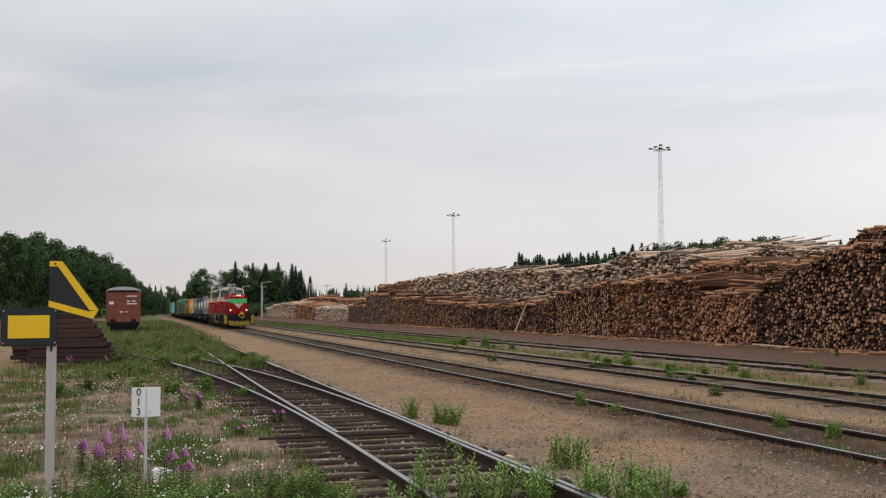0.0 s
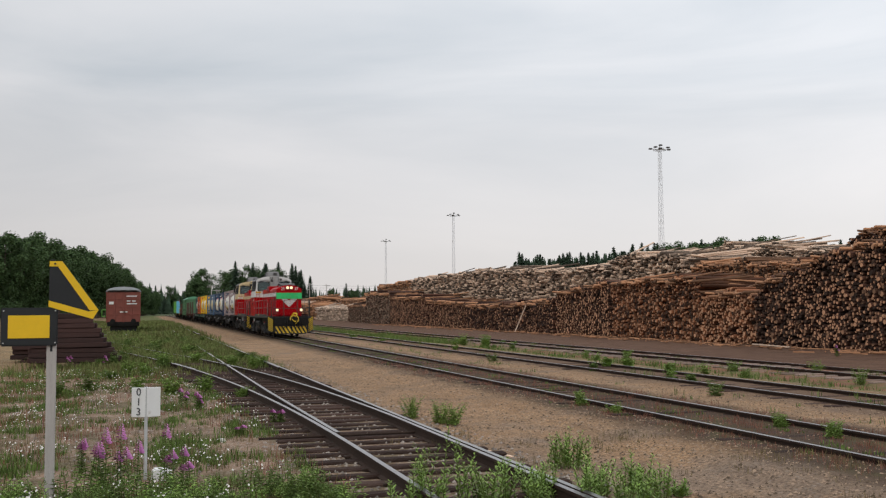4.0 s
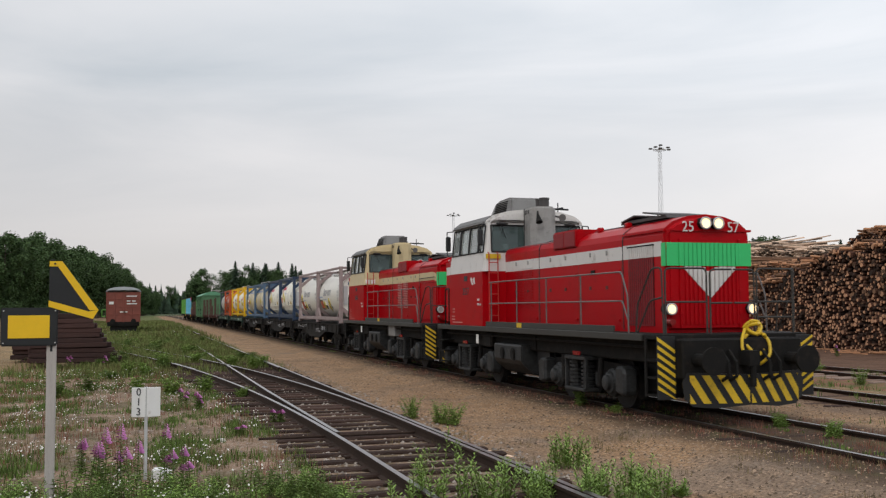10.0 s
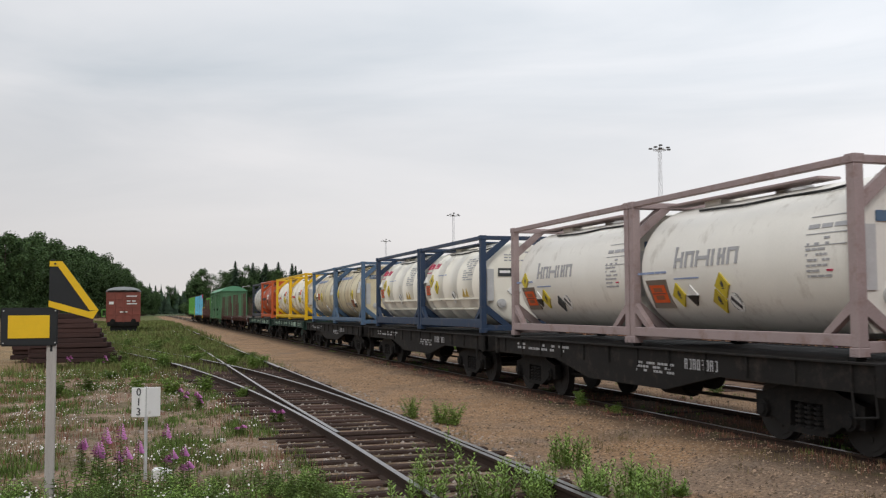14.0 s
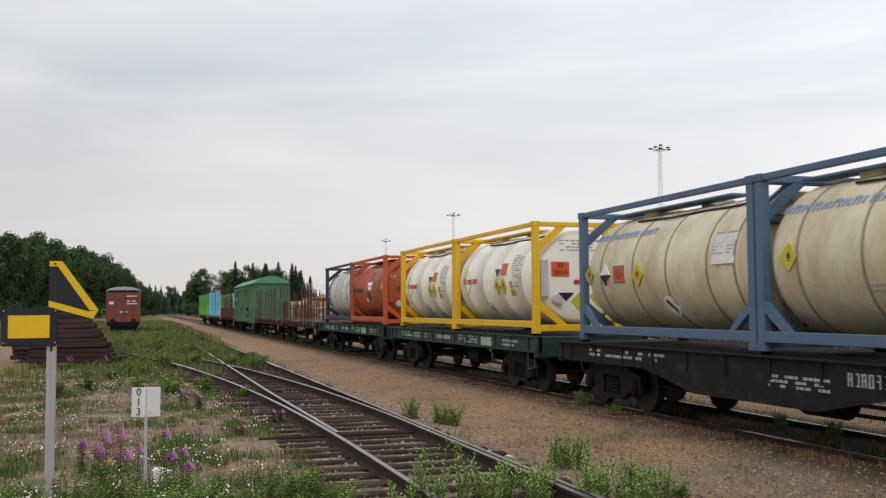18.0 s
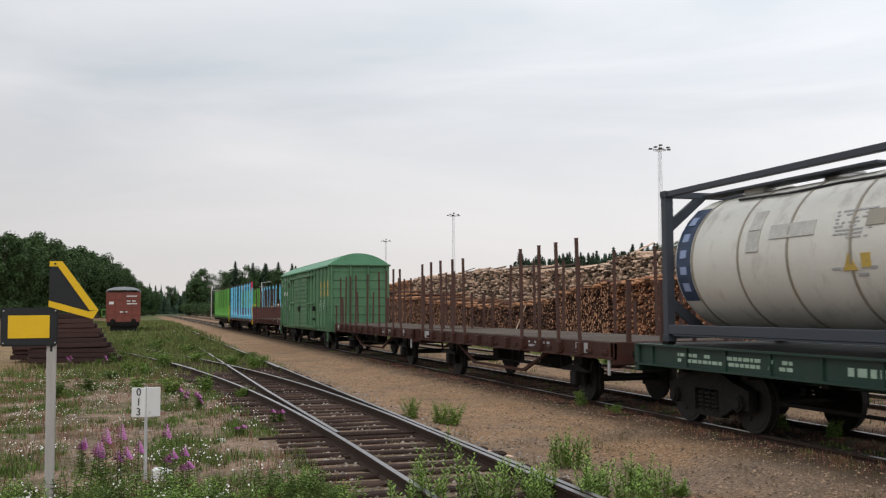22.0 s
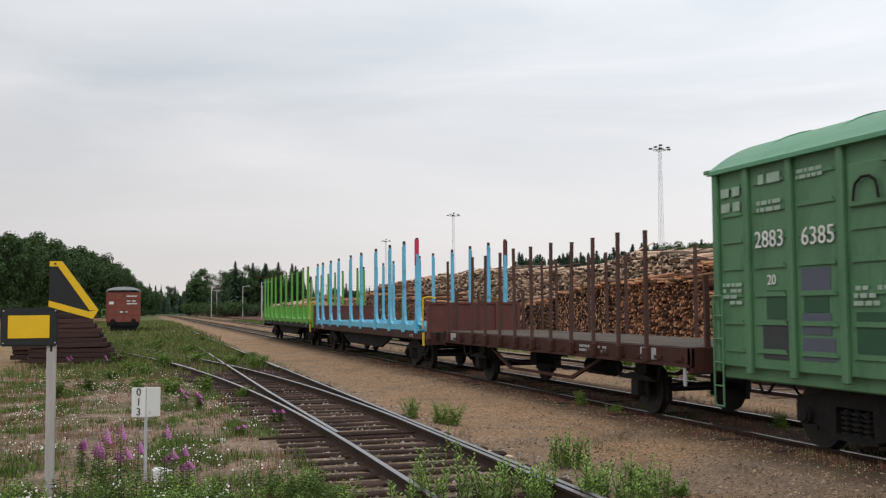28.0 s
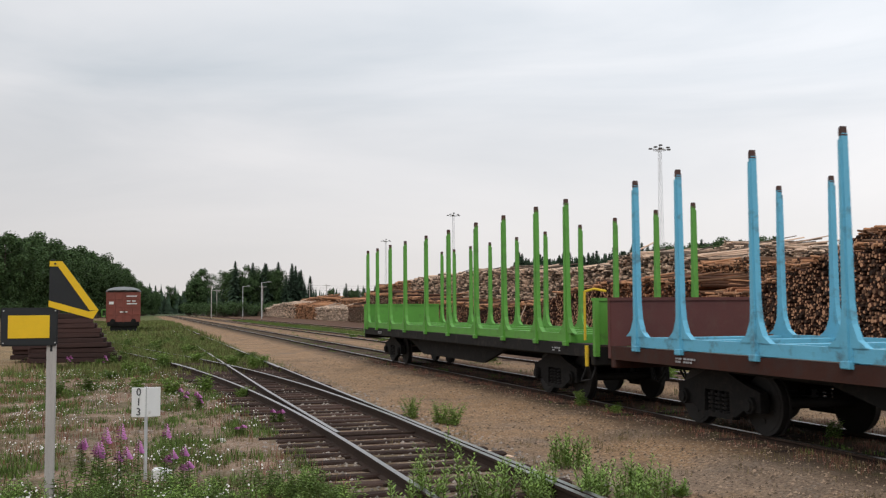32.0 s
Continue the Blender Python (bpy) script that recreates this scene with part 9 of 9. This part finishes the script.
for _ in range(1500):
    c = rng.choice((14.6, 17.3, 17.4, 17.6, 17.2, 12.2, 20.3))
    y = 12 + 120 * rng.random() ** 1.6
    x = c + rng.gauss(0, 0.75 if c in (17.3, 17.4, 17.6, 17.2) else 0.5)
    if min(abs(abs(x - k) - HALF) for k in (9.815, 14.6, 20.3)) < 0.07 or patchy(x, y, 0.3, 2) < rng.uniform(-0.4, 0.3):
        continue
    weeds.append((x, y, rng.uniform(0.5, 1.3)))
for _ in range(1500):
    y = 8 + 60 * rng.random() ** 1.5
    x = 9.815 + rng.choice((-1.05, 1.05, 0.0, -0.2, 0.4)) + rng.gauss(0, 0.14)
    if min(abs(abs(x - 9.815) - HALF), 1) < 0.07 or patchy(x, y, 0.5, 6) < rng.uniform(-0.1, 0.5):
        continue
    weeds.append((x, y, rng.uniform(0.25, 0.6)))
for _ in range(2600):
    y = 55 + 130 * rng.random()
    x = rng.uniform(15.8, 18.8)
    if patchy(x, y, 0.12, 31) > rng.uniform(-0.5, 0.2):
        weeds.append((x, y, rng.uniform(1.0, 2.4)))
for _ in range(500):
    y = 20 + 30 * rng.random()
    x = rng.uniform(16.4, 18.4)
    if patchy(x, y, 0.3, 33) > rng.uniform(-0.1, 0.4):
        weeds.append((x, y, rng.uniform(0.8, 1.8)))
v, f = blades(rng, weeds, 10, 0.15, 0.008, 0.26)
tagged(raw("track_weeds", v, f, M_GRASS), "low weeds growing along and between the tracks", "weeds", kind="stuff")
stub = [(rng.uniform(5.2, 9.0), rng.uniform(8, 15), rng.uniform(0.4, 1.0)) for _ in range(420)]
stub = [p for p in stub if patchy(p[0], p[1], 0.5, 12) > -0.05]
v, f = blades(rng, stub, 9, 0.12, 0.0035, 0.18)
tagged(raw("dry_stubble", v, f, M_GRASSDRY), "thin dry stubble on the sandy track edge", "grass", kind="stuff")
reds = [(9.815 + rng.choice((-1.2, 1.15, 0.1)) + rng.gauss(0, 0.2), 9 + 30 * rng.random() ** 1.3, rng.uniform(0.5, 1.0)) for _ in range(600)]
v, f = blades(rng, reds, 16, 0.14, 0.0026, 0.26)
tagged(raw("rusty_sorrel", v, f, M_SORREL), "rust-coloured sorrel stalks beside the rails", "weeds", kind="stuff")

verge = []
while len(verge) < 800:
    x, y = rng.uniform(-5.5, 3.4), 11 + 24 * rng.random() ** 1.2
    if not on_switch(x, y) and patchy(x, y, 0.55, 21) > rng.uniform(-0.05, 0.5):
        verge.append((x, y, rng.uniform(0.5, 1.1)))
v, f = blades(rng, verge, 8, 0.2, 0.004, 0.2)
tagged(raw("verge_sorrel", v, f, M_SORREL), "reddish sorrel seed stalks among the verge grass", "weeds", kind="stuff")

# daisies
verts, faces, mats = [], [], []
count = 0
while count < 1300:
    x, y = rng.uniform(-5.0, 3.2), 10.5 + 24 * rng.random() ** 1.25
    if on_switch(x, y) or patchy(x, y, 0.75, 3.0) < rng.uniform(0.1, 0.6):
        continue
    count += 1
    z = ground_height(x, y) + rng.uniform(0.08, 0.28)
    r = rng.uniform(0.006, 0.014)
    tx, ty = rng.uniform(-0.4, 0.4), rng.uniform(0.2, 1.2)
    b = len(verts)
    for k in range(6):
        a = k * math.pi / 3
        verts.append((x + r * math.cos(a), y + r * math.sin(a), z - r * (tx * math.cos(a) + ty * math.sin(a)) * -1))
    faces.append(tuple(range(b, b + 6))); mats.append(0)
    b = len(verts)
    verts += [(x - 0.003, y, ground_height(x, y) - 0.01), (x + 0.003, y, ground_height(x, y) - 0.01), (x + 0.002, y, z - 0.004), (x - 0.002, y, z - 0.004)]
    faces.append((b, b + 1, b + 2, b + 3)); mats.append(1)
tagged(raw("daisies", verts, faces, (M_DAISY, M_GRASS), mats=mats), "scattered small white daisies on the stony verge", "flowers", kind="stuff")


def leafy_plant(name, label, x, y, h, stems, seed, leaf, material, droop=0.3, tip=None, spread=0.35, per=26, broad=0.19):
    """Upright stems set with narrow leaves; tip adds a spike of blossoms."""
    rng = random.Random(seed)
    pl = thing(name, label, "plant", name + " plants", m=pose(x, y, ground_height(x, y) - 0.02))
    bm = bmesh.new()
    lv, lf, fv, ff = [], [], [], []
    for s in range(stems):
        a = rng.uniform(0, 6.283)
        hh = h * rng.uniform(0.55, 1.08) if s else h * 1.05
        base = Vector((rng.gauss(0, 0.06), rng.gauss(0, 0.06), 0))
        out = Vector((math.cos(a), math.sin(a), 0)) * spread * hh * rng.uniform(0.1, 1.0)
        mid_p, top = base + out * 0.4 + Vector((0, 0, hh * 0.55)), base + out + Vector((0, 0, hh))
        rod(bm, base, mid_p, 0.006, 5, 0.005)
        rod(bm, mid_p, top, 0.005, 5, 0.002)
        n = int(per * hh / h)
        for k in range(n):
            t = 0.12 + 0.88 * k / n
            if tip and t > 0.76:
                break
            p = base.lerp(mid_p, t / 0.55) if t < 0.55 else mid_p.lerp(top, (t - 0.55) / 0.45)
            la = k * 2.4 + rng.uniform(-0.3, 0.3)
            d = Vector((math.cos(la), math.sin(la), rng.uniform(0.25, 0.9) - droop * 0.4)).normalized()
            w = d.cross(Vector((0, 0, 1))).normalized()
            L = leaf * rng.uniform(0.7, 1.25) * (1.1 - 0.45 * t)
            b = len(lv)
            lv += [p, p + d * L * 0.5 + w * L * broad, p + d * L + Vector((0, 0, -L * droop)), p + d * L * 0.5 - w * L * broad]
            lf.append((b, b + 1, b + 2, b + 3))
        if tip:
            for k in range(34):
                t = 0.78 + 0.22 * (k / 34)
                p = mid_p.lerp(top, (t - 0.55) / 0.45)
                la = k * 2.4
                L = 0.042 * (1.25 - 0.95 * (t - 0.78) / 0.22)
                d = Vector((math.cos(la), math.sin(la), 0.1))
                w = Vector((-math.sin(la), math.cos(la), 0.35))
                b = len(fv)
                fv += [p + d * 0.005, p + d * L + w * L * 0.7, p + d * L * 1.4, p + d * L - w * L * 0.7]
                ff.append((b, b + 1, b + 2, b + 3))
    part("stem", bm, M_STEM, pl)
    raw("leafage", lv, lf, material, pl)
    if tip:
        raw("blossom", fv, ff, tip, pl, "magenta flower spikes")
    return pl


WB = "fresh green willow bush beside the rails"
for i, (x, y, h, n) in enumerate(((3.04, 10.26, 0.82, 5), (3.3, 10.05, 0.7, 8), (3.45, 9.8, 0.52, 9), (3.8, 10.0, 0.48, 10), (4.06, 9.8, 0.42, 10), (5.37, 12.1, 0.5, 13), (4.6, 9.75, 0.52, 13), (4.9, 9.5, 0.38, 12), (5.2, 9.55, 0.26, 10), (2.86, 10.3, 0.42, 6), (2.6, 10.1, 0.34, 7), (4.35, 10.2, 0.36, 9), (4.75, 10.1, 0.34, 9), (2.95, 9.9, 0.45, 8), (5.3, 12.2, 0.42, 12), (5.55, 12.05, 0.4, 10), (4.95, 10.2, 0.42, 14), (5.35, 10.2, 0.44, 16), (5.6, 10.0, 0.34, 14), (5.5, 10.35, 0.3, 12), (3.6, 10.3, 0.4, 10), (4.2, 10.45, 0.3, 10), (3.05, 10.7, 0.5, 7), (5.85, 10.0, 0.2, 10))):
    leafy_plant("willow_bush", WB, x, y, h * 1.05, max(4, int(n * 0.85)), 500 + i, 0.085, M_WILLOW, 0.0, spread=0.42, per=40, broad=0.17)
for i, (x, y, h) in enumerate(((5.05, 18.6, 0.44), (5.3, 17.5, 0.46), (5.45, 17.2, 0.4), (8.73, 18.8, 0.32), (8.76, 17.4, 0.16), (10.32, 14.3, 0.26), (10.25, 12.9, 0.28), (18.2, 21.8, 0.46), (17.7, 53.9, 0.7), (17.85, 50.2, 0.66), (17.5, 49.6, 0.6), (15.3, 30.8, 0.36), (15.9, 30.5, 0.32), (15.8, 27.5, 0.3), (16.6, 24.6, 0.3), (2.38, 24.4, 0.26), (-0.4, 34.2, 0.5), (0.1, 34.8, 0.4), (3.8, 35.6, 0.5), (4.3, 37.2, 0.46), (3.3, 37.8, 0.42))):
    leafy_plant("green_weed", "bushy green weed in the sandy yard", x, y, h, 20, 600 + i, 0.08 + 0.06 * (y > 25), M_WILLOW, 0.3, spread=0.7, per=26)
for i, (x, y, h, n) in enumerate(((-0.5, 11.9, 0.64, 2), (-0.33, 11.9, 0.82, 2), (-0.22, 12.2, 0.84, 2), (-0.12, 12.0, 0.62, 2), (0.36, 12.6, 0.76, 2), (0.46, 12.5, 0.5, 3), (0.55, 12.3, 0.36, 1), (-0.7, 13.6, 0.5, 2), (2.44, 18.6, 0.28, 3), (27.9, 34.8, 0.5, 4), (1.78, 17.2, 0.2, 2), (1.2, 21.5, 0.4, 4), (0.9, 23.0, 0.4, 3), (-2.4, 38.4, 0.5, 3), (-1.3, 38.6, 0.5, 3))):
    leafy_plant("fireweed", "fireweed with magenta blossom spikes on the verge", x, y, h, n, 700 + i, 0.1, M_WEED, 0.25, M_PINK, 0.15, per=64)
for i in range(46):                                                  # leafy clumps in the rank grass beyond the switch
    x, y = rng.uniform(-2.0, 4.4), 26 + 40 * rng.random() ** 1.3
    if on_switch(x, y) and y < 36:
        continue
    leafy_plant("green_weed", "bushy green weed in the rank grass", x, y, rng.uniform(0.3, 0.62), 14, 900 + i, 0.17, M_WEED if i % 2 else M_WILLOW, 0.3, spread=0.8, per=20)
for i in range(26):                                                  # and between the yard tracks
    y = 20 + 55 * rng.random() ** 1.3
    x = rng.choice((12.6, 14.6, 16.8, 17.6, 18.2, 20.3)) + rng.gauss(0, 0.2)
    leafy_plant("green_weed", "bushy green weed between the yard tracks", x, y, rng.uniform(0.16, 0.4), 12, 960 + i, 0.13, M_WILLOW if i % 3 else M_WEED, 0.3, spread=1.0, per=16)
for i in range(95):
    x, y = rng.uniform(-1.9, 2.6), rng.uniform(10.4, 12.0)
    if on_switch(x, y):
        continue
    leafy_plant("verge_herb", "low green herb among the grass of the verge", x, y, rng.uniform(0.16, 0.42), 7, 800 + i, 0.085, M_WEED if i % 3 else M_WILLOW, 0.25, spread=0.4, per=22)

# ballast stones round the switch
rng = random.Random(55)
verts, faces = [], []
for _ in range(5200):
    y = 8 + 30 * rng.random() ** 1.3
    sh = turnout_shift(max(13, y))
    x = rng.uniform(SW - 1.9 - sh, SW + 1.7)
    if rng.random() < 0.18:
        x, y = rng.uniform(-4, 5.2), rng.uniform(10, 26)
    r = rng.uniform(0.012, 0.035)
    z = ground_height(x, y) + r * 0.25
    b = len(verts)
    verts += [(x - r * rng.uniform(0.8, 1.3), y, z), (x + r * rng.uniform(0.8, 1.3), y + r * 0.2, z), (x, y - r * rng.uniform(0.8, 1.2), z), (x + r * 0.2, y + r * rng.uniform(0.8, 1.2), z), (x + r * 0.1, y - r * 0.1, z + r * rng.uniform(0.6, 1.0)), (x, y, z - r)]
    faces += [(b, b + 2, b + 4), (b + 2, b + 1, b + 4), (b + 1, b + 3, b + 4), (b + 3, b, b + 4)]
tagged(raw("ballast_stones", verts, faces, M_STONE), "loose grey ballast stones between worn sleepers", "gravel", kind="stuff")

verts, faces = [], []
for _ in range(15000):                                              # gravel of the yard
    y = 8.5 + 34 * rng.random() ** 1.6
    x = rng.uniform(5.0, 9.0) if rng.random() < 0.6 else rng.uniform(10.9, 13.6) if rng.random() < 0.85 else rng.uniform(8.9, 10.8)
    r = rng.uniform(0.008, 0.024) * (1.6 if rng.random() < 0.04 else 1)
    z = ground_height(x, y) + r * 0.15
    b = len(verts)
    verts += [(x - r * rng.uniform(0.8, 1.3), y, z), (x + r * rng.uniform(0.8, 1.3), y + r * 0.2, z), (x, y - r * rng.uniform(0.8, 1.2), z), (x + r * 0.2, y + r * rng.uniform(0.8, 1.2), z), (x + r * 0.1, y - r * 0.1, z + r * rng.uniform(0.6, 1.0))]
    faces += [(b, b + 2, b + 4), (b + 2, b + 1, b + 4), (b + 1, b + 3, b + 4), (b + 3, b, b + 4)]
tagged(raw("gravel", verts, faces, M_GRAVEL), "coarse brown gravel strewn over the sandy yard", "gravel", kind="stuff")


# ---- motion of the train ----
def motions():
    for ob, off, z in train:
        walk(ob, [(t, pose(TRACK_X, train_y(t) + off, z)) for t in range(0, 33, 2)])
    for ob, y, r in wheels:
        rows, n = [], 480
        for i in range(n + 1):
            t = 32.0 * i / n
            turned = (train_y(0) - train_y(t)) / r
            rows.append((t, pose(0, y, r, math.degrees(turned))))
        walk(ob, rows)


motions()
